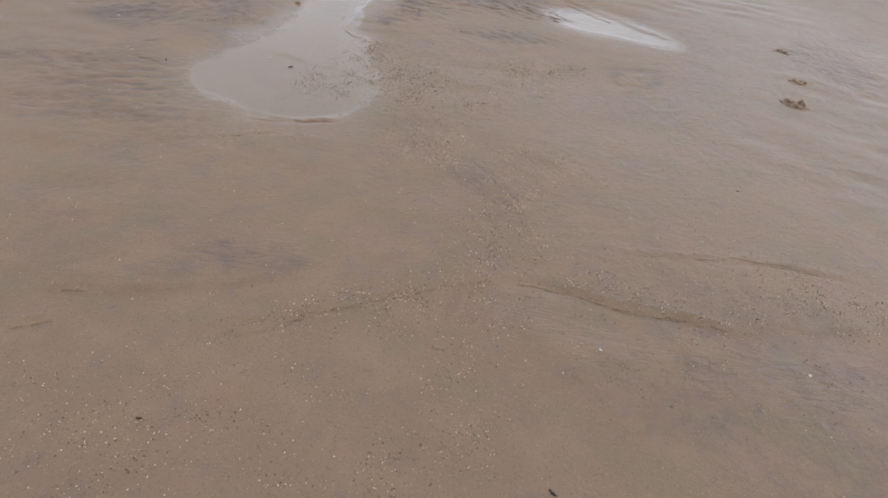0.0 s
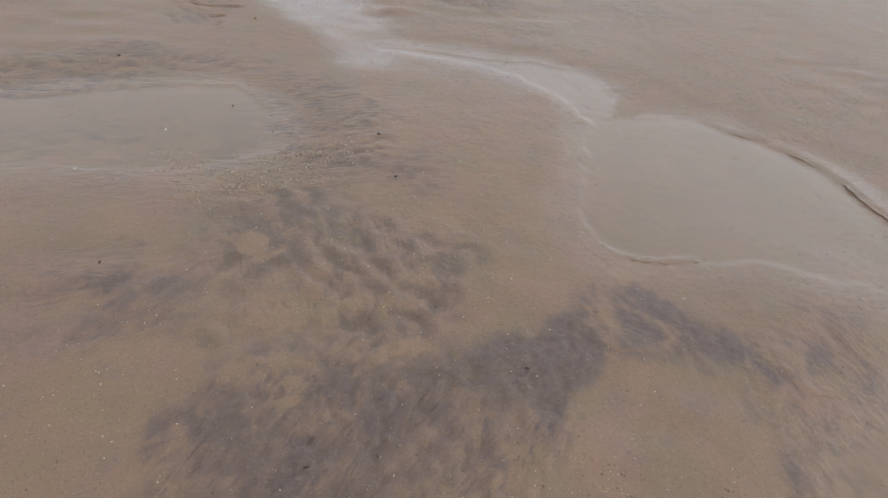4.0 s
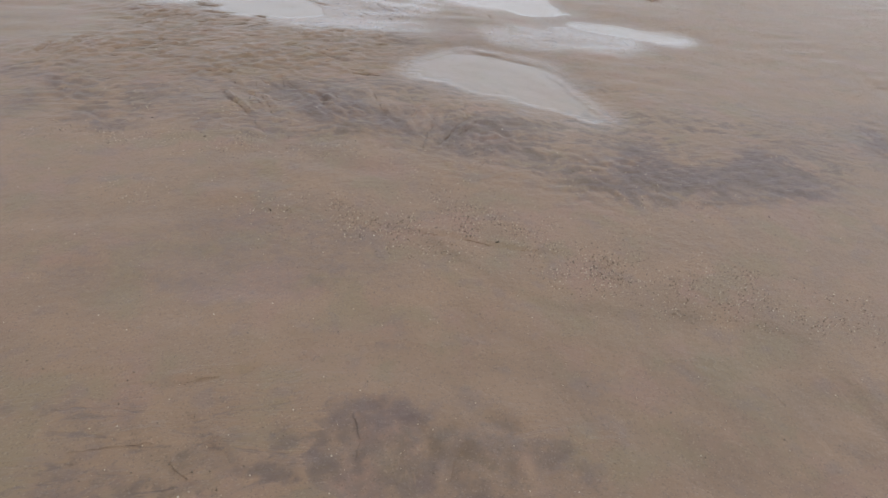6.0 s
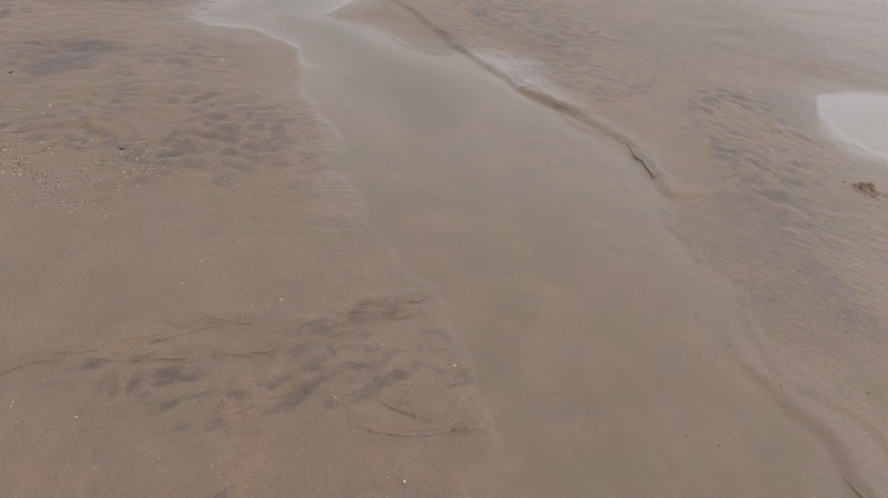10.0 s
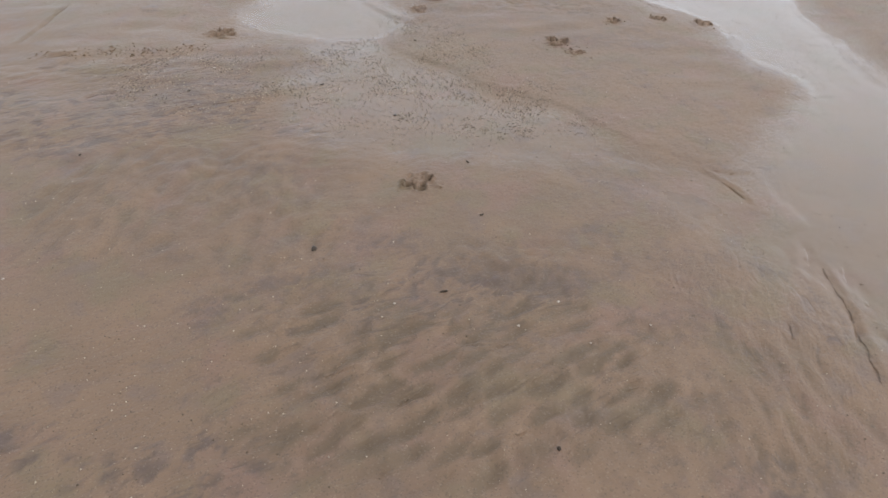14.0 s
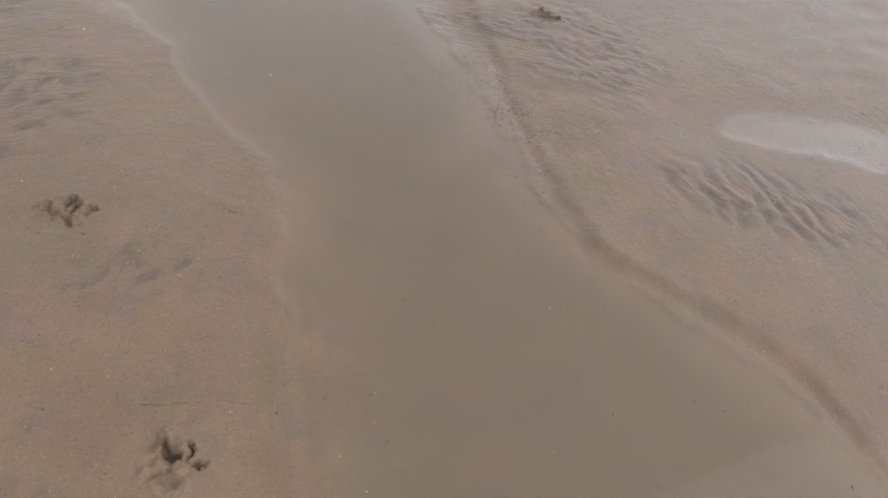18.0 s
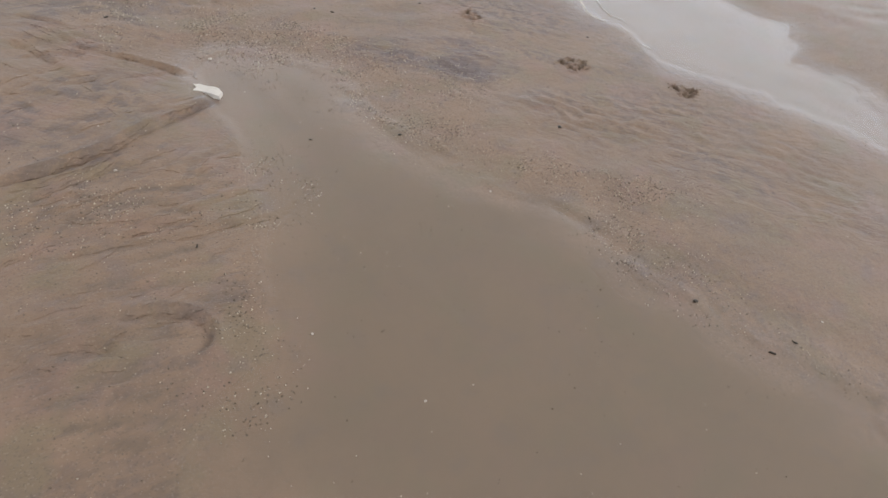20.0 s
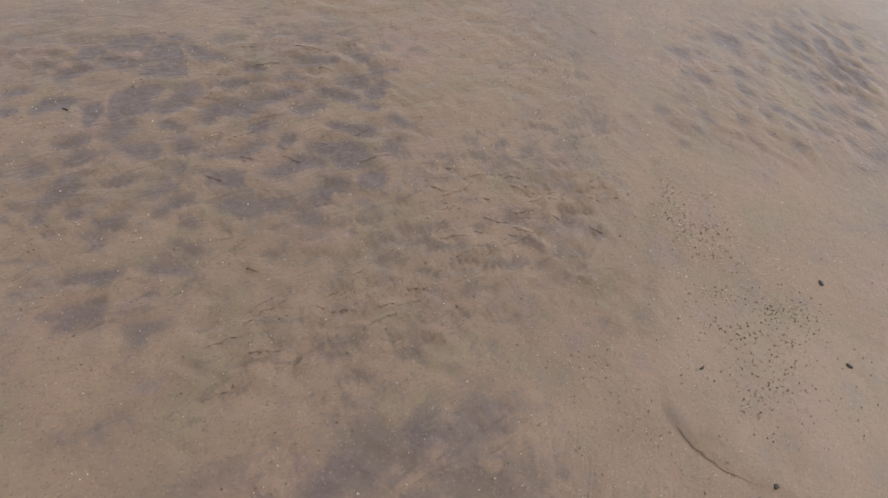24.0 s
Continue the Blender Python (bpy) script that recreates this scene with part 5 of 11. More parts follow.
dark(.55, .1, -90, [(-1.69, 21.24), (-1.59, 21.17), (-1.58, 21.09), (-1.78, 21.01), (-1.81, 21.08)])
dark(.4, .15, -65, [(-2.72, 23.83), (-2.64, 23.80), (-2.61, 23.74), (-2.58, 23.66), (-2.61, 23.64), (-2.74, 23.74)])
dark(.55, .1, -77, [(-2.55, 23.33), (-2.51, 23.31), (-2.53, 23.23), (-2.57, 23.23), (-2.57, 23.28)])
dark(.55, .1, -78, [(-2.39, 22.88), (-2.32, 22.83), (-2.36, 22.78), (-2.40, 22.79), (-2.40, 22.84)])
dark(.5, .08, -78, [(-1.06, 22.75), (-0.89, 22.61), (-0.94, 22.48), (-1.25, 22.37), (-1.30, 22.44), (-1.20, 22.60)])
dark(.5, .3, -53, [(-2.13, 26.71), (-2.11, 26.71), (-2.10, 26.67), (-2.13, 26.67)])
dark(.3, .2, -65, [(-2.15, 26.65), (-2.10, 26.64), (-2.06, 26.56), (-2.10, 26.51), (-2.15, 26.57)])
dark(.35, .2, -32, [(-1.87, 28.76), (-1.75, 28.73), (-1.63, 28.57), (-1.71, 28.60), (-1.81, 28.69)])
dark(.35, .15, -4, [(-1.73, 28.25), (-1.58, 28.26), (-1.60, 28.13), (-1.70, 28.11), (-1.76, 28.15)])
dark(.7, .2, -57, [(-1.04, 28.67), (-0.93, 28.73), (-0.85, 28.65), (-0.90, 28.57), (-1.03, 28.59)])
dark(.7, .09, -27, [(-0.88, 28.52), (-0.76, 28.49), (-0.66, 28.37), (-0.72, 28.32), (-0.85, 28.39)])
dark(.35, .08, -14, [(-1.10, 28.72), (-0.74, 28.70), (-0.49, 28.44), (-0.56, 28.31), (-0.82, 28.35), (-1.08, 28.47)])
dark(.5, .08, -45, [(-0.63, 28.17), (-0.40, 28.10), (-0.46, 28.02), (-0.60, 28.00), (-0.64, 28.09)])
dark(.5, .08, -60, [(-0.36, 28.00), (-0.25, 27.88), (-0.04, 27.83), (-0.12, 27.78), (-0.39, 27.80), (-0.43, 27.89)])
dark(.3, .1, -65, [(-2.09, 29.42), (-1.95, 29.34), (-1.96, 29.14), (-2.08, 29.15)])
dark(.3, .1, -33, [(-1.78, 29.29), (-1.62, 29.28), (-1.54, 29.14), (-1.66, 29.13)])
dark(.45, .09, -67, [(-1.73, 29.67), (-1.43, 29.60), (-1.27, 29.38), (-1.27, 29.24), (-1.41, 29.25), (-1.66, 29.43)])
dark(.35, .12, -98, [(-1.88, 29.50), (-1.70, 29.46), (-1.67, 29.24), (-1.28, 29.11), (-1.38, 29.02), (-1.74, 29.17), (-1.89, 29.31)])
dark(.9, .13, -45, [(-0.86, 28.54), (-0.77, 28.51), (-0.67, 28.41), (-0.72, 28.35), (-0.80, 28.37), (-0.85, 28.46)])
dark(.75, .13, -41, [(-1.11, 28.60), (-0.96, 28.66), (-0.90, 28.61), (-0.96, 28.50), (-1.05, 28.50)])
dark(.55, .12, -8, [(-1.02, 28.70), (-0.82, 28.74), (-0.73, 28.68), (-0.79, 28.57), (-0.95, 28.64)])
dark(.4, .1, -66, [(-0.77, 28.68), (-0.60, 28.65), (-0.51, 28.48), (-0.54, 28.39), (-0.66, 28.45)])
dark(.4, .2, -33, [(-1.86, 28.73), (-1.81, 28.72), (-1.74, 28.67), (-1.74, 28.63), (-1.85, 28.69)])
dark(.4, .05, -7, [(-1.94, 30.51), (-1.38, 30.44), (-0.87, 30.21), (-1.10, 30.14), (-1.61, 30.22), (-1.96, 30.29)])
dark(.55, .07, -17, [(-1.57, 31.11), (-1.38, 30.96), (-1.15, 30.89), (-0.88, 30.70), (-0.90, 30.63), (-1.15, 30.66), (-1.37, 30.70), (-1.65, 30.80)])
dark(.75, .07, -75, [(-1.31, 30.54), (-1.10, 30.50), (-0.97, 30.52), (-0.74, 30.38), (-0.77, 30.30), (-0.90, 30.31), (-0.95, 30.24), (-1.11, 30.22), (-1.24, 30.27), (-1.37, 30.42), (-1.39, 30.51)])
dark(.4, .07, -32, [(-1.66, 30.77), (-1.40, 30.61), (-1.39, 30.38), (-1.55, 30.35), (-1.67, 30.43), (-1.73, 30.52)])
dark(.35, .07, -18, [(-1.50, 31.36), (-0.17, 30.81), (-0.39, 30.70), (-0.85, 30.86), (-1.57, 31.11)])
dark(.4, .3, -50, [(-0.85, 29.52), (-0.74, 29.47), (-0.80, 29.46), (-0.86, 29.49)])
dark(.35, .3, -42, [(-0.74, 29.41), (-0.63, 29.41), (-0.63, 29.32), (-0.68, 29.32), (-0.75, 29.37)])
dark(.9, .08, -77, [(-0.66, 30.99), (-0.55, 30.97), (-0.47, 30.87), (-0.44, 30.79), (-0.47, 30.75), (-0.57, 30.78), (-0.63, 30.83), (-0.67, 30.93)])
dark(.65, .08, -79, [(-0.50, 30.99), (-0.29, 30.98), (-0.17, 30.94), (-0.11, 30.86), (-0.20, 30.70), (-0.30, 30.72), (-0.42, 30.70), (-0.43, 30.82), (-0.52, 30.92)])
dark(.55, .09, -55, [(-0.87, 31.36), (-0.73, 31.46), (-0.60, 31.34), (-0.55, 31.17), (-0.65, 31.11), (-0.77, 31.22), (-0.84, 31.29)])
dark(.6, .1, -71, [(-0.83, 31.25), (-0.71, 31.10), (-0.74, 30.99), (-0.69, 30.89), (-0.79, 30.88), (-0.89, 31.07)])
dark(.55, .1, -65, [(-1.05, 31.28), (-0.98, 31.21), (-0.98, 31.15), (-1.02, 31.16), (-1.08, 31.23)])
dark(.6, .1, -48, [(-1.13, 31.09), (-1.01, 30.98), (-0.92, 30.87), (-0.86, 30.74), (-0.86, 30.66), (-0.99, 30.80), (-1.16, 31.04)])
dark(.45, .12, -69, [(-0.06, 31.17), (0.16, 31.04), (0.20, 30.83), (0.24, 30.66), (0.16, 30.66), (0.03, 30.78), (-0.09, 30.84), (-0.07, 30.97)])
dark(.4, .08, -22, [(-0.46, 31.65), (-0.22, 31.56), (0.05, 31.25), (-0.16, 31.19), (-0.38, 31.27), (-0.54, 31.49)])
dark(.35, .12, -90, [(-0.53, 30.50), (-0.46, 30.42), (-0.39, 30.34), (-0.48, 30.33), (-0.58, 30.41)])
dark(.45, .1, -98, [(0.47, 30.76), (0.56, 30.62), (0.50, 30.41), (0.43, 30.39), (0.41, 30.54)])
dark(.7, .09, -29, [(0.05, 32.01), (0.20, 31.99), (0.28, 31.88), (0.35, 31.78), (0.29, 31.69), (0.21, 31.76), (0.14, 31.85), (0.02, 31.91)])
dark(.75, .12, -4, [(0.00, 31.69), (0.15, 31.70), (0.24, 31.67), (0.22, 31.61), (0.10, 31.59), (-0.02, 31.65)])
dark(.85, .12, -8, [(-0.14, 31.61), (-0.06, 31.55), (-0.01, 31.46), (0.06, 31.43), (-0.05, 31.40), (-0.15, 31.42), (-0.21, 31.47)])
dark(.6, .12, -62, [(-0.09, 31.88), (0.02, 31.74), (-0.05, 31.68), (-0.14, 31.80), (-0.14, 31.87)])
dark(.6, .1, -19, [(-0.18, 31.30), (-0.10, 31.29), (-0.06, 31.24), (-0.14, 31.21), (-0.21, 31.23)])
dark(.65, .12, -65, [(-0.04, 31.19), (0.04, 31.10), (0.01, 31.05), (-0.06, 31.08), (-0.07, 31.16)])
dark(.5, .15, -65, [(-0.06, 31.03), (0.06, 30.96), (0.17, 30.75), (0.13, 30.67), (-0.03, 30.80), (-0.08, 30.95)])
dark(.5, .12, -104, [(-0.39, 31.94), (-0.27, 31.88), (-0.27, 31.77), (-0.27, 31.62), (-0.41, 31.62), (-0.40, 31.77)])
dark(.45, .1, -57, [(0.30, 32.60), (0.44, 32.44), (0.39, 32.30), (0.24, 32.37), (0.20, 32.51)])
dark(.45, .08, -50, [(0.51, 31.74), (0.66, 31.63), (0.69, 31.49), (0.56, 31.62)])
dark(.6, .1, -140, [(1.30, 30.92), (1.49, 30.85), (1.47, 30.76), (1.34, 30.77), (1.25, 30.88)])
dark(.5, .09, -147, [(1.51, 30.70), (1.53, 30.56), (1.45, 30.37), (1.11, 30.40), (1.16, 30.53), (1.26, 30.66)])
dark(.45, .1, -100, [(0.47, 30.90), (0.50, 30.78), (0.48, 30.55), (0.46, 30.45), (0.38, 30.48), (0.38, 30.65), (0.39, 30.82)])
dark(.9, .07, -57, [(0.28, 31.89), (0.33, 31.84), (0.33, 31.77), (0.37, 31.67), (0.26, 31.69), (0.24, 31.65), (0.20, 31.61), (0.14, 31.83), (0.18, 31.89)])
dark(.8, .1, -46, [(0.13, 32.04), (0.21, 31.98), (0.18, 31.89), (0.15, 31.87), (0.08, 31.98)])
dark(.5, .08, -49, [(0.61, 32.20), (0.72, 32.17), (0.97, 32.15), (1.04, 32.03), (0.88, 31.96), (0.75, 32.05), (0.66, 32.12)])
dark(.55, .08, -62, [(0.84, 31.81), (0.95, 31.63), (0.97, 31.55), (0.85, 31.61), (0.83, 31.72)])
dark(.35, .08, -75, [(0.60, 31.73), (0.70, 31.53), (0.65, 31.48), (0.58, 31.66)])
dark(.4, .08, -52, [(0.66, 32.87), (0.83, 32.65), (0.86, 32.40), (0.69, 32.20), (0.51, 32.29), (0.41, 32.41), (0.27, 32.59)])
dark(.4, .1, -47, [(0.14, 32.39), (0.30, 32.30), (0.33, 32.22), (0.24, 32.22), (0.14, 32.32)])
dark(.5, .08, -113, [(1.24, 31.40), (1.53, 31.35), (1.77, 31.12), (1.74, 30.70), (1.33, 30.79), (1.24, 31.03), (1.18, 31.29)])
dark(.3, .08, -56, [(1.03, 33.27), (1.67, 32.12), (0.96, 31.96), (0.62, 32.01), (0.34, 31.97), (0.04, 32.12), (-0.04, 32.43)])
dark(.35, .09, -116, [(1.66, 31.47), (2.07, 31.09), (2.11, 30.56), (1.33, 30.75), (1.13, 31.29)])
dark(.3, .09, -65, [(-0.63, 32.09), (0.13, 31.42), (-0.03, 30.87), (-0.22, 30.68), (-0.46, 30.68), (-0.64, 30.75), (-0.87, 30.65), (-1.22, 31.14)])
dark(.3, .07, -40, [(-1.56, 31.38), (-0.46, 30.87), (-0.59, 30.38), (-0.97, 30.11), (-1.27, 30.17), (-1.79, 30.45)])
dark(.35, .09, -4, [(-3.02, 10.14), (-1.64, 10.21), (-1.07, 9.62), (-1.38, 9.12), (-2.08, 9.12), (-2.77, 9.32)])
dark(.3, .09, 14, [(-3.12, 19.42), (-2.57, 19.32), (-2.19, 18.98), (-2.34, 18.64), (-2.63, 18.47), (-2.99, 18.63), (-3.13, 18.90)])
dark(.3, .1, 20, [(-1.52, 2.38), (-1.11, 2.51), (-0.79, 2.21), (-0.78, 1.90), (-0.93, 1.72), (-1.15, 1.70)])
dark(.35, .07, -69, [(-1.45, 3.40), (-1.11, 3.42), (-0.81, 3.02), (-0.75, 2.75), (-1.27, 2.80)])
dark(.45, .09, -21, [(-0.88, 6.02), (-0.54, 6.05), (-0.20, 5.83), (-0.45, 5.68), (-0.77, 5.80)])
dark(.4, .08, 14, [(-1.92, 6.80), (-1.49, 6.97), (-1.13, 6.72), (-1.32, 6.45), (-1.71, 6.45)])
dark(.5, .09, 2, [(-2.95, 14.52), (-2.50, 14.61), (-2.28, 14.20), (-2.40, 13.88), (-2.67, 13.88), (-2.85, 14.12)])
dark(.45, .08, -45, [(-1.15, 14.78), (-0.66, 14.63), (-0.52, 14.22), (-0.88, 14.07), (-1.20, 14.33)])
dark(.35, .09, -50, [(-0.93, 25.52), (-0.63, 25.33), (-0.59, 24.96), (-0.84, 24.98), (-1.03, 25.30)])
dark(.5, .14, -6, [(-2.08, 11.61), (-1.88, 11.59), (-1.75, 11.53), (-1.83, 11.48), (-2.02, 11.51), (-2.12, 11.55)])
dark(.5, .12, -113, [(-1.36, 11.57), (-1.19, 11.55), (-1.16, 11.43), (-1.22, 11.32), (-1.39, 11.37), (-1.40, 11.46)])
dark(.5, .12, -24, [(-2.07, 11.72), (-2.01, 11.73), (-1.98, 11.69), (-2.02, 11.67)])
dark(.5, .12, 8, [(-2.45, 10.88), (-2.36, 10.88), (-2.34, 10.82), (-2.41, 10.82)])
dark(.5, .12, 5, [(-2.29, 10.74), (-2.22, 10.71), (-2.20, 10.64), (-2.26, 10.63)])
dark(.5, .12, 17, [(-1.94, 27.58), (-1.84, 27.59), (-1.85, 27.54), (-1.91, 27.51), (-1.94, 27.53)])
# two dark strips along the long cut edge: its shadow, painted in
dark(1.0, .05, 19, [(-2.15, 28.22), (-2.07, 28.24), (-2.01, 28.26), (-1.94, 28.29), (-1.87, 28.30), (-1.88, 28.26), (-1.96, 28.20), (-2.03, 28.20), (-2.10, 28.20), (-2.15, 28.19)])
dark(.6, .05, 28, [(-1.85, 28.31), (-1.73, 28.39), (-1.60, 28.46), (-1.58, 28.43), (-1.72, 28.34), (-1.84, 28.28)])
dark(.6, .16, -3, [(-2.05, 7.97), (-1.93, 7.96), (-1.89, 7.90), (-2.00, 7.89)])
dark(.6, .16, 3, [(-1.64, 7.89), (-1.48, 7.93), (-1.36, 7.83), (-1.46, 7.79), (-1.60, 7.83)])
dark(.6, .14, -83, [(-1.60, 7.79), (-1.48, 7.80), (-1.41, 7.73), (-1.42, 7.66), (-1.57, 7.69)])
dark(.4, .14, -5, [(-1.91, 7.85), (-1.74, 7.84), (-1.68, 7.74), (-1.85, 7.73)])
dark(.5, .1, -1, [(-3.53, 17.74), (-3.35, 17.72), (-3.28, 17.65), (-3.35, 17.57), (-3.51, 17.55)])
dark(.5, .12, -101, [(-2.39, 22.85), (-2.34, 22.81), (-2.39, 22.78), (-2.42, 22.80)])
dark(.45, .12, -82, [(-2.55, 23.33), (-2.51, 23.30), (-2.54, 23.22), (-2.58, 23.25)])
dark(.7, .25, -89, [(-1.57, 9.54), (-1.49, 9.52), (-1.42, 9.39), (-1.46, 9.28), (-1.52, 9.27), (-1.54, 9.39)])
dark(.7, .25, -84, [(-1.32, 9.48), (-1.27, 9.44), (-1.28, 9.31), (-1.31, 9.22), (-1.35, 9.24), (-1.36, 9.36)])
dark(.6, .2, -66, [(-1.24, 9.22), (-1.19, 9.13), (-1.22, 9.08), (-1.27, 9.11)])
dark(.7, .25, -84, [(-0.96, 9.15), (-0.82, 9.23), (-0.74, 9.21), (-0.82, 9.06), (-0.95, 9.00), (-1.03, 9.03)])
dark(.7, .2, -58, [(-2.28, 9.42), (-2.23, 9.41), (-2.20, 9.33), (-2.16, 9.25), (-2.18, 9.23), (-2.22, 9.31)])
dark(.6, .2, 3, [(-2.46, 9.71), (-2.41, 9.67), (-2.33, 9.66), (-2.37, 9.64), (-2.43, 9.65)])
dark(.6, .2, -33, [(-1.73, 9.20), (-1.68, 9.17), (-1.67, 9.12), (-1.71, 9.12)])
dark(.5, .2, -12, [(-2.14, 9.19), (-2.10, 9.18), (-2.09, 9.14), (-2.13, 9.15)])
dark(.7, .12, -35, [(-0.22, 3.35), (-0.10, 3.33), (-0.02, 3.26), (-0.05, 3.18), (-0.14, 3.18), (-0.21, 3.23)])
dark(.7, .1, -80, [(-0.25, 3.19), (-0.22, 3.18), (-0.22, 3.12), (-0.25, 3.13)])
dark(.5, .12, -21, [(-0.03, 3.96), (0.15, 3.93), (0.17, 3.80), (-0.02, 3.77)])
dark(.55, .1, -92, [(0.11, 3.17), (0.20, 3.15), (0.09, 3.02), (0.05, 3.04)])
dark(.6, .25, 62, [(-1.35, 3.23), (-1.24, 3.30), (-1.10, 3.16), (-1.04, 3.03), (-1.09, 2.89), (-1.24, 2.83)])
dark(.6, .1, 12, [(-0.61, 4.13), (-0.43, 4.13), (-0.44, 4.02), (-0.54, 3.96), (-0.63, 4.03)])
dark(.6, .1, -52, [(-0.48, 3.98), (-0.45, 3.94), (-0.48, 3.87), (-0.51, 3.88)])
dark(.5, .2, 6, [(-1.30, 5.03), (-0.95, 5.07), (-0.57, 5.17), (-0.45, 5.02), (-0.85, 4.77), (-1.21, 4.80)])
dark(.8, .1, -61, [(0.26, 31.88), (0.32, 31.80), (0.37, 31.69), (0.27, 31.70), (0.18, 31.82), (0.18, 31.88)])
dark(.7, .1, -34, [(0.13, 32.04), (0.21, 31.96), (0.16, 31.89), (0.11, 31.93), (0.09, 32.00)])
dark(.5, .08, -68, [(0.92, 31.81), (0.99, 31.54), (0.88, 31.57), (0.82, 31.69), (0.84, 31.77)])
dark(.6, .12, -30, [(-3.36, 16.12), (-3.15, 16.13), (-2.98, 15.99), (-2.97, 15.82), (-3.12, 15.82), (-3.30, 15.94)])
grit(2.2, [(0.09, 1.11), (0.18, 1.29), (0.26, 1.51), (0.21, 1.25), (0.20, 0.97), (0.20, 0.66), (-0.02, 0.64), (0.05, 0.81)])
grit(1.8, [(-0.23, 1.05), (-0.02, 1.16), (0.21, 1.29), (0.40, 1.31), (0.81, 1.21), (1.30, 1.40), (1.19, 1.21), (0.78, 1.12), (0.25, 1.21), (-0.01, 1.07)])
grit(.5, [(-0.74, 0.84), (-0.13, 1.00), (0.03, 0.62), (-0.58, 0.55)])
grit(2.2, [(-0.34, 2.79), (-0.17, 2.76), (0.12, 2.78), (0.44, 2.81), (0.70, 2.79), (0.29, 2.20), (-0.59, 2.22), (-0.48, 2.41), (-0.34, 2.58)])
grit(1.0, [(-0.97, 4.58), (-0.80, 4.68), (-0.55, 4.72), (-0.15, 4.80), (-0.29, 4.54), (-0.58, 4.59), (-0.87, 4.55)])
grit(.8, [(-1.20, 4.18), (-1.08, 4.16), (-0.71, 3.96), (-0.63, 3.85), (-0.92, 3.87), (-1.02, 3.95), (-1.16, 4.03)])
grit(1.4, [(-1.09, 4.61), (-0.96, 4.68), (-0.82, 4.72), (-0.61, 4.80), (-0.47, 4.86), (-0.38, 4.91), (-0.49, 4.74), (-0.73, 4.59), (-0.89, 4.60), (-1.03, 4.58)])
grit(.6, [(-0.76, 4.48), (-0.53, 4.49), (-0.30, 4.45), (-0.40, 4.34), (-0.59, 4.31), (-0.78, 4.35)])
grit(2.4, [(0.02, 0.64), (0.05, 0.81), (0.07, 0.99), (0.11, 1.11), (0.20, 0.98), (0.19, 0.83), (0.16, 0.66)])
grit(1.6, [(0.11, 1.23), (0.15, 1.48), (0.24, 1.82), (0.29, 1.98), (0.47, 1.91), (0.53, 1.78), (0.35, 1.58), (0.25, 1.33), (0.34, 1.29), (0.18, 1.22)])
grit(1.8, [(-0.35, 0.96), (-0.19, 1.09), (0.00, 1.21), (0.11, 1.30), (0.11, 1.11), (-0.13, 1.03)])
grit(2, [(0.34, 1.32), (0.54, 1.31), (0.81, 1.23), (1.24, 1.30), (1.19, 1.21), (0.79, 1.14), (0.52, 1.18), (0.33, 1.26)])
grit(1, [(0.50, 1.47), (0.82, 1.48), (1.19, 1.48), (1.28, 1.40), (0.86, 1.37), (0.52, 1.33)])
grit(1, [(-2.14, 9.53), (-2.06, 9.48), (-2.00, 9.32), (-2.05, 9.33), (-2.10, 9.44)])
grit(.9, [(-2.45, 9.35), (-2.16, 9.20), (-1.47, 9.08), (-0.86, 8.91), (-0.96, 8.81), (-2.40, 9.13)])
grit(.6, [(-1.82, 9.55), (-1.67, 9.52), (-1.68, 9.26), (-1.82, 9.20), (-1.84, 9.38)])
grit(1.1, [(-1.94, 12.40), (-1.73, 12.28), (-1.70, 12.16), (-1.70, 12.00), (-1.98, 12.08), (-1.98, 12.28)])
grit(1.4, [(-1.05, 12.36), (-1.00, 12.25), (-0.99, 12.15), (-0.95, 12.08), (-1.03, 12.10), (-1.06, 12.22)])
grit(1.2, [(-3.32, 15.50), (-3.10, 15.48), (-2.68, 15.33), (-2.62, 15.25), (-2.87, 15.16), (-3.07, 15.13), (-3.26, 15.18)])
grit(1.0, [(-3.26, 15.16), (-2.58, 14.98), (-2.57, 14.79), (-3.22, 14.95)])
grit(1.6, [(-2.16, 14.97), (-2.12, 14.94), (-2.12, 14.88), (-2.16, 14.91)])
grit(1.4, [(-3.02, 18.03), (-2.84, 18.05), (-2.67, 18.06), (-2.48, 17.94), (-2.46, 17.81), (-2.75, 17.89), (-2.93, 17.91), (-3.15, 17.84)])
grit(1.2, [(-2.10, 17.16), (-2.01, 17.09), (-2.04, 17.01), (-2.12, 17.09)])
grit(.7, [(-2.57, 17.57), (-2.46, 17.48), (-2.53, 17.40), (-2.60, 17.43)])
grit(.7, [(-3.51, 17.48), (-3.12, 17.33), (-3.08, 17.12), (-3.24, 17.09), (-3.48, 17.18)])
grit(1.8, [(-1.92, 20.71), (-1.81, 20.48), (-1.73, 20.18), (-1.82, 19.87), (-1.74, 19.68), (-1.76, 19.56), (-1.97, 19.44), (-3.19, 20.19), (-3.14, 20.64), (-2.81, 20.61), (-2.32, 20.46), (-2.01, 20.53)])
grit(2.5, [(-1.90, 20.57), (-1.93, 20.29), (-1.89, 20.14), (-1.87, 19.98), (-1.77, 19.76), (-1.79, 19.67), (-1.93, 19.72), (-1.98, 19.89), (-2.02, 20.08), (-2.02, 20.29)])
grit(1.2, [(-2.66, 21.96), (-2.43, 21.83), (-2.25, 21.71), (-2.34, 21.59), (-2.53, 21.66), (-2.71, 21.85)])
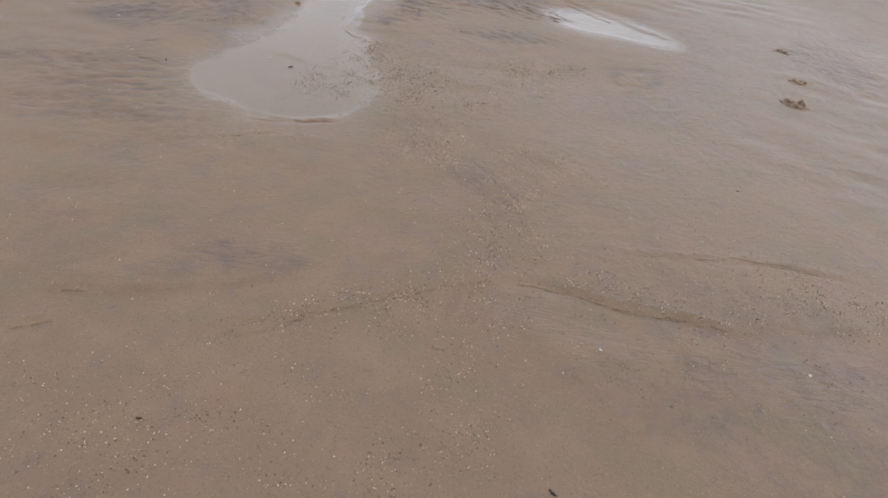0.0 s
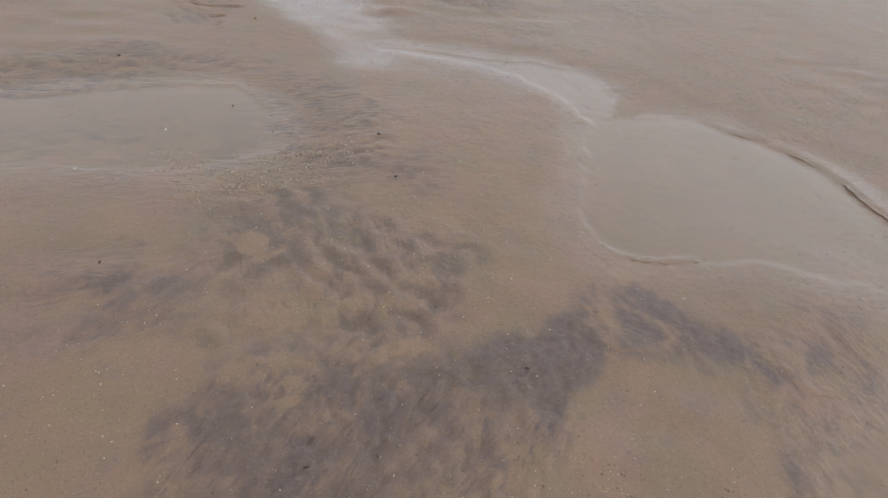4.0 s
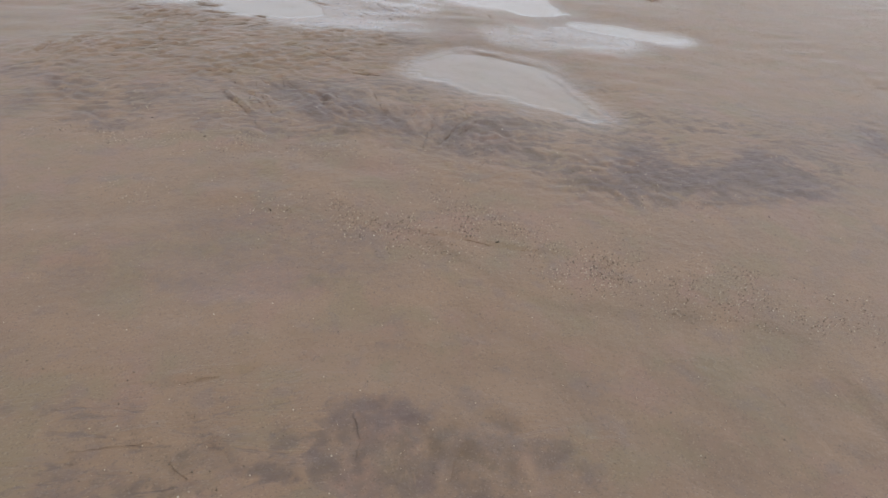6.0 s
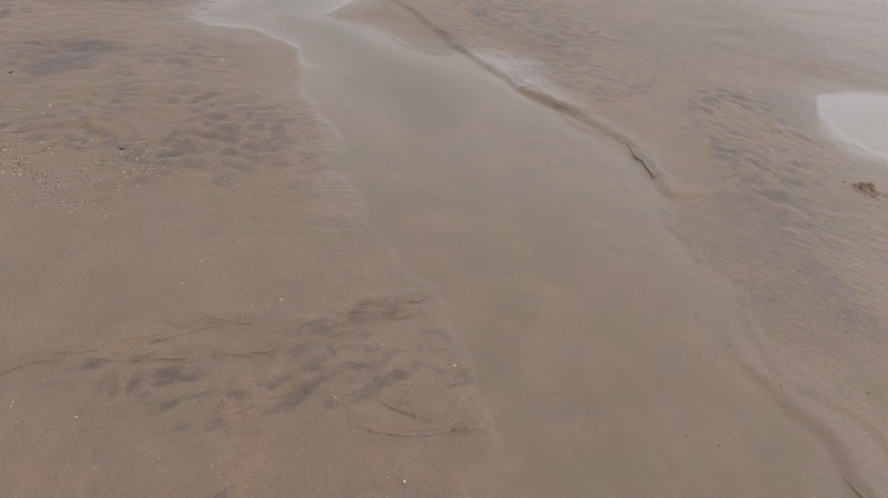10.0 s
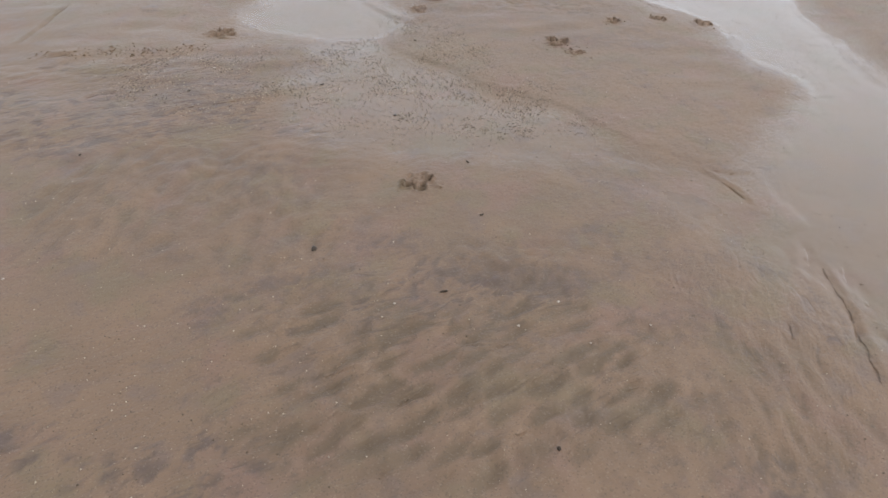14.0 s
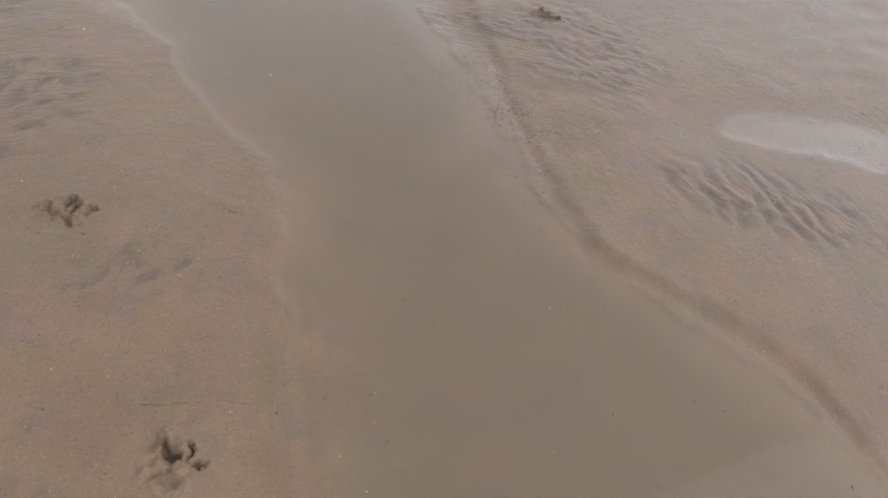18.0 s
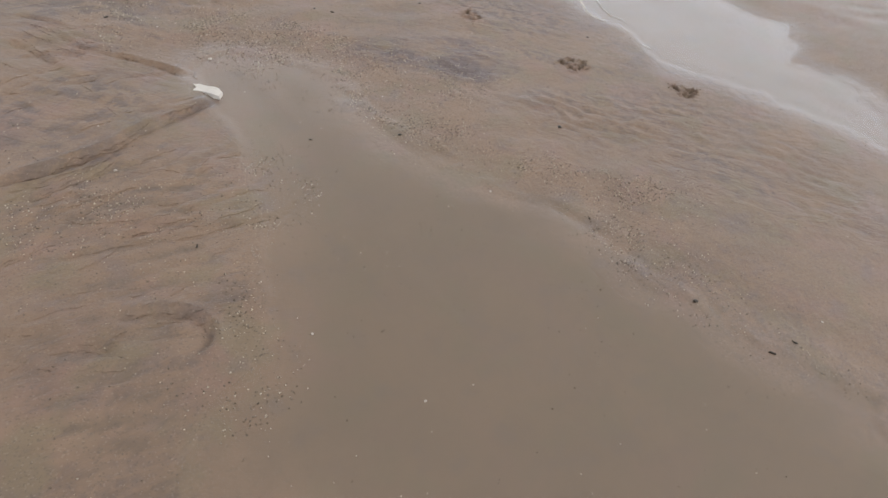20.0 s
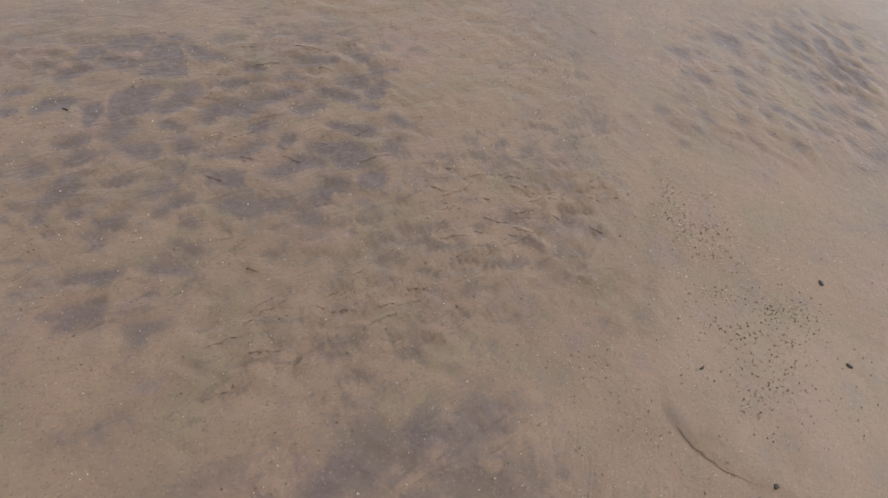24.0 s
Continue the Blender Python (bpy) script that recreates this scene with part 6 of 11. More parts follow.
grit(.8, [(-2.57, 24.26), (-2.35, 24.17), (-2.39, 23.98), (-2.56, 24.03), (-2.65, 24.03)])
grit(1.0, [(-2.37, 23.82), (-2.05, 23.74), (-1.86, 23.45), (-1.75, 23.25), (-1.99, 23.16), (-2.45, 23.51), (-2.35, 23.67)])
grit(1, [(-0.85, 27.26), (-0.74, 27.08), (-0.73, 26.95), (-0.81, 27.04)])
grit(2.4, [(-1.60, 28.75), (-1.52, 28.87), (-1.37, 28.98), (-1.21, 28.93), (-0.94, 28.91), (-1.16, 28.81), (-1.33, 28.65), (-1.33, 28.57), (-1.40, 28.65), (-1.48, 28.76)])
grit(1.8, [(-1.33, 28.51), (-1.20, 28.44), (-1.07, 28.22), (-0.91, 27.97), (-0.76, 27.75), (-0.53, 27.62), (-0.51, 27.53), (-0.83, 27.34), (-0.91, 27.40), (-0.82, 27.55), (-0.89, 27.74), (-1.09, 27.96), (-1.19, 28.22)])
grit(2.6, [(-1.77, 27.87), (-1.65, 27.90), (-1.54, 27.89), (-1.48, 27.98), (-1.48, 27.95), (-1.54, 27.87), (-1.64, 27.88), (-1.73, 27.85)])
grit(1.2, [(-2.15, 28.26), (-1.93, 28.18), (-1.63, 28.07), (-1.54, 27.89), (-1.77, 27.85), (-1.95, 27.87), (-2.17, 27.98)])
grit(2.8, [(-1.48, 29.04), (-1.25, 28.96), (-1.02, 28.85), (-1.03, 28.76), (-1.19, 28.64), (-1.30, 28.56), (-1.36, 28.62), (-1.45, 28.75), (-1.58, 28.81)])
grit(1.4, [(-1.83, 29.21), (-1.39, 29.12), (-0.99, 28.82), (-0.61, 28.26), (-0.82, 28.13), (-1.41, 28.46), (-1.56, 28.75), (-1.81, 28.90)])
grit(1.3, [(-0.37, 30.68), (-0.08, 30.56), (0.24, 30.13), (-0.35, 29.96), (-0.88, 30.69), (-0.67, 30.71), (-0.51, 30.66)])
grit(1.4, [(0.47, 31.41), (0.85, 31.42), (0.84, 31.25), (0.78, 31.12), (0.51, 31.23), (0.41, 31.31)])
grit(.8, [(-0.11, 31.44), (0.20, 31.10), (0.25, 30.65), (-0.10, 30.73), (-0.32, 31.24)])
grit(1.5, [(0.91, 31.42), (0.92, 31.29), (0.73, 31.08), (0.56, 31.04), (0.36, 31.28), (0.46, 31.37), (0.56, 31.44)])
grit(1, [(-1.44, 6.12), (-0.80, 6.13), (-0.63, 5.84), (-1.12, 5.75)])
grit(1.2, [(-2.77, 13.91), (-2.35, 13.87), (-2.24, 13.62), (-2.57, 13.55)])
grit(1, [(-1.30, 25.35), (-1.08, 24.97), (-1.02, 24.56), (-1.27, 24.68), (-1.34, 25.10)])
grit(1.6, [(-2.47, 11.98), (-2.40, 11.96), (-2.31, 11.76), (-2.10, 11.64), (-1.72, 11.56), (-1.67, 11.41), (-2.42, 11.60)])
grit(2.2, [(-1.58, 28.19), (-1.51, 28.16), (-1.56, 28.01), (-1.61, 28.01)])
grit(2.0, [(-2.08, 28.12), (-1.89, 28.13), (-1.84, 28.03), (-1.98, 27.91), (-2.10, 27.95)])
grit(2.6, [(-1.90, 27.46), (-1.81, 27.48), (-1.76, 27.52), (-1.77, 27.49), (-1.81, 27.46), (-1.88, 27.43)])
grit(2.6, [(-1.81, 27.88), (-1.72, 27.90), (-1.58, 27.89), (-1.51, 27.94), (-1.51, 27.90), (-1.59, 27.86), (-1.72, 27.88)])
grit(2.2, [(-1.76, 27.67), (-1.71, 27.72), (-1.71, 27.68), (-1.75, 27.63)])
grit(1.4, [(-1.82, 8.80), (-1.13, 8.66), (-0.70, 8.39), (-0.17, 7.96), (-0.28, 7.85), (-0.94, 8.21), (-1.63, 8.51)])
grit(2.2, [(-2.16, 20.15), (-1.98, 20.04), (-1.93, 19.86), (-1.99, 19.73), (-2.24, 19.79), (-2.33, 19.93)])
grit(2.0, [(-1.95, 20.66), (-1.85, 20.54), (-1.89, 20.22), (-1.87, 19.98), (-1.85, 19.81), (-1.77, 19.66), (-1.76, 19.56), (-1.81, 19.53), (-1.87, 19.69), (-1.93, 19.93), (-1.99, 20.15), (-1.97, 20.48)])
grit(1.5, [(-2.88, 20.38), (-2.42, 20.30), (-2.16, 20.15), (-2.46, 19.77), (-3.04, 20.12)])
grit(1.2, [(-2.56, 22.98), (-2.48, 22.92), (-2.50, 22.86), (-2.59, 22.90)])
grit(1.4, [(-3.43, 16.87), (-3.22, 16.81), (-2.95, 16.61), (-2.98, 16.46), (-3.22, 16.42), (-3.39, 16.48)])
# standing water
grit(1.8, [(0.01, 0.65), (0.05, 0.87), (0.09, 1.03), (0.13, 1.21), (0.21, 1.27), (0.19, 1.05), (0.17, 0.89), (0.18, 0.75), (0.18, 0.66)])
grit(1.2, [(0.21, 1.32), (0.40, 1.35), (0.61, 1.25), (0.80, 1.18), (0.78, 1.14), (0.52, 1.17), (0.39, 1.22), (0.21, 1.21)])
grit(.9, [(-0.44, 0.97), (-0.26, 1.05), (-0.14, 1.10), (0.00, 1.16), (0.14, 1.24), (0.14, 1.19), (-0.02, 1.12), (-0.14, 1.07), (-0.35, 0.95)])
grit(.8, [(0.10, 1.78), (0.28, 1.94), (0.29, 1.40), (0.15, 1.26), (0.08, 1.36)])
grit(.7, [(-0.73, 0.83), (-0.62, 0.86), (-0.41, 0.80), (-0.32, 0.61), (-0.60, 0.58)])
grit(.4, [(0.34, 1.07), (0.63, 1.08), (1.19, 1.21), (1.02, 0.88), (0.35, 0.94)])
grit(.5, [(0.54, 1.46), (0.91, 1.50), (1.32, 1.45), (1.20, 1.23), (0.81, 1.21)])
dark(.5, .10, 15, [(-0.90, 1.13), (-0.77, 1.16), (-0.62, 1.22), (-0.52, 1.11), (-0.74, 1.05), (-0.85, 1.03)])
dark(.4, .10, 13, [(-1.04, 1.37), (-0.91, 1.40), (-0.84, 1.34), (-0.91, 1.29), (-0.99, 1.28)])
dark(.35, .09, 19, [(-0.78, 0.92), (-0.80, 0.96), (-0.70, 0.97), (-0.68, 0.96)])
grit(1.9, [(-0.14, 2.00), (-0.05, 2.03), (0.07, 1.93), (0.13, 1.85), (0.08, 1.80), (-0.04, 1.81), (-0.10, 1.90)])
grit(.7, [(-0.13, 2.68), (0.32, 2.81), (0.41, 2.60), (0.19, 2.37), (-0.07, 2.56)])
grit(1.0, [(-0.67, 1.79), (-0.59, 1.83), (-0.47, 1.88), (-0.38, 1.88), (-0.39, 1.85), (-0.53, 1.79), (-0.65, 1.76)])
grit(1.2, [(0.25, 1.87), (0.33, 1.90), (0.39, 1.87), (0.36, 1.83), (0.24, 1.82)])
grit(.6, [(0.02, 2.26), (0.15, 2.20), (0.11, 1.95), (0.00, 1.99)])
grit(.5, [(-0.63, 2.16), (-0.34, 2.33), (-0.31, 2.07), (-0.57, 2.04)])
hollows(.62, .10, 15, [(-1.39, 2.27), (-1.22, 2.28), (-0.96, 2.26), (-0.78, 2.20), (-0.87, 2.08), (-0.86, 1.93), (-0.89, 1.80), (-0.98, 1.74), (-1.11, 1.73)], slim=0.36, brown=0.2)
dark(.5, .09, -16, [(-0.26, 3.32), (-0.10, 3.41), (-0.01, 3.27), (-0.12, 3.20), (-0.26, 3.17)])
dark(.4, .09, -31, [(0.81, 2.83), (1.03, 2.89), (0.90, 2.66), (0.79, 2.69)])
dark(.55, .12, 47, [(-1.31, 5.04), (-1.14, 5.13), (-0.65, 5.13), (-0.45, 5.04), (-0.48, 4.89), (-0.76, 4.76), (-0.97, 4.70), (-1.15, 4.59), (-1.26, 4.66)])
dark(.5, .10, 33, [(-1.50, 5.34), (-1.34, 5.56), (-1.16, 5.59), (-1.18, 5.29), (-1.42, 5.23)])
dark(.5, .10, -32, [(-0.37, 5.28), (-0.24, 5.26), (-0.06, 5.11), (-0.14, 5.06), (-0.33, 5.08)])
dark(.6, .06, 10, [(-0.60, 4.14), (-0.52, 4.13), (-0.46, 4.04), (-0.46, 3.92), (-0.50, 3.88), (-0.53, 3.97), (-0.63, 4.00)])
dark(.35, .09, -35, [(-1.28, 4.23), (-1.22, 4.21), (-1.16, 4.10), (-1.22, 4.11)])
hollows(.7, .085, -53, [(0.08, 4.02), (0.21, 4.00), (0.22, 3.87), (0.30, 3.81), (0.14, 3.64), (0.00, 3.68), (-0.01, 3.84)])
dark(.75, .09, -22, [(-2.31, 10.73), (-2.24, 10.73), (-2.23, 10.66), (-2.27, 10.62), (-2.31, 10.66)])
dark(.6, .09, -12, [(-2.44, 10.90), (-2.37, 10.89), (-2.36, 10.84), (-2.42, 10.83)])
dark(.45, .1, -11, [(-0.91, 10.81), (-0.67, 10.71), (-0.75, 10.57), (-0.94, 10.63)])
grit(.9, [(-2.83, 18.08), (-2.57, 17.96), (-2.46, 17.82), (-2.50, 17.80), (-2.87, 17.92)])
grit(.6, [(-3.59, 18.53), (-3.29, 18.38), (-2.99, 18.22), (-3.01, 18.11), (-3.58, 18.41)])
grit(1.1, [(-2.06, 17.16), (-1.97, 17.11), (-2.01, 16.97), (-1.94, 16.87), (-2.02, 16.80), (-2.08, 16.98)])
grit(.5, [(-2.89, 17.93), (-2.34, 17.71), (-2.43, 17.27), (-2.63, 17.42)])
dark(.8, .10, 17, [(-3.52, 17.61), (-3.41, 17.60), (-3.32, 17.65), (-3.29, 17.61), (-3.43, 17.53), (-3.51, 17.51)])
dark(.55, .10, -21, [(-3.41, 17.25), (-3.31, 17.20), (-3.33, 17.13), (-3.39, 17.18)])
dark(.55, .09, -42, [(-3.12, 17.19), (-3.06, 17.15), (-3.00, 17.08), (-3.07, 17.11)])
dark(.5, .09, -8, [(-2.37, 18.01), (-2.21, 17.98), (-2.07, 17.93), (-2.25, 17.89), (-2.39, 17.91)])
dark(.5, .08, -65, [(-2.19, 17.68), (-2.13, 17.66), (-2.14, 17.51), (-2.19, 17.56)])
dark(.7, .10, -4, [(-2.42, 18.54), (-2.28, 18.53), (-2.33, 18.44), (-2.41, 18.44), (-2.46, 18.46)])
grit(.3, [(-3.15, 20.57), (-2.62, 20.45), (-2.10, 20.31), (-1.71, 19.80), (-1.73, 19.57), (-1.93, 19.46), (-3.18, 20.22)])
grit(1.4, [(-2.02, 20.34), (-1.88, 20.09), (-1.82, 19.87), (-1.80, 19.70), (-1.87, 19.69), (-1.90, 19.88), (-2.02, 20.10)])
grit(1.2, [(-2.15, 20.18), (-2.08, 20.10), (-2.13, 19.90), (-2.29, 19.95)])
grit(.7, [(-1.93, 20.58), (-1.80, 20.45), (-1.59, 20.05), (-1.81, 20.03), (-1.98, 20.32)])
dark(.5, .09, -78, [(-2.56, 23.37), (-2.51, 23.34), (-2.53, 23.22), (-2.58, 23.25)])
dark(.45, .09, -13, [(-2.61, 23.05), (-2.56, 23.04), (-2.58, 23.01), (-2.61, 23.02)])
dark(.55, .08, 26, [(-2.38, 22.87), (-2.31, 22.84), (-2.38, 22.77), (-2.42, 22.79)])
dark(.4, .08, 4, [(-2.30, 22.79), (-2.21, 22.74), (-2.27, 22.75), (-2.31, 22.73), (-2.33, 22.75)])
hollows(.5, .09, -57, [(-0.94, 22.76), (-0.53, 22.64), (-1.29, 22.35), (-1.32, 22.46), (-1.18, 22.64)])
grit(.8, [(-2.57, 23.13), (-2.27, 22.88), (-2.23, 22.77), (-2.38, 22.74), (-2.85, 23.09), (-2.81, 23.22)])
grit(1.3, [(-1.68, 27.92), (-1.55, 27.91), (-1.49, 27.97), (-1.50, 27.92), (-1.58, 27.86), (-1.69, 27.86)])
grit(1.5, [(-1.71, 27.74), (-1.70, 27.72), (-1.73, 27.65), (-1.79, 27.59), (-1.79, 27.61), (-1.75, 27.68)])
grit(1.5, [(-1.77, 27.52), (-1.77, 27.48), (-1.85, 27.44), (-1.90, 27.44), (-1.85, 27.47)])
grit(.8, [(-2.15, 28.10), (-1.93, 28.08), (-1.80, 28.08), (-1.90, 27.92), (-2.17, 27.88)])
grit(.8, [(-1.28, 28.42), (-1.16, 28.35), (-1.08, 28.05), (-1.18, 28.08), (-1.27, 28.28)])
grit(.8, [(-0.94, 27.85), (-0.69, 27.64), (-0.60, 27.40), (-0.70, 27.13), (-0.63, 26.96), (-0.74, 26.95), (-0.81, 27.30), (-0.91, 27.62)])
dark(.5, .1, -11, [(-1.98, 27.66), (-1.84, 27.59), (-1.87, 27.52), (-1.93, 27.52), (-2.00, 27.62)])
dark(.45, .09, -5, [(-0.91, 28.61), (-0.56, 28.47), (-0.72, 28.34), (-0.91, 28.43)])
grit(2.2, [(-1.18, 28.83), (-1.05, 28.84), (-1.12, 28.73), (-1.23, 28.70), (-1.32, 28.57), (-1.39, 28.61), (-1.30, 28.73)])
grit(1.6, [(-1.54, 28.91), (-1.22, 28.92), (-0.95, 28.90), (-1.01, 28.79), (-1.21, 28.65), (-1.32, 28.57), (-1.48, 28.71), (-1.63, 28.80)])
grit(1.2, [(-1.26, 28.57), (-1.12, 28.49), (-0.88, 28.29), (-0.75, 28.17), (-0.81, 28.14), (-1.23, 28.37)])
grit(.7, [(-1.85, 29.15), (-1.49, 29.02), (-1.63, 28.79), (-1.81, 28.90)])
hollows(.5, .08, -81, [(-1.91, 29.64), (-1.46, 29.64), (-1.30, 29.50), (-1.26, 29.14), (-1.38, 29.02), (-1.74, 29.17), (-1.98, 29.33)])
dark(.6, .10, -36, [(-1.07, 28.70), (-0.94, 28.72), (-0.72, 28.69), (-0.76, 28.63), (-0.88, 28.57), (-0.66, 28.38), (-0.71, 28.33), (-0.90, 28.41), (-1.09, 28.52), (-1.14, 28.62)])
dark(.5, .09, -41, [(-0.79, 28.61), (-0.67, 28.59), (-0.55, 28.46), (-0.52, 28.39), (-0.58, 28.39), (-0.77, 28.51)])
dark(.8, .10, -32, [(-1.86, 28.74), (-1.77, 28.69), (-1.72, 28.63), (-1.86, 28.71)])
hollows(.82, .075, -17, [(-1.44, 31.15), (-1.08, 30.94), (-0.85, 30.71), (-0.92, 30.59), (-0.75, 30.50), (-0.69, 30.35), (-0.82, 30.24), (-1.00, 30.27), (-1.12, 30.21), (-1.35, 30.37), (-1.43, 30.53), (-1.60, 30.65)])
hollows(.5, .075, -39, [(-0.74, 30.51), (-0.33, 30.41), (-0.37, 30.26), (-0.64, 30.05), (-0.86, 30.16), (-0.81, 30.26)])
hollows(.4, .08, -29, [(-1.64, 30.51), (-1.40, 30.35), (-0.96, 30.05), (-0.79, 29.88), (-0.99, 29.73), (-1.21, 29.73), (-1.45, 29.88), (-1.75, 30.17)])
hollows(.35, .08, -29, [(-0.83, 29.53), (-0.62, 29.39), (-0.64, 29.31), (-0.77, 29.38), (-0.87, 29.50)])
hollows(.5, .07, -4, [(-1.39, 31.30), (-0.59, 30.93), (-0.77, 30.82), (-1.10, 30.98), (-1.43, 31.18)])
hollows(.85, .075, 89, [(-0.55, 31.83), (-0.34, 31.58), (-0.03, 31.36), (0.17, 31.07), (0.22, 30.75), (-0.02, 30.63), (-0.31, 30.64), (-0.49, 30.69), (-0.67, 30.78), (-0.78, 30.94), (-1.06, 31.18)])
hollows(.75, .08, -19, [(-0.38, 32.05), (-0.10, 31.82), (0.24, 31.49), (0.08, 31.34), (-0.19, 31.31), (-0.42, 31.32), (-0.69, 31.66)])
hollows(.8, .09, -75, [(-0.96, 31.30), (-0.78, 30.98), (-0.73, 30.84), (-0.81, 30.83), (-1.05, 31.19)])
hollows(.6, .08, -38, [(-0.45, 30.53), (-0.41, 30.49), (-0.36, 30.34), (-0.42, 30.34), (-0.55, 30.45)])
hollows(.55, .08, 64, [(1.19, 30.62), (1.57, 30.23), (0.80, 30.15), (0.99, 30.32)])
hollows(1.0, .08, -52, [(0.92, 32.97), (1.14, 32.53), (1.33, 32.14), (1.14, 32.03), (0.84, 31.98), (0.66, 32.05), (0.45, 32.22), (0.35, 32.37), (0.25, 32.51)])
dark(.85, .10, -42, [(0.13, 32.04), (0.20, 31.96), (0.31, 31.87), (0.38, 31.69), (0.26, 31.69), (0.17, 31.75), (0.10, 32.00)])
hollows(.9, .08, 66, [(1.77, 31.39), (2.21, 30.60), (1.26, 30.81), (1.23, 30.95), (1.21, 31.21), (1.21, 31.42)])
grit(1.2, [(0.99, 31.43), (1.03, 31.34), (0.88, 31.20), (0.74, 31.07), (0.66, 31.14), (0.75, 31.30), (0.78, 31.39)])
grit(.8, [(0.58, 31.45), (0.56, 31.28), (0.39, 31.35), (0.44, 31.41)])
grit(.6, [(0.42, 31.70), (0.61, 31.45), (0.39, 31.37), (0.32, 31.23), (0.20, 31.65)])
dark(.45, .12, 61, [(-1.62, 2.89), (-1.49, 3.13), (-1.13, 3.29), (-0.96, 3.03), (-0.96, 2.74), (-1.16, 2.58), (-1.40, 2.61)])
dark(.8, .10, -72, [(-1.58, 9.56), (-1.48, 9.53), (-1.40, 9.40), (-1.46, 9.26), (-1.54, 9.26), (-1.59, 9.40)])
dark(.8, .09, -87, [(-1.35, 9.49), (-1.27, 9.49), (-1.27, 9.29), (-1.32, 9.22), (-1.36, 9.33)])
dark(.7, .08, -48, [(-1.32, 9.24), (-1.21, 9.20), (-1.16, 9.12), (-1.23, 9.09), (-1.31, 9.14)])
dark(.8, .10, 89, [(-0.91, 9.21), (-0.76, 9.25), (-0.75, 9.11), (-0.92, 8.96), (-1.02, 9.06)])
dark(.75, .08, -46, [(-2.29, 9.42), (-2.22, 9.40), (-2.15, 9.28), (-2.21, 9.30)])
dark(.75, .08, -38, [(-1.74, 9.21), (-1.68, 9.19), (-1.64, 9.12), (-1.71, 9.14)])
dark(.7, .08, -44, [(-2.48, 9.73), (-2.36, 9.69), (-2.25, 9.48), (-2.33, 9.50), (-2.44, 9.60)])
dark(.7, .08, -43, [(-2.20, 9.27), (-2.13, 9.24), (-2.09, 9.15), (-2.13, 9.16)])
grit(.8, [(-2.13, 9.53), (-2.04, 9.48), (-2.02, 9.30), (-2.09, 9.34)])
grit(.6, [(-2.43, 9.27), (-1.97, 9.19), (-1.58, 9.07), (-1.15, 8.99), (-1.18, 8.95), (-2.42, 9.22)])
hollows(.8, .11, -27, [(-0.24, 3.38), (-0.14, 3.38), (0.02, 3.31), (0.04, 3.20), (-0.12, 3.15), (-0.25, 3.11), (-0.28, 3.20)], slim=0.45)
hollows(.6, .08, -31, [(0.02, 3.16), (0.20, 3.17), (0.37, 3.19), (0.59, 3.12), (0.47, 2.99), (0.30, 2.99), (0.03, 2.99)], slim=0.5)
hollows(.5, .08, 9, [(0.01, 3.96), (0.26, 3.97), (0.59, 3.89), (0.41, 3.71), (0.11, 3.65), (-0.04, 3.77)], slim=0.5)
hollows(.75, .10, 61, [(-1.35, 3.26), (-1.15, 3.25), (-1.03, 3.10), (-0.91, 3.03), (-0.96, 2.90), (-1.02, 2.85), (-1.24, 2.83)], slim=0.45)
hollows(.6, .10, -82, [(-1.38, 3.61), (-1.05, 3.63), (-1.00, 3.42), (-1.17, 3.39), (-1.33, 3.41)], slim=0.5)
grit(1.3, [(-0.17, 2.76), (0.13, 2.83), (0.35, 2.83), (0.20, 2.64), (-0.28, 2.70)])
dark(.4, .10, 63, [(-0.59, 3.06), (-0.51, 3.04), (-0.51, 2.87), (-0.59, 2.83)])
dark(.4, .10, -29, [(-0.92, 3.27), (-0.71, 3.24), (-0.68, 3.10), (-0.81, 3.13)])
dark(.65, .10, -36, [(-1.59, 9.59), (-1.36, 9.61), (-1.23, 9.31), (-1.15, 9.06), (-1.27, 9.07), (-1.48, 9.27)])
dark(.65, .10, 24, [(-1.08, 9.01), (-0.86, 9.18), (-0.65, 9.14), (-0.80, 8.96), (-1.00, 8.93)])
dark(.65, .10, -2, [(-0.71, 8.84), (-0.48, 8.91), (-0.05, 8.97), (0.25, 9.00), (0.03, 8.73), (0.22, 8.59), (0.16, 8.52), (-0.22, 8.60), (-0.43, 8.60), (-0.77, 8.62)])
dark(.55, .08, -31, [(-2.29, 9.48), (-2.18, 9.42), (-2.05, 9.36), (-2.06, 9.17), (-2.14, 9.22)])
hollows(.6, .12, -4, [(-2.06, 7.97), (-1.87, 7.94), (-1.78, 7.84), (-1.81, 7.75), (-1.95, 7.88), (-2.03, 7.90)], brown=0.5, slim=0.5)
hollows(.7, .12, 66, [(-1.53, 7.88), (-1.46, 7.90), (-1.27, 7.82), (-1.26, 7.71), (-1.16, 7.70), (-1.22, 7.66), (-1.53, 7.70)], brown=0.5, slim=0.4)
grit(.8, [(-1.66, 8.72), (-1.53, 8.72), (-1.31, 8.61), (-1.29, 8.56), (-1.54, 8.59)])
grit(.7, [(-1.28, 8.49), (-1.10, 8.41), (-0.66, 8.28), (-0.70, 8.24), (-1.12, 8.33), (-1.28, 8.45)])
grit(.6, [(-2.17, 8.84), (-1.79, 8.87), (-1.75, 8.76), (-2.11, 8.71)])
wet(.6, [(-2.03, 8.30), (-1.92, 8.54), (-1.75, 8.55), (-1.55, 8.44), (-1.51, 8.24), (-1.77, 8.20), (-1.98, 8.23)])
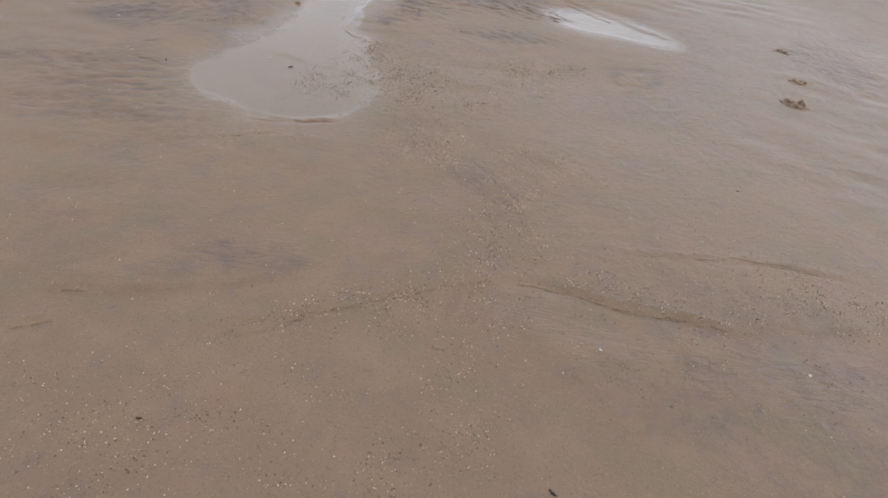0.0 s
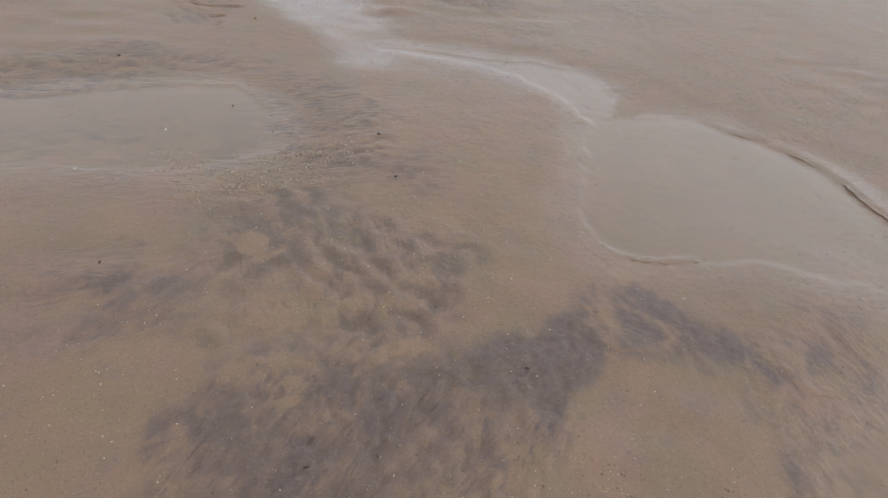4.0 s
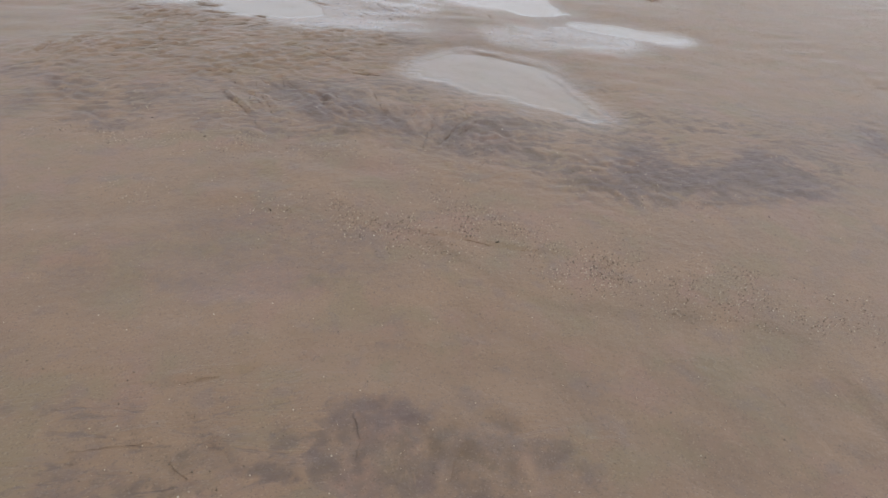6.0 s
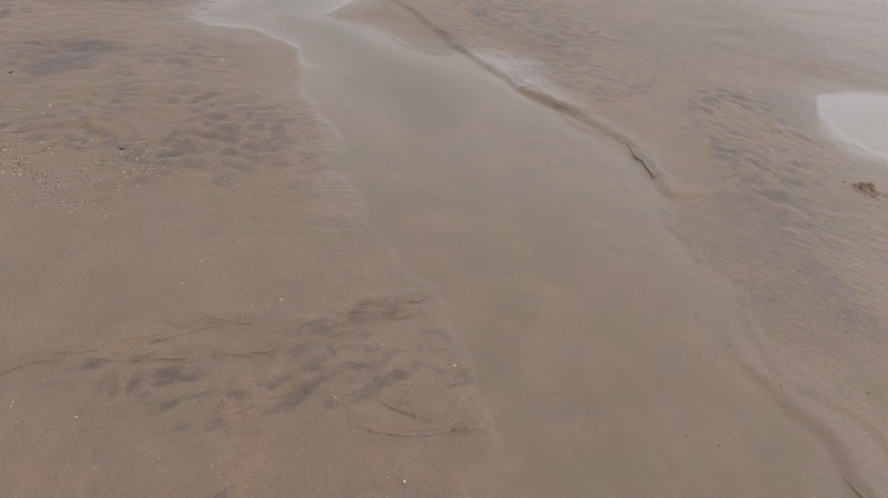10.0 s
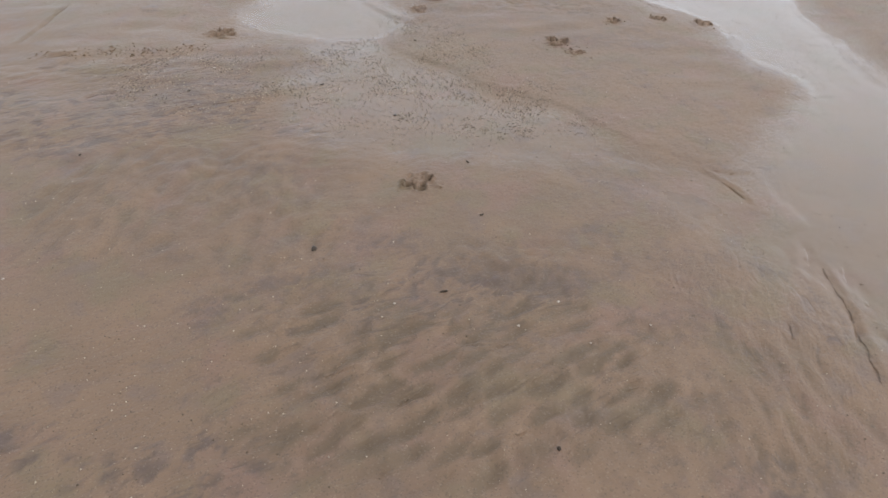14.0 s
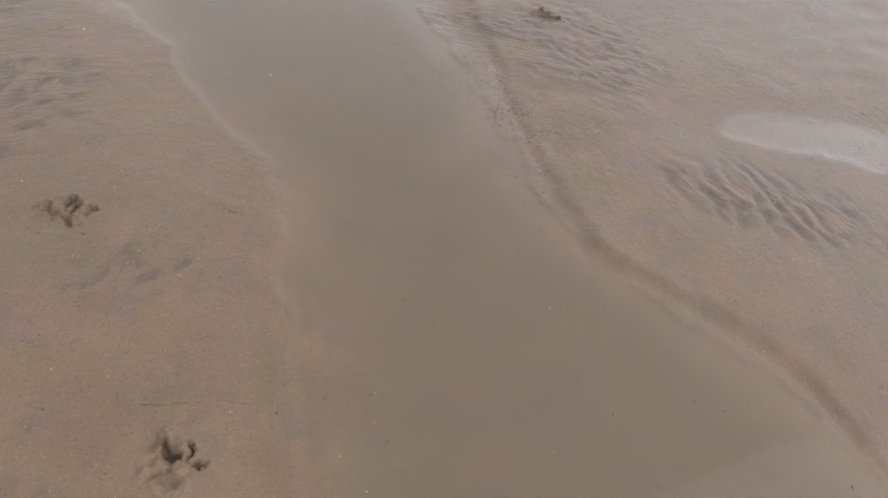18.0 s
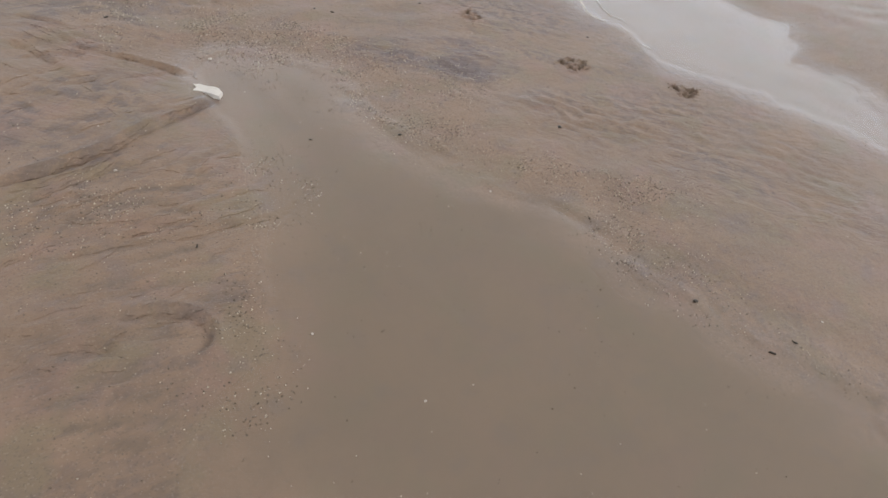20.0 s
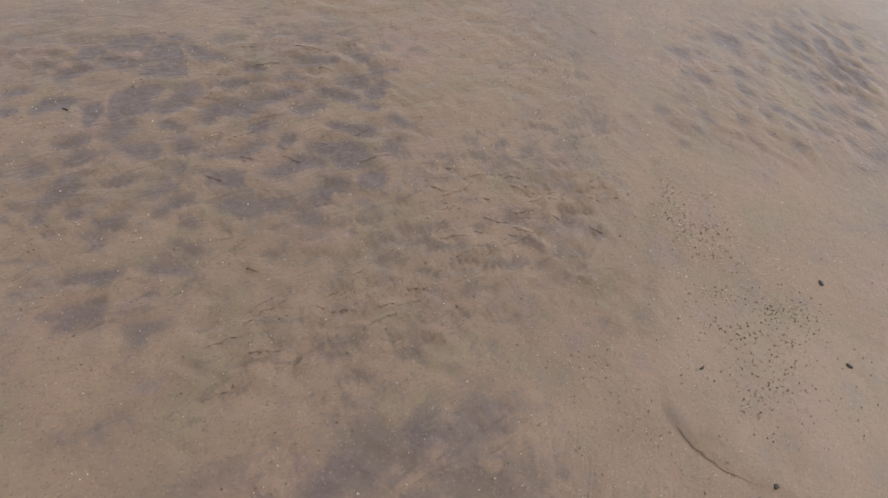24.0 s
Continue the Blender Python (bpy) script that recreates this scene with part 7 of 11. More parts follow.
hollows(.55, .10, 2, [(-2.61, 10.14), (-2.30, 10.51), (-1.59, 10.53), (-0.90, 10.05), (-1.02, 9.75), (-1.65, 9.71), (-2.19, 9.79), (-2.55, 9.82)], brown=0.6, slim=0.4)
hollows(.6, .11, 19, [(-2.58, 11.09), (-2.23, 10.94), (-1.99, 10.68), (-1.63, 10.60), (-1.58, 10.47), (-1.67, 10.27), (-2.46, 10.47)], brown=0.6, slim=0.4)
hollows(.45, .09, -6, [(-2.38, 11.59), (-2.08, 11.74), (-1.54, 11.72), (-1.74, 11.28), (-1.86, 10.79), (-2.00, 10.82), (-2.10, 11.19)], brown=0.7, slim=0.32)
hollows(.45, .10, 76, [(-1.57, 10.48), (-1.07, 10.42), (-0.89, 10.31), (-1.10, 10.13), (-1.66, 10.27)], brown=0.6, slim=0.4)
hollows(.45, .09, -8, [(-1.96, 11.97), (-1.73, 11.93), (-1.62, 11.79), (-1.67, 11.52), (-2.00, 11.57), (-2.00, 11.83)], brown=0.7, slim=0.35)
hollows(.5, .10, -73, [(-1.58, 11.81), (-1.38, 11.85), (-1.26, 11.69), (-1.17, 11.51), (-1.23, 11.45), (-1.08, 11.32), (-1.06, 11.27), (-1.57, 11.40), (-1.64, 11.54)], brown=0.5, slim=0.4)
hollows(.55, .09, 19, [(-2.43, 12.47), (-2.17, 12.60), (-1.93, 12.41), (-1.94, 12.09), (-2.05, 12.03), (-2.15, 12.17)], brown=0.4, slim=0.4)
dark(.7, .10, -7, [(-2.38, 12.35), (-2.29, 12.34), (-2.21, 12.30), (-2.26, 12.25), (-2.35, 12.28)])
dark(.6, .09, -59, [(-2.06, 12.19), (-2.01, 12.16), (-1.98, 12.07), (-2.03, 12.09)])
dark(.6, .09, -21, [(-2.06, 11.73), (-1.99, 11.72), (-1.97, 11.68), (-2.02, 11.67)])
grit(.7, [(-2.47, 11.98), (-2.36, 11.99), (-2.24, 11.74), (-2.27, 11.57), (-2.42, 11.60)])
grit(.7, [(-1.93, 11.73), (-1.68, 11.69), (-1.67, 11.52), (-1.93, 11.54)])
hollows(.6, .10, -58, [(-2.89, 21.92), (-2.67, 21.77), (-2.48, 21.79), (-2.41, 21.59), (-2.46, 21.50), (-2.61, 21.57), (-2.73, 21.52), (-2.89, 21.64), (-2.93, 21.74)], brown=0.3)
hollows(.5, .08, -63, [(-1.75, 21.22), (-1.55, 21.12), (-1.39, 20.89), (-1.61, 20.80), (-1.75, 20.93), (-1.87, 21.04)], brown=0.2, slim=0.5)
hollows(.4, .08, -57, [(-1.76, 21.64), (-1.47, 21.49), (-1.37, 21.14), (-1.62, 21.13), (-1.82, 21.43)], brown=0.3, slim=0.5)
hollows(.4, .09, 33, [(-2.77, 22.45), (-2.54, 22.36), (-2.57, 22.11), (-2.72, 22.01), (-2.86, 22.08)], brown=0.3)
grit(1.0, [(-2.58, 21.54), (-2.51, 21.50), (-2.44, 21.39), (-2.46, 21.35), (-2.52, 21.44)])
grit(1.1, [(-2.08, 21.18), (-2.05, 21.11), (-1.99, 20.96), (-1.99, 20.90), (-2.06, 20.97), (-2.09, 21.10)])
grit(.7, [(-2.41, 21.78), (-2.26, 21.75), (-2.19, 21.72), (-2.29, 21.70), (-2.42, 21.67)])
hollows(.6, .12, -12, [(-2.15, 28.19), (-1.91, 28.17), (-1.63, 28.30), (-1.68, 27.92), (-1.75, 27.74), (-1.86, 27.55), (-1.92, 27.43), (-1.97, 27.28), (-2.21, 27.40)], brown=0.5, slim=0.3)
hollows(.75, .10, 7, [(-3.03, 19.12), (-2.85, 19.14), (-2.70, 19.02), (-2.46, 18.97), (-2.36, 18.80), (-2.17, 18.59), (-2.36, 18.41), (-2.52, 18.49), (-2.73, 18.51), (-3.15, 18.72), (-3.10, 18.92)], brown=0.65, slim=0.38)
hollows(.45, .10, 60, [(-3.42, 19.95), (-3.04, 19.88), (-2.62, 19.49), (-2.73, 19.15), (-3.15, 19.26), (-3.41, 19.47)], brown=0.6, slim=0.45)
hollows(.45, .09, -37, [(-2.63, 19.19), (-2.12, 19.05), (-2.20, 18.89), (-2.54, 19.01)], brown=0.6, slim=0.4)
hollows(.5, .10, 61, [(-2.18, 18.60), (-1.92, 18.59), (-1.99, 18.31), (-2.14, 18.21), (-2.41, 18.35)], brown=0.6, slim=0.35)
hollows(.85, .12, 80, [(-3.45, 16.42), (-3.29, 16.36), (-3.05, 16.15), (-2.80, 16.00), (-2.68, 15.85), (-2.71, 15.70), (-2.85, 15.70), (-3.34, 15.77)], brown=0.15, slim=0.5)
hollows(.5, .10, 36, [(-2.59, 15.69), (-2.42, 15.64), (-2.08, 15.61), (-1.87, 15.46), (-1.96, 15.37), (-2.63, 15.56)], brown=0.3, slim=0.5)
hollows(.45, .09, 76, [(-3.60, 17.35), (-3.31, 17.50), (-3.18, 16.99), (-3.22, 16.64), (-3.44, 16.69)], brown=0.2, slim=0.5)
dark(.45, .10, -66, [(-1.66, 16.48), (-1.46, 16.40), (-1.49, 16.14), (-1.51, 15.95), (-1.45, 15.90), (-1.48, 15.86), (-1.54, 16.08), (-1.63, 16.29)])
hollows(.45, .08, -25, [(-1.72, 16.67), (-1.43, 16.52), (-1.22, 16.13), (-1.54, 15.80), (-1.59, 16.07), (-1.69, 16.42)], brown=0.4, slim=0.4)
grit(1.2, [(-2.80, 16.00), (-2.74, 15.98), (-2.77, 15.93), (-2.81, 15.96)])
hollows(.5, .10, 5, [(-3.56, 18.12), (-3.30, 18.06), (-3.01, 17.89), (-3.16, 17.69), (-3.31, 17.65), (-3.52, 17.63)], brown=0.3, slim=0.4)
hollows(.5, .10, -40, [(-3.51, 17.49), (-3.31, 17.48), (-3.12, 17.36), (-3.14, 17.21), (-3.32, 17.13), (-3.49, 17.19)], brown=0.3, slim=0.5)
hollows(.4, .08, -11, [(-3.12, 18.99), (-2.55, 18.94), (-2.15, 18.66), (-2.31, 18.36), (-2.97, 18.37)], brown=0.4, slim=0.35)
hollows(.4, .08, -42, [(-0.67, 28.24), (-0.28, 28.04), (-0.02, 27.80), (-0.29, 27.61), (-0.54, 27.80), (-0.76, 27.97)], brown=0.3, slim=0.45)
hollows(.35, .08, -50, [(0.00, 27.87), (0.27, 27.66), (0.28, 27.41), (-0.14, 27.16), (-0.28, 27.37)], brown=0.4, slim=0.4)
hollows(.4, .08, 0, [(-2.92, 21.79), (-2.33, 21.65), (-2.33, 21.23), (-2.66, 21.17), (-2.94, 21.40)], brown=0.4, slim=0.45)
hollows(.4, .08, -22, [(-1.80, 21.55), (-1.27, 21.12), (-1.05, 20.71), (-0.97, 20.31), (-1.22, 20.33), (-1.53, 20.65), (-1.87, 21.03)], brown=0.3, slim=0.4)
dark(.5, .10, -55, [(-1.92, 28.93), (-1.87, 28.89), (-1.83, 28.81), (-1.85, 28.80), (-1.91, 28.89)])
# the same edge again: a bar that strengthens its painted shadow
dark(.95, .06, 14, [(-2.14, 28.23), (-2.02, 28.25), (-1.87, 28.30), (-1.84, 28.29), (-2.02, 28.21), (-2.15, 28.18)])
# dark bar along a small cut
dark(.9, .05, 6, [(-2.05, 13.10), (-1.82, 13.12), (-1.83, 13.08), (-2.05, 13.05)])
hollows(.85, .085, -52, [(0.42, 32.63), (0.53, 32.23), (0.37, 32.15), (0.18, 32.28), (0.07, 32.39)], brown=0.15)
hollows(.6, .09, -38, [(0.49, 32.35), (0.68, 31.84), (0.46, 31.73), (0.27, 32.04), (0.14, 32.20)], brown=0.6, slim=0.38)
hollows(.6, .08, -61, [(1.29, 32.57), (1.74, 31.71), (1.21, 31.58), (0.93, 31.95), (1.34, 32.11)], brown=0.5, slim=0.4)
dark(.9, .09, -10, [(0.25, 31.90), (0.31, 31.84), (0.30, 31.80), (0.21, 31.83), (0.17, 31.87)])
dark(.9, .09, -43, [(0.12, 32.03), (0.17, 31.98), (0.15, 31.90), (0.12, 31.93), (0.09, 32.01)])
hollows(.5, .09, -63, [(-1.54, 22.49), (-1.13, 22.41), (-1.49, 22.28), (-1.55, 22.36)], brown=0.3)
hollows(.5, .10, -22, [(-2.64, 23.79), (-2.49, 23.63), (-2.54, 23.45), (-2.68, 23.46), (-2.72, 23.52)], brown=0.2)
hollows(.45, .10, -36, [(-2.77, 23.35), (-2.51, 23.27), (-2.46, 23.10), (-2.24, 22.83), (-2.37, 22.73), (-2.85, 23.09)], brown=0.4)
pool(.010, [(-0.90, 2.32), (-0.74, 2.58), (-0.60, 2.89), (-0.64, 3.26), (-0.41, 3.37), (-0.42, 3.01), (-0.27, 2.63), (-0.20, 2.35), (-0.20, 2.15), (-0.27, 2.03), (-0.43, 1.96), (-0.58, 1.96), (-0.65, 2.02), (-0.79, 2.05)])
pool(.012, [(0.63, 3.57), (0.82, 3.72), (0.99, 3.61), (1.11, 3.46), (0.88, 3.38), (0.68, 3.44)])
pool(.012, [(-0.57, 4.21), (-0.44, 4.26), (-0.22, 4.53), (-0.06, 4.74), (0.33, 4.87), (0.89, 4.87), (1.00, 4.70), (1.13, 4.55), (1.01, 4.30), (0.76, 4.27), (0.51, 4.37), (0.27, 4.42), (-0.03, 4.19), (-0.17, 4.01), (-0.29, 3.76), (-0.62, 3.80), (-0.62, 4.04)])
pool(.006, [(-0.62, 3.85), (-0.46, 3.97), (-0.29, 3.85), (-0.33, 3.55), (-0.39, 3.22), (-0.43, 2.94), (-0.50, 2.90), (-0.55, 2.94), (-0.50, 3.21), (-0.63, 3.42), (-0.61, 3.68)])
pool(.010, [(-2.20, 4.07), (-1.96, 4.35), (-1.72, 4.28), (-1.41, 4.14), (-1.25, 4.09), (-1.10, 4.04), (-1.03, 3.90), (-1.07, 3.81), (-1.14, 3.65), (-1.23, 3.64), (-1.47, 3.71), (-1.60, 3.82), (-2.08, 3.81)])
pool(.012, [(0.69, 3.63), (0.84, 3.67), (0.99, 3.62), (1.07, 3.53), (1.16, 3.44), (1.23, 3.32), (1.04, 3.29), (0.87, 3.38), (0.75, 3.46), (0.66, 3.49)])
pool(.008, [(-1.82, 4.26), (-1.51, 4.24), (-1.38, 4.24), (-1.26, 4.18), (-1.17, 4.09), (-1.05, 3.98), (-1.14, 3.86), (-1.19, 3.74), (-1.25, 3.69), (-1.39, 3.72), (-1.64, 3.73)])
pool(.014, [(-0.21, 5.61), (-0.01, 5.91), (0.02, 6.18), (0.58, 6.23), (0.68, 5.98), (0.81, 5.84), (0.80, 5.52), (0.78, 5.32), (0.86, 5.08), (0.98, 4.91), (1.02, 4.72), (1.09, 4.55), (0.89, 4.26), (0.59, 4.29), (0.48, 4.39), (0.31, 4.50), (0.28, 4.60), (0.40, 4.76), (0.50, 5.05), (0.46, 5.19), (0.19, 5.37), (-0.03, 5.38), (-0.21, 5.45)])
pool(.006, [(-2.20, 6.40), (-1.80, 6.47), (-1.53, 6.54), (-1.23, 6.57), (-1.03, 6.52), (-0.98, 6.29), (-0.94, 6.11), (-1.06, 6.00), (-1.37, 5.97), (-1.71, 6.04), (-2.07, 5.99)])
pool(.012, [(-1.03, 9.72), (-0.92, 9.88), (-0.74, 9.99), (-0.59, 9.92), (-0.45, 9.71), (-0.37, 9.43), (-0.37, 9.13), (-0.51, 9.25), (-0.65, 9.38), (-0.81, 9.58)])
pool(.014, [(1.21, 9.31), (1.44, 9.35), (1.50, 9.19), (1.59, 9.03), (1.55, 8.72), (1.59, 8.52), (1.35, 8.55), (1.22, 8.73), (1.15, 8.93)])
pool(.012, [(0.34, 8.05), (0.49, 8.07), (0.59, 7.98), (0.68, 7.83), (0.72, 7.69), (0.50, 7.67), (0.41, 7.82), (0.34, 7.94)])
pool(.013, [(-3.00, 11.97), (-2.73, 12.05), (-2.48, 11.53), (-2.34, 11.39), (-2.16, 11.26), (-2.03, 11.08), (-1.93, 10.91), (-2.16, 10.91), (-2.43, 11.02), (-2.82, 11.14), (-3.27, 11.19), (-3.47, 11.77)])
pool(.012, [(-1.91, 10.96), (-1.81, 11.14), (-1.66, 11.20), (-1.53, 11.14), (-1.42, 10.97), (-1.35, 10.76), (-1.37, 10.63), (-1.47, 10.61), (-1.66, 10.62), (-1.79, 10.67), (-1.88, 10.80)])
pool(.016, [(-1.54, 12.17), (-0.73, 12.09), (-0.34, 11.93), (-0.10, 11.71), (0.01, 11.46), (0.09, 11.14), (0.12, 10.86), (0.14, 10.67), (-0.12, 10.60), (-0.35, 10.81), (-0.59, 11.00), (-0.83, 11.25), (-1.04, 11.47), (-1.24, 11.59), (-1.43, 11.75)])
pool(.012, [(0.05, 10.56), (0.23, 10.49), (0.43, 10.38), (0.59, 10.24), (0.50, 10.15), (0.18, 10.27), (0.02, 10.40)])
pool(.008, [(-0.84, 9.98), (-0.69, 9.99), (-0.58, 9.90), (-0.45, 9.78), (-0.39, 9.64), (-0.39, 9.50), (-0.53, 9.40), (-0.64, 9.40), (-0.79, 9.49), (-0.89, 9.60), (-0.96, 9.72), (-0.98, 9.83)])
pool(.009, [(-3.12, 12.06), (-2.70, 12.03), (-2.58, 11.83), (-2.49, 11.67), (-2.42, 11.52), (-2.24, 11.37), (-2.09, 11.25), (-2.06, 11.12), (-2.08, 11.02), (-2.21, 10.99), (-2.34, 11.03), (-2.43, 11.10), (-2.85, 11.23)])
pool(.014, [(-1.76, 13.20), (-1.15, 13.21), (-1.12, 12.89), (-1.10, 12.60), (-1.19, 12.33), (-1.11, 12.14), (-1.02, 12.03), (-0.86, 11.98), (-0.63, 11.91), (-0.47, 11.82), (-0.29, 11.71), (-0.17, 11.55), (-0.11, 11.40), (0.08, 11.29), (-0.19, 10.95), (-0.62, 11.03), (-0.73, 11.18), (-0.85, 11.29), (-0.95, 11.39), (-1.15, 11.52), (-1.21, 11.67), (-1.31, 11.82), (-1.54, 11.84), (-1.65, 11.85), (-1.72, 11.96), (-1.81, 12.29), (-1.87, 12.51), (-1.80, 12.75)])
pool(.016, [(0.15, 12.72), (0.37, 12.84), (0.52, 12.76), (0.58, 12.55), (0.56, 12.35), (0.32, 12.36), (0.17, 12.46), (0.10, 12.57)])
pool(.014, [(-1.89, 14.19), (-1.82, 14.31), (-1.05, 14.39), (-1.14, 14.06), (-1.02, 13.82), (-0.94, 13.62), (-0.98, 13.34), (-0.99, 13.19), (-1.01, 13.02), (-1.04, 12.90), (-1.13, 12.80), (-1.05, 12.68), (-1.03, 12.52), (-1.08, 12.36), (-1.06, 12.22), (-1.08, 12.07), (-1.05, 11.98), (-0.87, 11.91), (-1.03, 11.76), (-1.73, 11.95), (-1.69, 12.11), (-1.73, 12.22), (-1.81, 12.40), (-1.87, 12.55), (-1.89, 12.70), (-1.71, 12.80), (-1.67, 12.94), (-1.76, 13.12), (-1.82, 13.31), (-1.84, 13.53), (-1.87, 13.88)])
pool(.02, [(0.07, 13.88), (0.25, 13.94), (0.44, 13.92), (0.62, 13.76), (0.71, 13.60), (0.85, 13.40), (0.92, 13.24), (0.54, 13.27), (0.27, 13.32), (0.08, 13.45), (-0.03, 13.58), (-0.02, 13.72)])
pool(.010, [(-3.27, 17.12), (-3.24, 17.24), (-2.06, 17.01), (-2.04, 16.76), (-1.97, 16.52), (-1.86, 16.33), (-1.88, 16.13), (-1.89, 15.94), (-1.82, 15.80), (-1.76, 15.68), (-1.68, 15.55), (-1.58, 15.49), (-1.55, 15.39), (-1.54, 15.25), (-1.51, 15.10), (-1.43, 14.98), (-1.79, 14.56), (-2.19, 14.61), (-2.11, 14.78), (-2.02, 14.97), (-2.07, 15.14), (-1.94, 15.24), (-1.99, 15.41), (-2.09, 15.56), (-2.23, 15.70), (-2.37, 15.88), (-2.58, 16.01), (-2.80, 16.11), (-2.93, 16.32), (-3.08, 16.66)], 1.0)
pool(.02, [(-0.65, 16.60), (-0.39, 16.69), (-0.23, 16.59), (-0.21, 16.32), (-0.18, 16.14), (-0.43, 15.90), (-0.65, 16.04), (-0.69, 16.20), (-0.72, 16.40)])
pool(.016, [(-1.75, 18.90), (-0.91, 18.74), (-0.99, 18.43), (-1.09, 18.18), (-1.18, 17.97), (-1.31, 17.92), (-1.42, 17.96), (-1.49, 18.11), (-1.60, 18.29), (-1.70, 18.47), (-1.77, 18.66)])
pool(.007, [(-2.93, 17.89), (-2.81, 17.90), (-2.68, 17.88), (-2.50, 17.81), (-2.41, 17.71), (-2.33, 17.55), (-2.24, 17.39), (-2.18, 17.20), (-2.12, 17.09), (-2.08, 16.98), (-2.06, 16.88), (-2.01, 16.81), (-2.17, 16.60), (-3.16, 16.98), (-3.15, 17.14), (-3.07, 17.32), (-3.11, 17.56), (-3.05, 17.74)])
pool(.016, [(-0.59, 20.51), (0.04, 20.31), (-0.17, 20.03), (-0.29, 19.69), (-0.51, 19.40), (-0.58, 19.27), (-0.62, 19.09), (-1.52, 18.52), (-1.66, 18.64), (-1.65, 18.76), (-1.60, 18.90), (-1.57, 19.04), (-1.24, 19.15), (-0.96, 19.28), (-0.81, 19.42), (-0.82, 19.69), (-0.66, 19.99), (-0.70, 20.24)])
pool(.006, [(-2.16, 21.27), (-2.09, 21.24), (-2.07, 21.13), (-2.03, 20.97), (-2.01, 20.81), (-1.99, 20.66), (-2.05, 20.55), (-2.18, 20.49), (-2.35, 20.53), (-2.47, 20.65), (-2.56, 20.81), (-2.54, 20.94), (-2.38, 21.02), (-2.31, 21.18)])
pool(.02, [(-0.78, 21.47), (-0.50, 21.54), (0.33, 21.21), (0.32, 20.96), (0.26, 20.69), (-0.63, 20.06), (-0.70, 20.21), (-0.72, 20.40), (-0.73, 20.64), (-0.70, 20.90), (-0.74, 21.14)])
pool(.010, [(-2.61, 23.36), (-2.51, 23.36), (-2.19, 23.59), (-1.89, 23.72), (-1.43, 23.47), (-1.55, 23.13), (-1.58, 22.86), (-1.63, 22.61), (-1.62, 22.38), (-1.63, 22.22), (-1.68, 22.12), (-1.80, 22.02), (-1.90, 21.95), (-2.00, 21.94), (-2.11, 21.93), (-2.18, 21.96), (-2.24, 22.04), (-2.30, 22.14), (-2.37, 22.28), (-2.38, 22.38), (-2.30, 22.69), (-2.45, 22.87), (-2.57, 23.03)], 1.0)
pool(.02, [(-0.49, 22.44), (-0.39, 22.43), (-0.22, 22.35), (-0.24, 22.19), (-0.21, 21.98), (-0.26, 21.78), (-0.28, 21.63), (-0.29, 21.49), (-0.90, 21.27), (-0.94, 21.36), (-0.93, 21.49), (-0.92, 21.58), (-0.92, 21.72), (-0.92, 21.88), (-0.86, 22.08), (-0.74, 22.25)])
pool(.02, [(0.58, 22.45), (0.78, 22.44), (0.83, 22.10), (0.80, 21.90), (0.57, 21.82), (0.54, 22.00), (0.45, 22.21)])
pool(.010, [(-1.99, 24.78), (-1.83, 25.00), (-1.18, 24.80), (-1.40, 24.38), (-1.39, 24.23), (-1.37, 24.11), (-1.37, 23.98), (-1.34, 23.88), (-1.36, 23.75), (-1.40, 23.62), (-1.42, 23.52), (-1.43, 23.40), (-1.46, 23.28), (-1.52, 23.18), (-1.55, 23.08), (-1.60, 22.96), (-1.70, 22.86), (-2.71, 23.65), (-2.62, 23.79), (-2.49, 23.77), (-2.60, 23.94), (-2.55, 24.02), (-2.40, 23.99), (-2.34, 24.16), (-2.19, 24.33), (-2.12, 24.54)], 1.0)
pool(.02, [(-0.67, 24.47), (-0.38, 24.44), (-0.18, 24.30), (0.07, 24.12), (0.23, 23.94), (0.40, 23.75), (0.54, 23.63), (0.28, 23.70), (0.01, 23.83), (-0.20, 23.97), (-0.32, 24.11), (-0.50, 24.30)])
pool(.010, [(-1.48, 28.55), (-1.41, 28.66), (-1.19, 28.54), (-1.19, 28.18), (-1.10, 28.00), (-1.05, 27.76), (-0.97, 27.62), (-0.89, 27.51), (-0.90, 27.36), (-0.89, 27.17), (-0.79, 27.04), (-0.73, 26.85), (-0.66, 26.74), (-0.63, 26.60), (-0.60, 26.45), (-0.57, 26.30), (-0.50, 26.20), (-0.48, 26.07), (-0.79, 25.84), (-0.85, 25.80), (-1.90, 26.34), (-1.88, 26.45), (-1.87, 26.54), (-1.91, 26.67), (-1.97, 26.87), (-1.98, 27.00), (-1.91, 27.15), (-1.85, 27.34), (-1.77, 27.54), (-1.71, 27.76), (-1.63, 28.11)], 1.0)
pool(.014, [(0.26, 28.08), (0.54, 28.16), (0.82, 27.93), (0.62, 27.64), (0.55, 27.36), (0.54, 27.10), (0.49, 27.22), (0.42, 27.46), (0.35, 27.66), (0.28, 27.87)])
pool(.011, [(-1.60, 28.67), (-1.54, 28.71), (-1.44, 28.69), (-1.39, 28.62), (-1.34, 28.52), (-1.30, 28.40), (-1.27, 28.32), (-1.20, 28.21), (-1.18, 28.05), (-1.11, 27.94), (-1.06, 27.87), (-0.99, 27.77), (-0.92, 27.69), (-0.90, 27.59), (-0.91, 27.48), (-0.99, 27.37), (-1.64, 27.63), (-1.53, 27.80), (-1.51, 27.93), (-1.54, 28.04), (-1.54, 28.17), (-1.53, 28.30), (-1.57, 28.42), (-1.61, 28.48), (-1.60, 28.58)], 1.0)
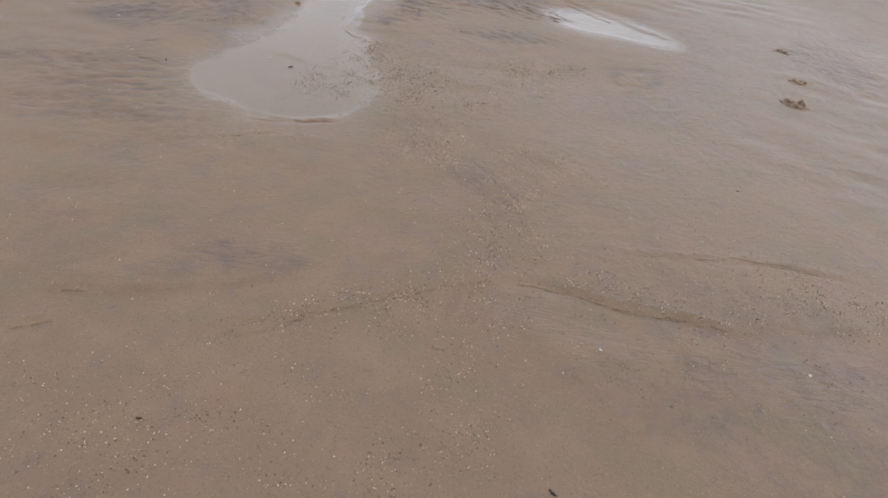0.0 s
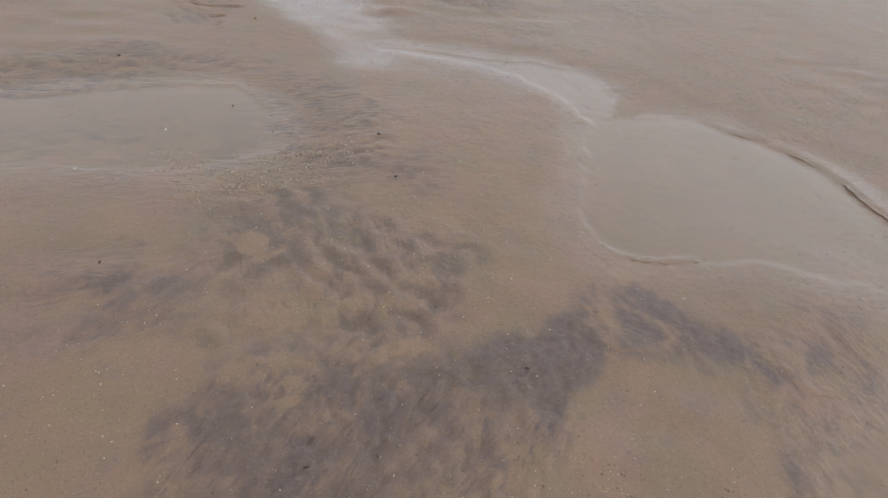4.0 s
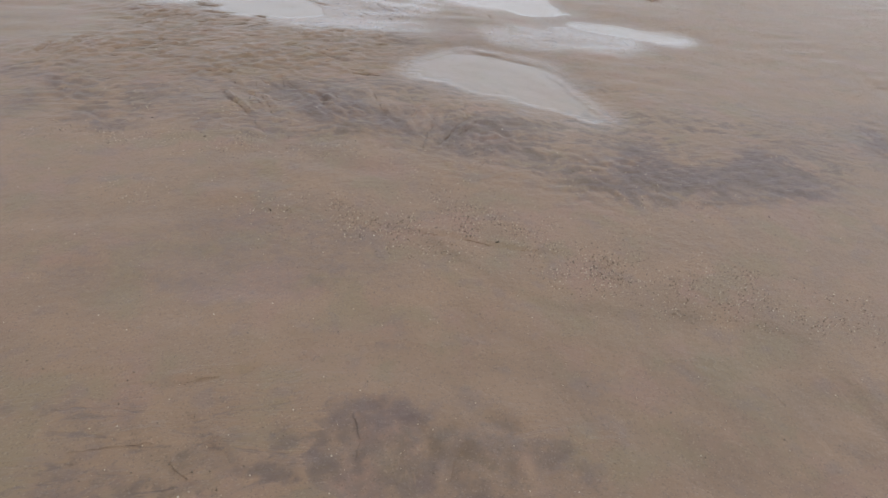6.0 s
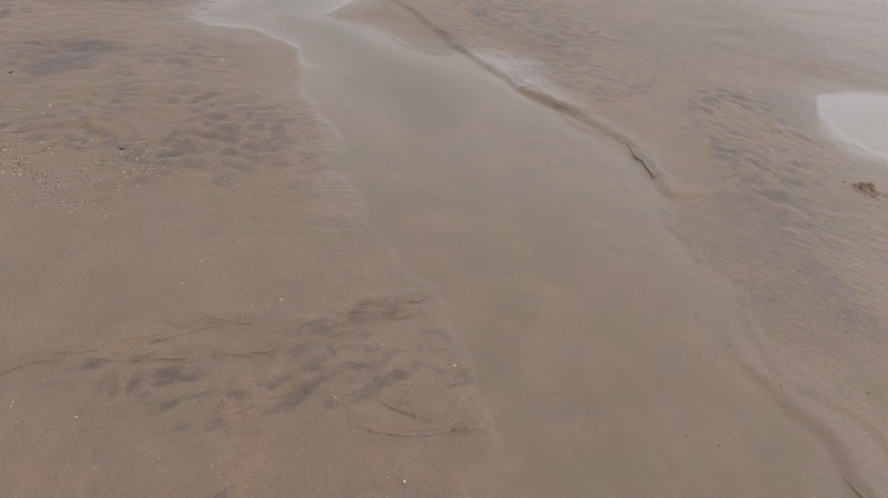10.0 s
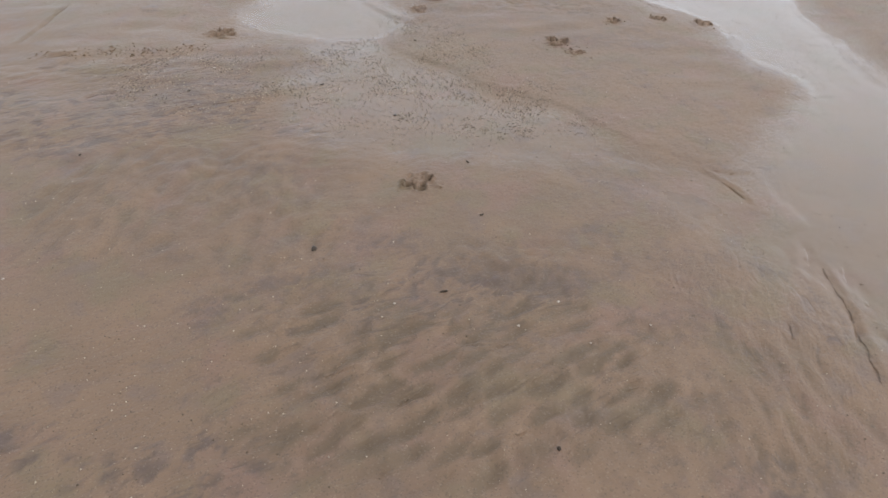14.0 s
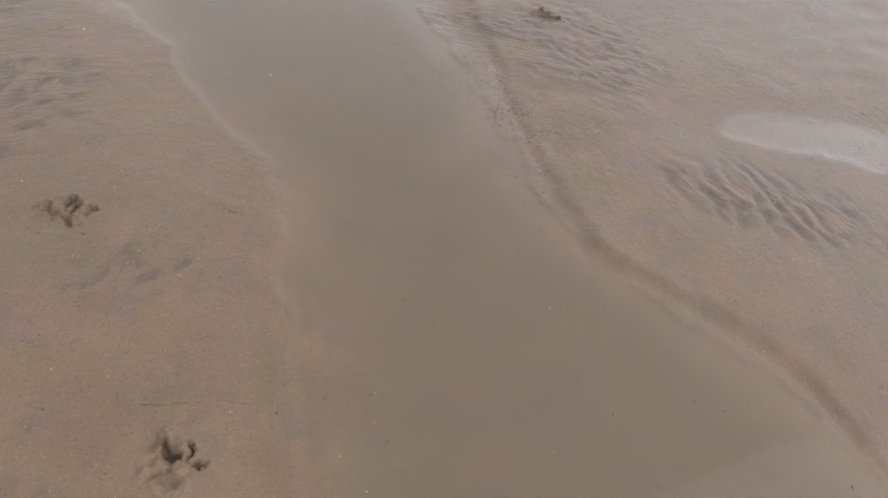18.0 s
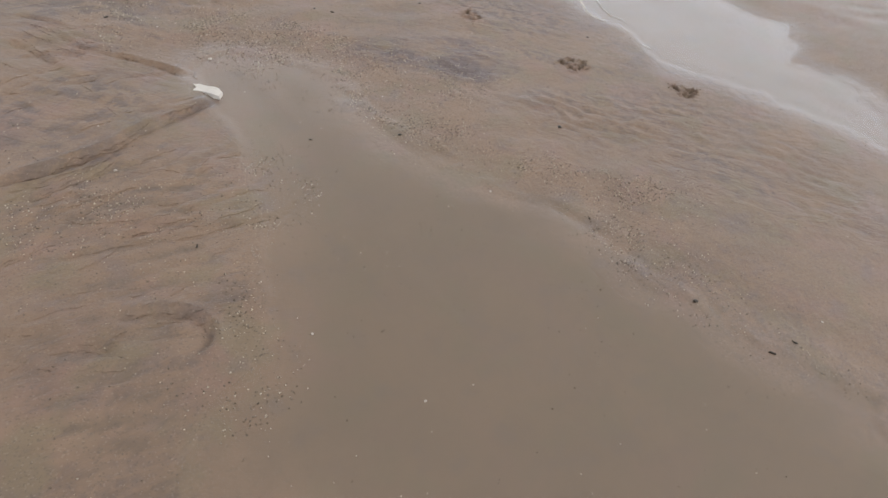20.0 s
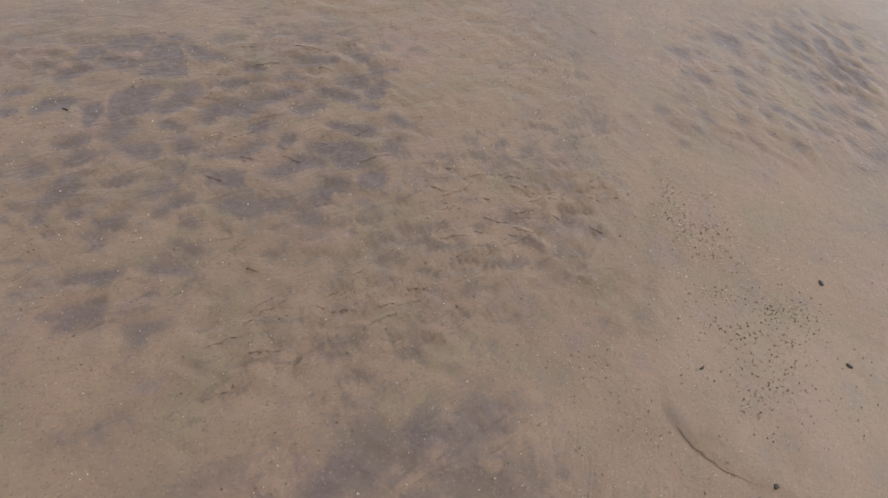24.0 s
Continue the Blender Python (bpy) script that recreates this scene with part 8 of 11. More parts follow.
pool(.025, [(0.37, 29.26), (0.64, 29.43), (0.80, 29.18), (0.90, 28.88), (0.96, 28.63), (1.01, 28.49), (1.10, 28.36), (0.29, 27.89), (0.22, 28.05), (0.14, 28.20), (0.08, 28.38), (0.14, 28.57), (0.10, 28.66), (0.10, 28.78), (0.20, 28.98)])
pool(.005, [(-0.67, 3.39), (-0.38, 3.65), (-0.35, 3.25), (-0.39, 2.88), (-0.30, 2.68), (-0.23, 2.48), (-0.20, 2.31), (-0.28, 2.14), (-0.50, 2.05), (-0.68, 2.16), (-0.79, 2.34), (-0.75, 2.59), (-0.62, 2.86)])
pool(.012, [(-1.57, 28.68), (-1.47, 28.74), (-1.39, 28.67), (-1.34, 28.56), (-1.29, 28.41), (-1.22, 28.30), (-1.19, 28.12), (-1.16, 27.98), (-1.08, 27.87), (-1.00, 27.76), (-0.93, 27.60), (-0.87, 27.48), (-0.89, 27.36), (-0.80, 27.24), (-0.81, 27.14), (-0.75, 27.05), (-0.70, 26.91), (-0.66, 26.85), (-0.96, 26.63), (-1.99, 27.16), (-1.98, 27.28), (-1.94, 27.37), (-1.88, 27.44), (-1.81, 27.48), (-1.75, 27.59), (-1.72, 27.72), (-1.65, 27.82), (-1.60, 27.93), (-1.60, 28.09), (-1.60, 28.29), (-1.59, 28.41), (-1.60, 28.56)], 1.0)
pool(.02, [(-0.46, 18.01), (-0.55, 17.84), (-0.65, 17.65), (-0.78, 17.43), (-0.82, 17.23), (-0.92, 16.92), (-0.27, 17.33), (0.09, 17.96)])
pool(.02, [(-0.76, 17.32), (-0.86, 17.10), (-0.87, 16.89), (-0.87, 16.66), (-0.88, 16.48), (-0.77, 16.29), (0.09, 17.07), (-0.31, 17.29)])
pool(.012, [(-1.82, 14.25), (-2.07, 14.87), (-1.60, 14.74), (-1.12, 14.01), (-1.72, 13.31)], 1.0)
pool(.010, [(-1.94, 24.82), (-1.87, 26.48), (-1.40, 26.29), (-0.77, 26.01), (-1.40, 24.35), (-2.02, 24.15)], 1.0)
pool(.008, [(0.09, 6.60), (-0.58, 6.87), (-0.38, 6.86), (0.44, 6.55), (0.08, 5.99)])
fill_pools()
# cut banks and creases
bank(.012, .03, [(-0.77, 1.04), (-0.57, 1.06), (-0.40, 1.11), (-0.24, 1.19)])
bank(.014, .04, [(0.11, 1.10), (0.15, 1.21), (0.22, 1.24), (0.33, 1.26), (0.47, 1.21), (0.63, 1.18), (0.77, 1.14), (0.97, 1.19), (1.19, 1.21)])
bank(.022, .03, [(-0.17, 4.01), (-0.30, 3.78), (-0.33, 3.52), (-0.38, 3.34), (-0.43, 2.94)])
bank(.01, .03, [(-1.47, 4.21), (-1.25, 4.09), (-1.04, 4.02), (-0.95, 3.89)])
bank(.016, .03, [(0.67, 3.88), (0.82, 3.76), (0.92, 3.66), (1.06, 3.51), (1.20, 3.39)])
bank(.024, .025, [(-0.21, 3.85), (-0.28, 3.76), (-0.32, 3.67), (-0.32, 3.59), (-0.34, 3.48), (-0.35, 3.34), (-0.37, 3.23), (-0.40, 3.13), (-0.41, 3.05)])
bank(.03, .04, [(0.53, 6.15), (0.69, 6.00), (0.80, 5.85), (0.79, 5.55), (0.81, 5.32), (0.87, 5.10), (1.00, 4.93), (1.03, 4.74), (1.07, 4.60)])
bank(.02, .025, [(-0.03, 4.02), (-0.10, 3.94), (-0.18, 3.87), (-0.24, 3.78), (-0.29, 3.70)])
bank(.02, .04, [(0.81, 5.37), (0.90, 5.30), (0.95, 5.19), (0.96, 5.04)])
bank(.022, .03, [(1.18, 9.45), (1.46, 9.37), (1.52, 9.21), (1.61, 9.05), (1.57, 8.75)])
bank(.007, .09, [(-1.41, 8.58), (-1.26, 8.43), (-1.06, 8.12), (-0.79, 8.04), (-0.52, 7.97), (-0.45, 7.80), (-0.48, 7.60), (-0.48, 7.37), (-0.47, 7.18), (-0.43, 7.04), (-0.31, 6.94)])
bank(.02, .06, [(-0.78, 10.00), (-0.67, 10.01), (-0.56, 9.92), (-0.40, 9.81), (-0.35, 9.69), (-0.35, 9.53), (-0.32, 9.44)])
bank(.03, .05, [(-1.18, 12.89), (-1.10, 12.60), (-1.18, 12.36), (-1.11, 12.14), (-1.01, 12.05), (-0.85, 11.99), (-0.62, 11.93), (-0.46, 11.83), (-0.29, 11.72), (-0.16, 11.57), (-0.08, 11.40), (0.04, 11.33)])
bank(.03, .04, [(-1.15, 14.06), (-1.03, 13.87), (-0.91, 13.62), (-0.96, 13.36)])
bank(.025, .05, [(-2.05, 16.88), (-1.99, 16.60), (-1.88, 16.40), (-1.87, 16.26), (-1.90, 16.06), (-1.88, 15.88), (-1.77, 15.79), (-1.70, 15.65), (-1.64, 15.57), (-1.53, 15.49), (-1.49, 15.41), (-1.50, 15.29)])
bank(.012, .03, [(-2.03, 18.03), (-1.96, 18.17), (-1.88, 18.30), (-1.78, 18.45)])
bank(.01, .03, [(-3.52, 17.67), (-3.44, 17.67), (-3.38, 17.70), (-3.32, 17.74)])
bank(.008, .05, [(-2.03, 20.94), (-2.03, 20.55), (-2.14, 20.30), (-2.04, 20.16), (-1.96, 19.92), (-1.91, 19.80), (-1.79, 19.63), (-1.76, 19.48), (-1.72, 19.34), (-1.66, 19.22), (-1.53, 19.07)])
bank(.012, .03, [(-0.92, 19.32), (-0.79, 19.47), (-0.83, 19.66), (-0.77, 19.82), (-0.66, 20.06), (-0.66, 20.39)])
bank(.018, .035, [(-1.83, 21.82), (-1.95, 21.52), (-2.06, 21.27), (-2.08, 21.16), (-2.02, 21.07), (-2.01, 20.88), (-1.97, 20.69), (-1.92, 20.54)])
bank(.02, .05, [(-1.48, 23.36), (-1.56, 23.11), (-1.57, 22.87), (-1.60, 22.64), (-1.61, 22.40), (-1.61, 22.25), (-1.68, 22.12)])
bank(.02, .04, [(-0.19, 22.34), (-0.20, 22.18), (-0.19, 21.99), (-0.24, 21.79), (-0.26, 21.64)])
bank(.025, .06, [(-1.41, 24.39), (-1.38, 24.22), (-1.34, 24.10), (-1.32, 23.98), (-1.29, 23.88), (-1.31, 23.77), (-1.35, 23.64)])
bank(.018, .05, [(-1.54, 23.20), (-1.54, 23.08), (-1.55, 22.98), (-1.59, 22.90)])
bank(.011, .07, [(-1.21, 28.48), (-1.17, 28.12), (-1.09, 27.97), (-1.02, 27.78), (-0.92, 27.67), (-0.85, 27.52), (-0.84, 27.28), (-0.82, 27.15), (-0.77, 27.04), (-0.69, 26.87), (-0.61, 26.77), (-0.58, 26.63), (-0.56, 26.46), (-0.54, 26.33), (-0.47, 26.21), (-0.43, 26.14)])
bank(.03, .03, [(-2.20, 28.21), (-2.15, 28.21), (-2.06, 28.22), (-1.98, 28.24), (-1.92, 28.26), (-1.86, 28.29), (-1.80, 28.35), (-1.73, 28.40), (-1.64, 28.45), (-1.58, 28.45)])
bank(.005, .04, [(0.56, 31.43), (0.83, 31.42), (1.11, 31.40)])
bank(.025, .05, [(-1.49, 15.41), (-1.50, 15.29), (-1.15, 14.06), (-1.02, 13.82)])
bank(.022, .06, [(-0.47, 26.21), (-0.43, 26.14), (-1.41, 24.39), (-1.38, 24.22)])
crease(.5, .02, [(-0.79, 0.92), (-0.73, 0.94), (-0.69, 0.96)])
crease(.4, .012, [(-0.59, 1.96), (-0.46, 1.95), (-0.29, 2.02)])
crease(.45, .015, [(-0.44, 3.00), (-0.45, 3.25), (-0.45, 3.56)])
crease(.35, .015, [(-0.74, 1.74), (-0.65, 1.78), (-0.45, 1.88)])
crease(.35, .015, [(0.83, 1.47), (0.97, 1.46), (1.08, 1.45), (1.20, 1.42)])
crease(.4, .015, [(-1.46, 3.70), (-1.33, 3.65), (-1.22, 3.64)])
crease(.6, .012, [(0.17, 3.73), (0.29, 3.66), (0.40, 3.51)])
crease(.6, .012, [(0.42, 3.61), (0.52, 3.54), (0.70, 3.49)])
crease(.6, .012, [(0.56, 3.64), (0.65, 3.55), (0.72, 3.50)])
crease(.5, .02, [(-0.41, 2.93), (-0.39, 2.87), (-0.33, 2.83)])
crease(.45, .02, [(-1.11, 2.33), (-1.05, 2.31), (-0.99, 2.29)])
crease(.4, .02, [(-1.13, 2.47), (-1.10, 2.48), (-1.06, 2.50)])
crease(.45, .018, [(-0.95, 3.95), (-0.90, 3.98), (-0.84, 3.96)])
crease(.4, .015, [(-1.04, 3.84), (-0.93, 3.79), (-0.80, 3.74)])
crease(.4, .015, [(-1.13, 4.02), (-1.04, 4.04), (-0.98, 4.01), (-0.87, 4.02)])
crease(.6, .014, [(0.45, 3.65), (0.47, 3.56), (0.53, 3.48)])
crease(.6, .014, [(0.60, 3.66), (0.64, 3.56), (0.62, 3.50)])
crease(.5, .014, [(0.24, 3.51), (0.38, 3.48), (0.43, 3.46)])
crease(.5, .012, [(-0.24, 3.44), (-0.12, 3.41), (-0.00, 3.37)])
crease(.8, .02, [(-0.71, 4.08), (-0.70, 4.03), (-0.69, 4.01)])
crease(.5, .025, [(-1.11, 4.13), (-1.07, 4.09), (-1.05, 4.05)])
crease(.5, .025, [(-1.03, 3.95), (-0.98, 3.97), (-0.92, 3.99), (-0.87, 3.96)])
crease(.5, .02, [(-1.20, 3.91), (-1.11, 3.91), (-1.01, 3.90), (-0.92, 3.89)])
crease(.5, .02, [(-0.48, 4.84), (-0.43, 4.87), (-0.39, 4.90)])
crease(.7, .02, [(0.39, 1.25), (0.47, 1.21), (0.53, 1.18), (0.66, 1.19), (0.74, 1.17), (0.79, 1.15)])
crease(.6, .015, [(-0.39, 0.96), (-0.31, 0.97), (-0.23, 1.04), (-0.14, 1.09), (-0.02, 1.15)])
crease(.6, .015, [(0.11, 1.07), (0.14, 1.13), (0.15, 1.22), (0.22, 1.26)])
crease(.9, .03, [(-2.04, 7.86), (-1.97, 7.87), (-1.87, 7.86)])
crease(.9, .022, [(-1.68, 7.68), (-1.60, 7.67), (-1.55, 7.66)])
crease(.8, .025, [(-1.87, 7.76), (-1.80, 7.68), (-1.70, 7.59)])
crease(.8, .03, [(-1.93, 7.68), (-1.85, 7.60), (-1.79, 7.54)])
crease(.8, .03, [(-1.39, 7.67), (-1.37, 7.73), (-1.33, 7.76)])
crease(.8, .02, [(-1.31, 7.61), (-1.24, 7.61), (-1.18, 7.60)])
crease(.8, .022, [(-1.55, 7.57), (-1.50, 7.57), (-1.46, 7.57)])
crease(.9, .028, [(-1.26, 7.38), (-1.23, 7.34), (-1.16, 7.31), (-1.10, 7.31), (-1.02, 7.31)])
crease(.8, .028, [(-1.35, 7.21), (-1.32, 7.17), (-1.32, 7.11)])
crease(.8, .025, [(-1.18, 7.18), (-1.14, 7.19), (-1.10, 7.20)])
crease(.8, .03, [(-1.13, 7.12), (-1.14, 7.08), (-1.16, 7.05)])
crease(.7, .02, [(-2.10, 7.66), (-2.06, 7.68), (-2.00, 7.68)])
crease(.6, .02, [(-1.33, 7.52), (-1.27, 7.53), (-1.19, 7.53)])
crease(.6, .018, [(-2.58, 10.01), (-2.54, 10.08), (-2.54, 10.18)])
crease(.55, .015, [(-2.49, 10.05), (-2.45, 10.12), (-2.45, 10.23)])
crease(.5, .015, [(-2.29, 10.00), (-2.27, 10.07), (-2.21, 10.10)])
crease(.5, .015, [(-2.15, 9.78), (-2.06, 9.79), (-1.97, 9.74), (-1.87, 9.79), (-1.74, 9.73)])
crease(.5, .015, [(-1.85, 9.91), (-1.76, 9.94), (-1.60, 10.00), (-1.43, 9.95)])
crease(.5, .015, [(-1.56, 10.12), (-1.44, 10.03), (-1.32, 9.88), (-1.25, 9.84)])
crease(.5, .015, [(-1.38, 9.74), (-1.25, 9.70), (-1.15, 9.74)])
crease(.5, .015, [(-2.05, 10.08), (-1.94, 10.13), (-1.79, 10.21)])
crease(.8, .02, [(-1.81, 9.58), (-1.81, 9.50), (-1.76, 9.42), (-1.73, 9.35), (-1.72, 9.31)])
crease(.6, .014, [(-1.04, 9.27), (-1.09, 9.15), (-1.13, 9.04), (-1.16, 8.97)])
crease(.6, .012, [(-0.94, 9.22), (-1.01, 9.10), (-1.13, 8.97)])
crease(.6, .012, [(-1.40, 9.56), (-1.40, 9.46), (-1.39, 9.42)])
crease(.5, .012, [(-1.25, 9.56), (-1.24, 9.45), (-1.23, 9.27), (-1.19, 9.21)])
crease(.55, .014, [(-2.21, 11.60), (-2.05, 11.56), (-1.84, 11.52), (-1.62, 11.52)])
crease(.5, .014, [(-2.22, 11.50), (-2.08, 11.51), (-1.97, 11.43)])
crease(.5, .014, [(-1.97, 11.57), (-1.85, 11.49), (-1.66, 11.42)])
crease(.5, .012, [(-1.96, 11.31), (-1.82, 11.30), (-1.68, 11.30)])
crease(.5, .012, [(-1.98, 11.24), (-1.88, 11.25), (-1.77, 11.23)])
crease(.5, .012, [(-2.05, 11.40), (-1.99, 11.37), (-1.95, 11.40)])
crease(.6, .014, [(-1.33, 11.80), (-1.29, 11.70), (-1.23, 11.62), (-1.17, 11.59)])
crease(.5, .012, [(-1.28, 11.53), (-1.21, 11.53), (-1.17, 11.49)])
crease(.6, .015, [(-1.88, 10.80), (-1.84, 10.82), (-1.86, 10.84)])
crease(.6, .02, [(-1.93, 11.06), (-1.93, 11.01), (-1.90, 10.96)])
crease(.6, .015, [(-1.99, 10.81), (-1.95, 10.79), (-1.86, 10.78)])
crease(.7, .02, [(-1.96, 10.67), (-1.91, 10.66), (-1.84, 10.66)])
crease(.8, .02, [(-1.71, 10.62), (-1.67, 10.60), (-1.64, 10.58)])
crease(.9, .02, [(-1.93, 13.13), (-1.85, 13.12), (-1.76, 13.12)])
crease(.8, .02, [(-1.94, 13.08), (-1.86, 13.08), (-1.79, 13.08)])
crease(.5, .018, [(-2.25, 13.15), (-2.16, 13.12), (-2.11, 13.08), (-2.00, 13.06)])
crease(.5, .015, [(-2.38, 13.12), (-2.32, 13.10), (-2.23, 13.14)])
crease(.8, .02, [(-1.96, 12.90), (-1.90, 12.84), (-1.82, 12.79), (-1.77, 12.77), (-1.72, 12.81)])
crease(.5, .015, [(-2.21, 12.90), (-2.13, 12.92), (-2.06, 12.93)])
crease(.4, .015, [(-2.47, 12.94), (-2.42, 12.96), (-2.38, 13.01)])
crease(.5, .012, [(-3.07, 15.13), (-3.03, 15.17), (-2.98, 15.19), (-2.90, 15.19)])
crease(.4, .012, [(-2.60, 14.99), (-2.58, 14.96), (-2.56, 14.93)])
crease(.5, .02, [(-2.57, 15.82), (-2.55, 15.79), (-2.54, 15.77)])
crease(.7, .018, [(-1.52, 17.93), (-1.54, 17.85), (-1.59, 17.76), (-1.64, 17.67)])
crease(.6, .018, [(-1.63, 18.06), (-1.57, 18.07), (-1.50, 18.11)])
crease(.5, .018, [(-1.81, 17.56), (-1.75, 17.63), (-1.68, 17.66)])
crease(.6, .014, [(-2.09, 17.46), (-2.11, 17.42)])
crease(.5, .014, [(-2.00, 17.43), (-2.02, 17.37)])
crease(.7, .02, [(-1.69, 18.70), (-1.76, 18.59), (-1.79, 18.53), (-1.95, 18.35)])
crease(.5, .016, [(-1.94, 18.58), (-2.00, 18.53)])
crease(.7, .02, [(-1.66, 19.15), (-1.64, 19.06), (-1.65, 18.95)])
crease(.5, .02, [(-1.63, 19.14), (-1.59, 19.09), (-1.52, 19.07)])
crease(.8, .035, [(-3.32, 20.75), (-3.23, 20.73)])
crease(.5, .02, [(-3.41, 20.90), (-3.31, 21.08), (-3.19, 21.32)])
crease(.4, .014, [(-3.23, 20.33), (-3.17, 20.37), (-3.11, 20.32)])
crease(.4, .014, [(-3.00, 20.12), (-2.92, 20.14), (-2.82, 20.12), (-2.67, 20.09)])
crease(.4, .02, [(-0.91, 21.13), (-0.81, 20.79), (-0.76, 20.46), (-0.78, 20.23)])
crease(.5, .02, [(-1.87, 21.71), (-1.92, 21.64), (-1.98, 21.59), (-1.99, 21.52), (-2.02, 21.46), (-2.05, 21.40)])
crease(.5, .02, [(-2.42, 22.35), (-2.40, 22.27), (-2.37, 22.23), (-2.30, 22.15), (-2.25, 22.08)])
crease(.5, .015, [(-0.87, 22.07), (-0.88, 21.88), (-0.92, 21.65), (-0.88, 21.56)])
crease(.5, .03, [(-1.55, 23.10), (-1.53, 23.01), (-1.55, 22.96)])
crease(.5, .02, [(-2.12, 24.89), (-2.07, 24.84), (-2.03, 24.79)])
crease(.4, .02, [(-2.44, 24.50), (-2.36, 24.46), (-2.22, 24.38)])
crease(.6, .03, [(-1.99, 27.68), (-1.92, 27.68), (-1.87, 27.65), (-1.83, 27.58), (-1.87, 27.54)])
crease(.5, .02, [(-2.13, 27.64), (-2.05, 27.64), (-1.98, 27.56)])
crease(.5, .02, [(-1.96, 27.93), (-1.84, 27.92), (-1.69, 27.89)])
crease(.5, .02, [(-1.89, 26.61), (-1.88, 26.57), (-1.87, 26.54)])
crease(1.0, .045, [(-1.86, 28.29), (-1.92, 28.26), (-1.98, 28.23), (-2.06, 28.22), (-2.15, 28.21), (-2.20, 28.21)])
crease(.5, .02, [(-1.61, 28.62), (-1.69, 28.70), (-1.77, 28.77), (-1.84, 28.85), (-1.90, 29.00), (-1.97, 29.08)])
crease(.45, .03, [(-2.09, 28.98), (-2.03, 28.91), (-1.97, 28.78), (-1.92, 28.65), (-1.87, 28.50), (-1.84, 28.37)])
crease(.4, .02, [(-2.11, 28.84), (-2.05, 28.74), (-1.99, 28.63)])
crease(.5, .02, [(-1.63, 28.56), (-1.71, 28.62), (-1.77, 28.69), (-1.85, 28.73)])
crease(.4, .02, [(-2.12, 28.64), (-2.04, 28.62), (-1.96, 28.58)])
crease(.6, .02, [(-1.68, 28.19), (-1.70, 28.16), (-1.73, 28.14)])
crease(.5, .025, [(-1.65, 27.95), (-1.76, 27.94), (-1.85, 27.93), (-1.93, 27.92)])
crease(.5, .02, [(-2.07, 28.15), (-1.97, 28.19), (-1.87, 28.25)])
crease(.4, .02, [(-1.97, 28.16), (-1.92, 28.19), (-1.85, 28.19)])
crease(.5, .025, [(-1.90, 28.90), (-1.86, 28.85), (-1.81, 28.80), (-1.74, 28.75), (-1.69, 28.70), (-1.64, 28.64), (-1.61, 28.59)])
crease(.4, .025, [(-2.05, 29.01), (-2.01, 28.94), (-1.99, 28.86), (-1.96, 28.78)])
crease(.4, .02, [(-1.99, 28.87), (-1.95, 28.84), (-1.91, 28.83)])
crease(.4, .02, [(-1.60, 28.66), (-1.60, 28.63), (-1.60, 28.58)])
crease(.5, .02, [(-1.64, 28.05), (-1.76, 28.01), (-1.85, 27.98), (-1.93, 27.95)])
crease(.5, .02, [(-1.70, 28.24), (-1.74, 28.19), (-1.81, 28.16), (-1.89, 28.13)])
crease(.5, .02, [(-1.99, 28.10), (-2.05, 28.08), (-2.12, 28.04)])
crease(.9, .02, [(-1.31, 11.83), (-1.31, 11.76), (-1.29, 11.69), (-1.27, 11.66)])
crease(.8, .02, [(-1.38, 11.57), (-1.30, 11.56), (-1.21, 11.55), (-1.16, 11.53)])
crease(.7, .015, [(-1.26, 11.58), (-1.19, 11.56), (-1.18, 11.54)])
crease(.7, .02, [(-1.92, 11.81), (-1.85, 11.82), (-1.77, 11.82)])
crease(.6, .02, [(-1.89, 11.74), (-1.78, 11.73), (-1.68, 11.74)])
crease(.7, .02, [(-1.90, 11.67), (-1.80, 11.66), (-1.74, 11.65)])
crease(.6, .02, [(-1.40, 11.65), (-1.44, 11.59), (-1.45, 11.52), (-1.52, 11.48)])
crease(.6, .02, [(-1.35, 11.58), (-1.38, 11.50), (-1.36, 11.46), (-1.39, 11.40)])
crease(.6, .02, [(-1.30, 11.46), (-1.24, 11.47), (-1.22, 11.43)])
crease(.5, .02, [(-1.23, 11.40), (-1.25, 11.33)])
crease(.5, .02, [(-1.53, 11.75), (-1.50, 11.70), (-1.54, 11.65)])
crease(.5, .02, [(-1.51, 11.62), (-1.52, 11.54), (-1.52, 11.50)])
crease(.6, .02, [(-2.09, 12.20), (-2.05, 12.17), (-2.02, 12.09), (-1.95, 12.06)])
crease(.6, .015, [(-2.63, 13.06), (-2.49, 13.11), (-2.33, 13.09), (-2.18, 13.13), (-1.99, 13.07)])
crease(.9, .015, [(-1.99, 13.10), (-1.92, 13.10), (-1.84, 13.10)])
crease(.7, .015, [(-2.01, 12.85), (-1.95, 12.80), (-1.82, 12.78), (-1.80, 12.82)])
crease(.6, .015, [(-2.17, 12.82), (-2.11, 12.85), (-2.07, 12.86)])
crease(.8, .015, [(-1.33, 11.79), (-1.29, 11.70), (-1.24, 11.64), (-1.17, 11.61)])
crease(.7, .015, [(-1.32, 11.56), (-1.25, 11.57), (-1.19, 11.52)])
crease(.7, .012, [(-1.94, 10.96), (-1.89, 10.93), (-1.83, 10.93)])
crease(.8, .018, [(-1.99, 10.83), (-1.95, 10.79), (-1.89, 10.78), (-1.86, 10.82)])
crease(.6, .015, [(-1.54, 11.45), (-1.47, 11.56), (-1.39, 11.58), (-1.37, 11.48), (-1.40, 11.34)])
crease(.6, .015, [(-2.27, 11.61), (-2.14, 11.57), (-2.02, 11.57)])
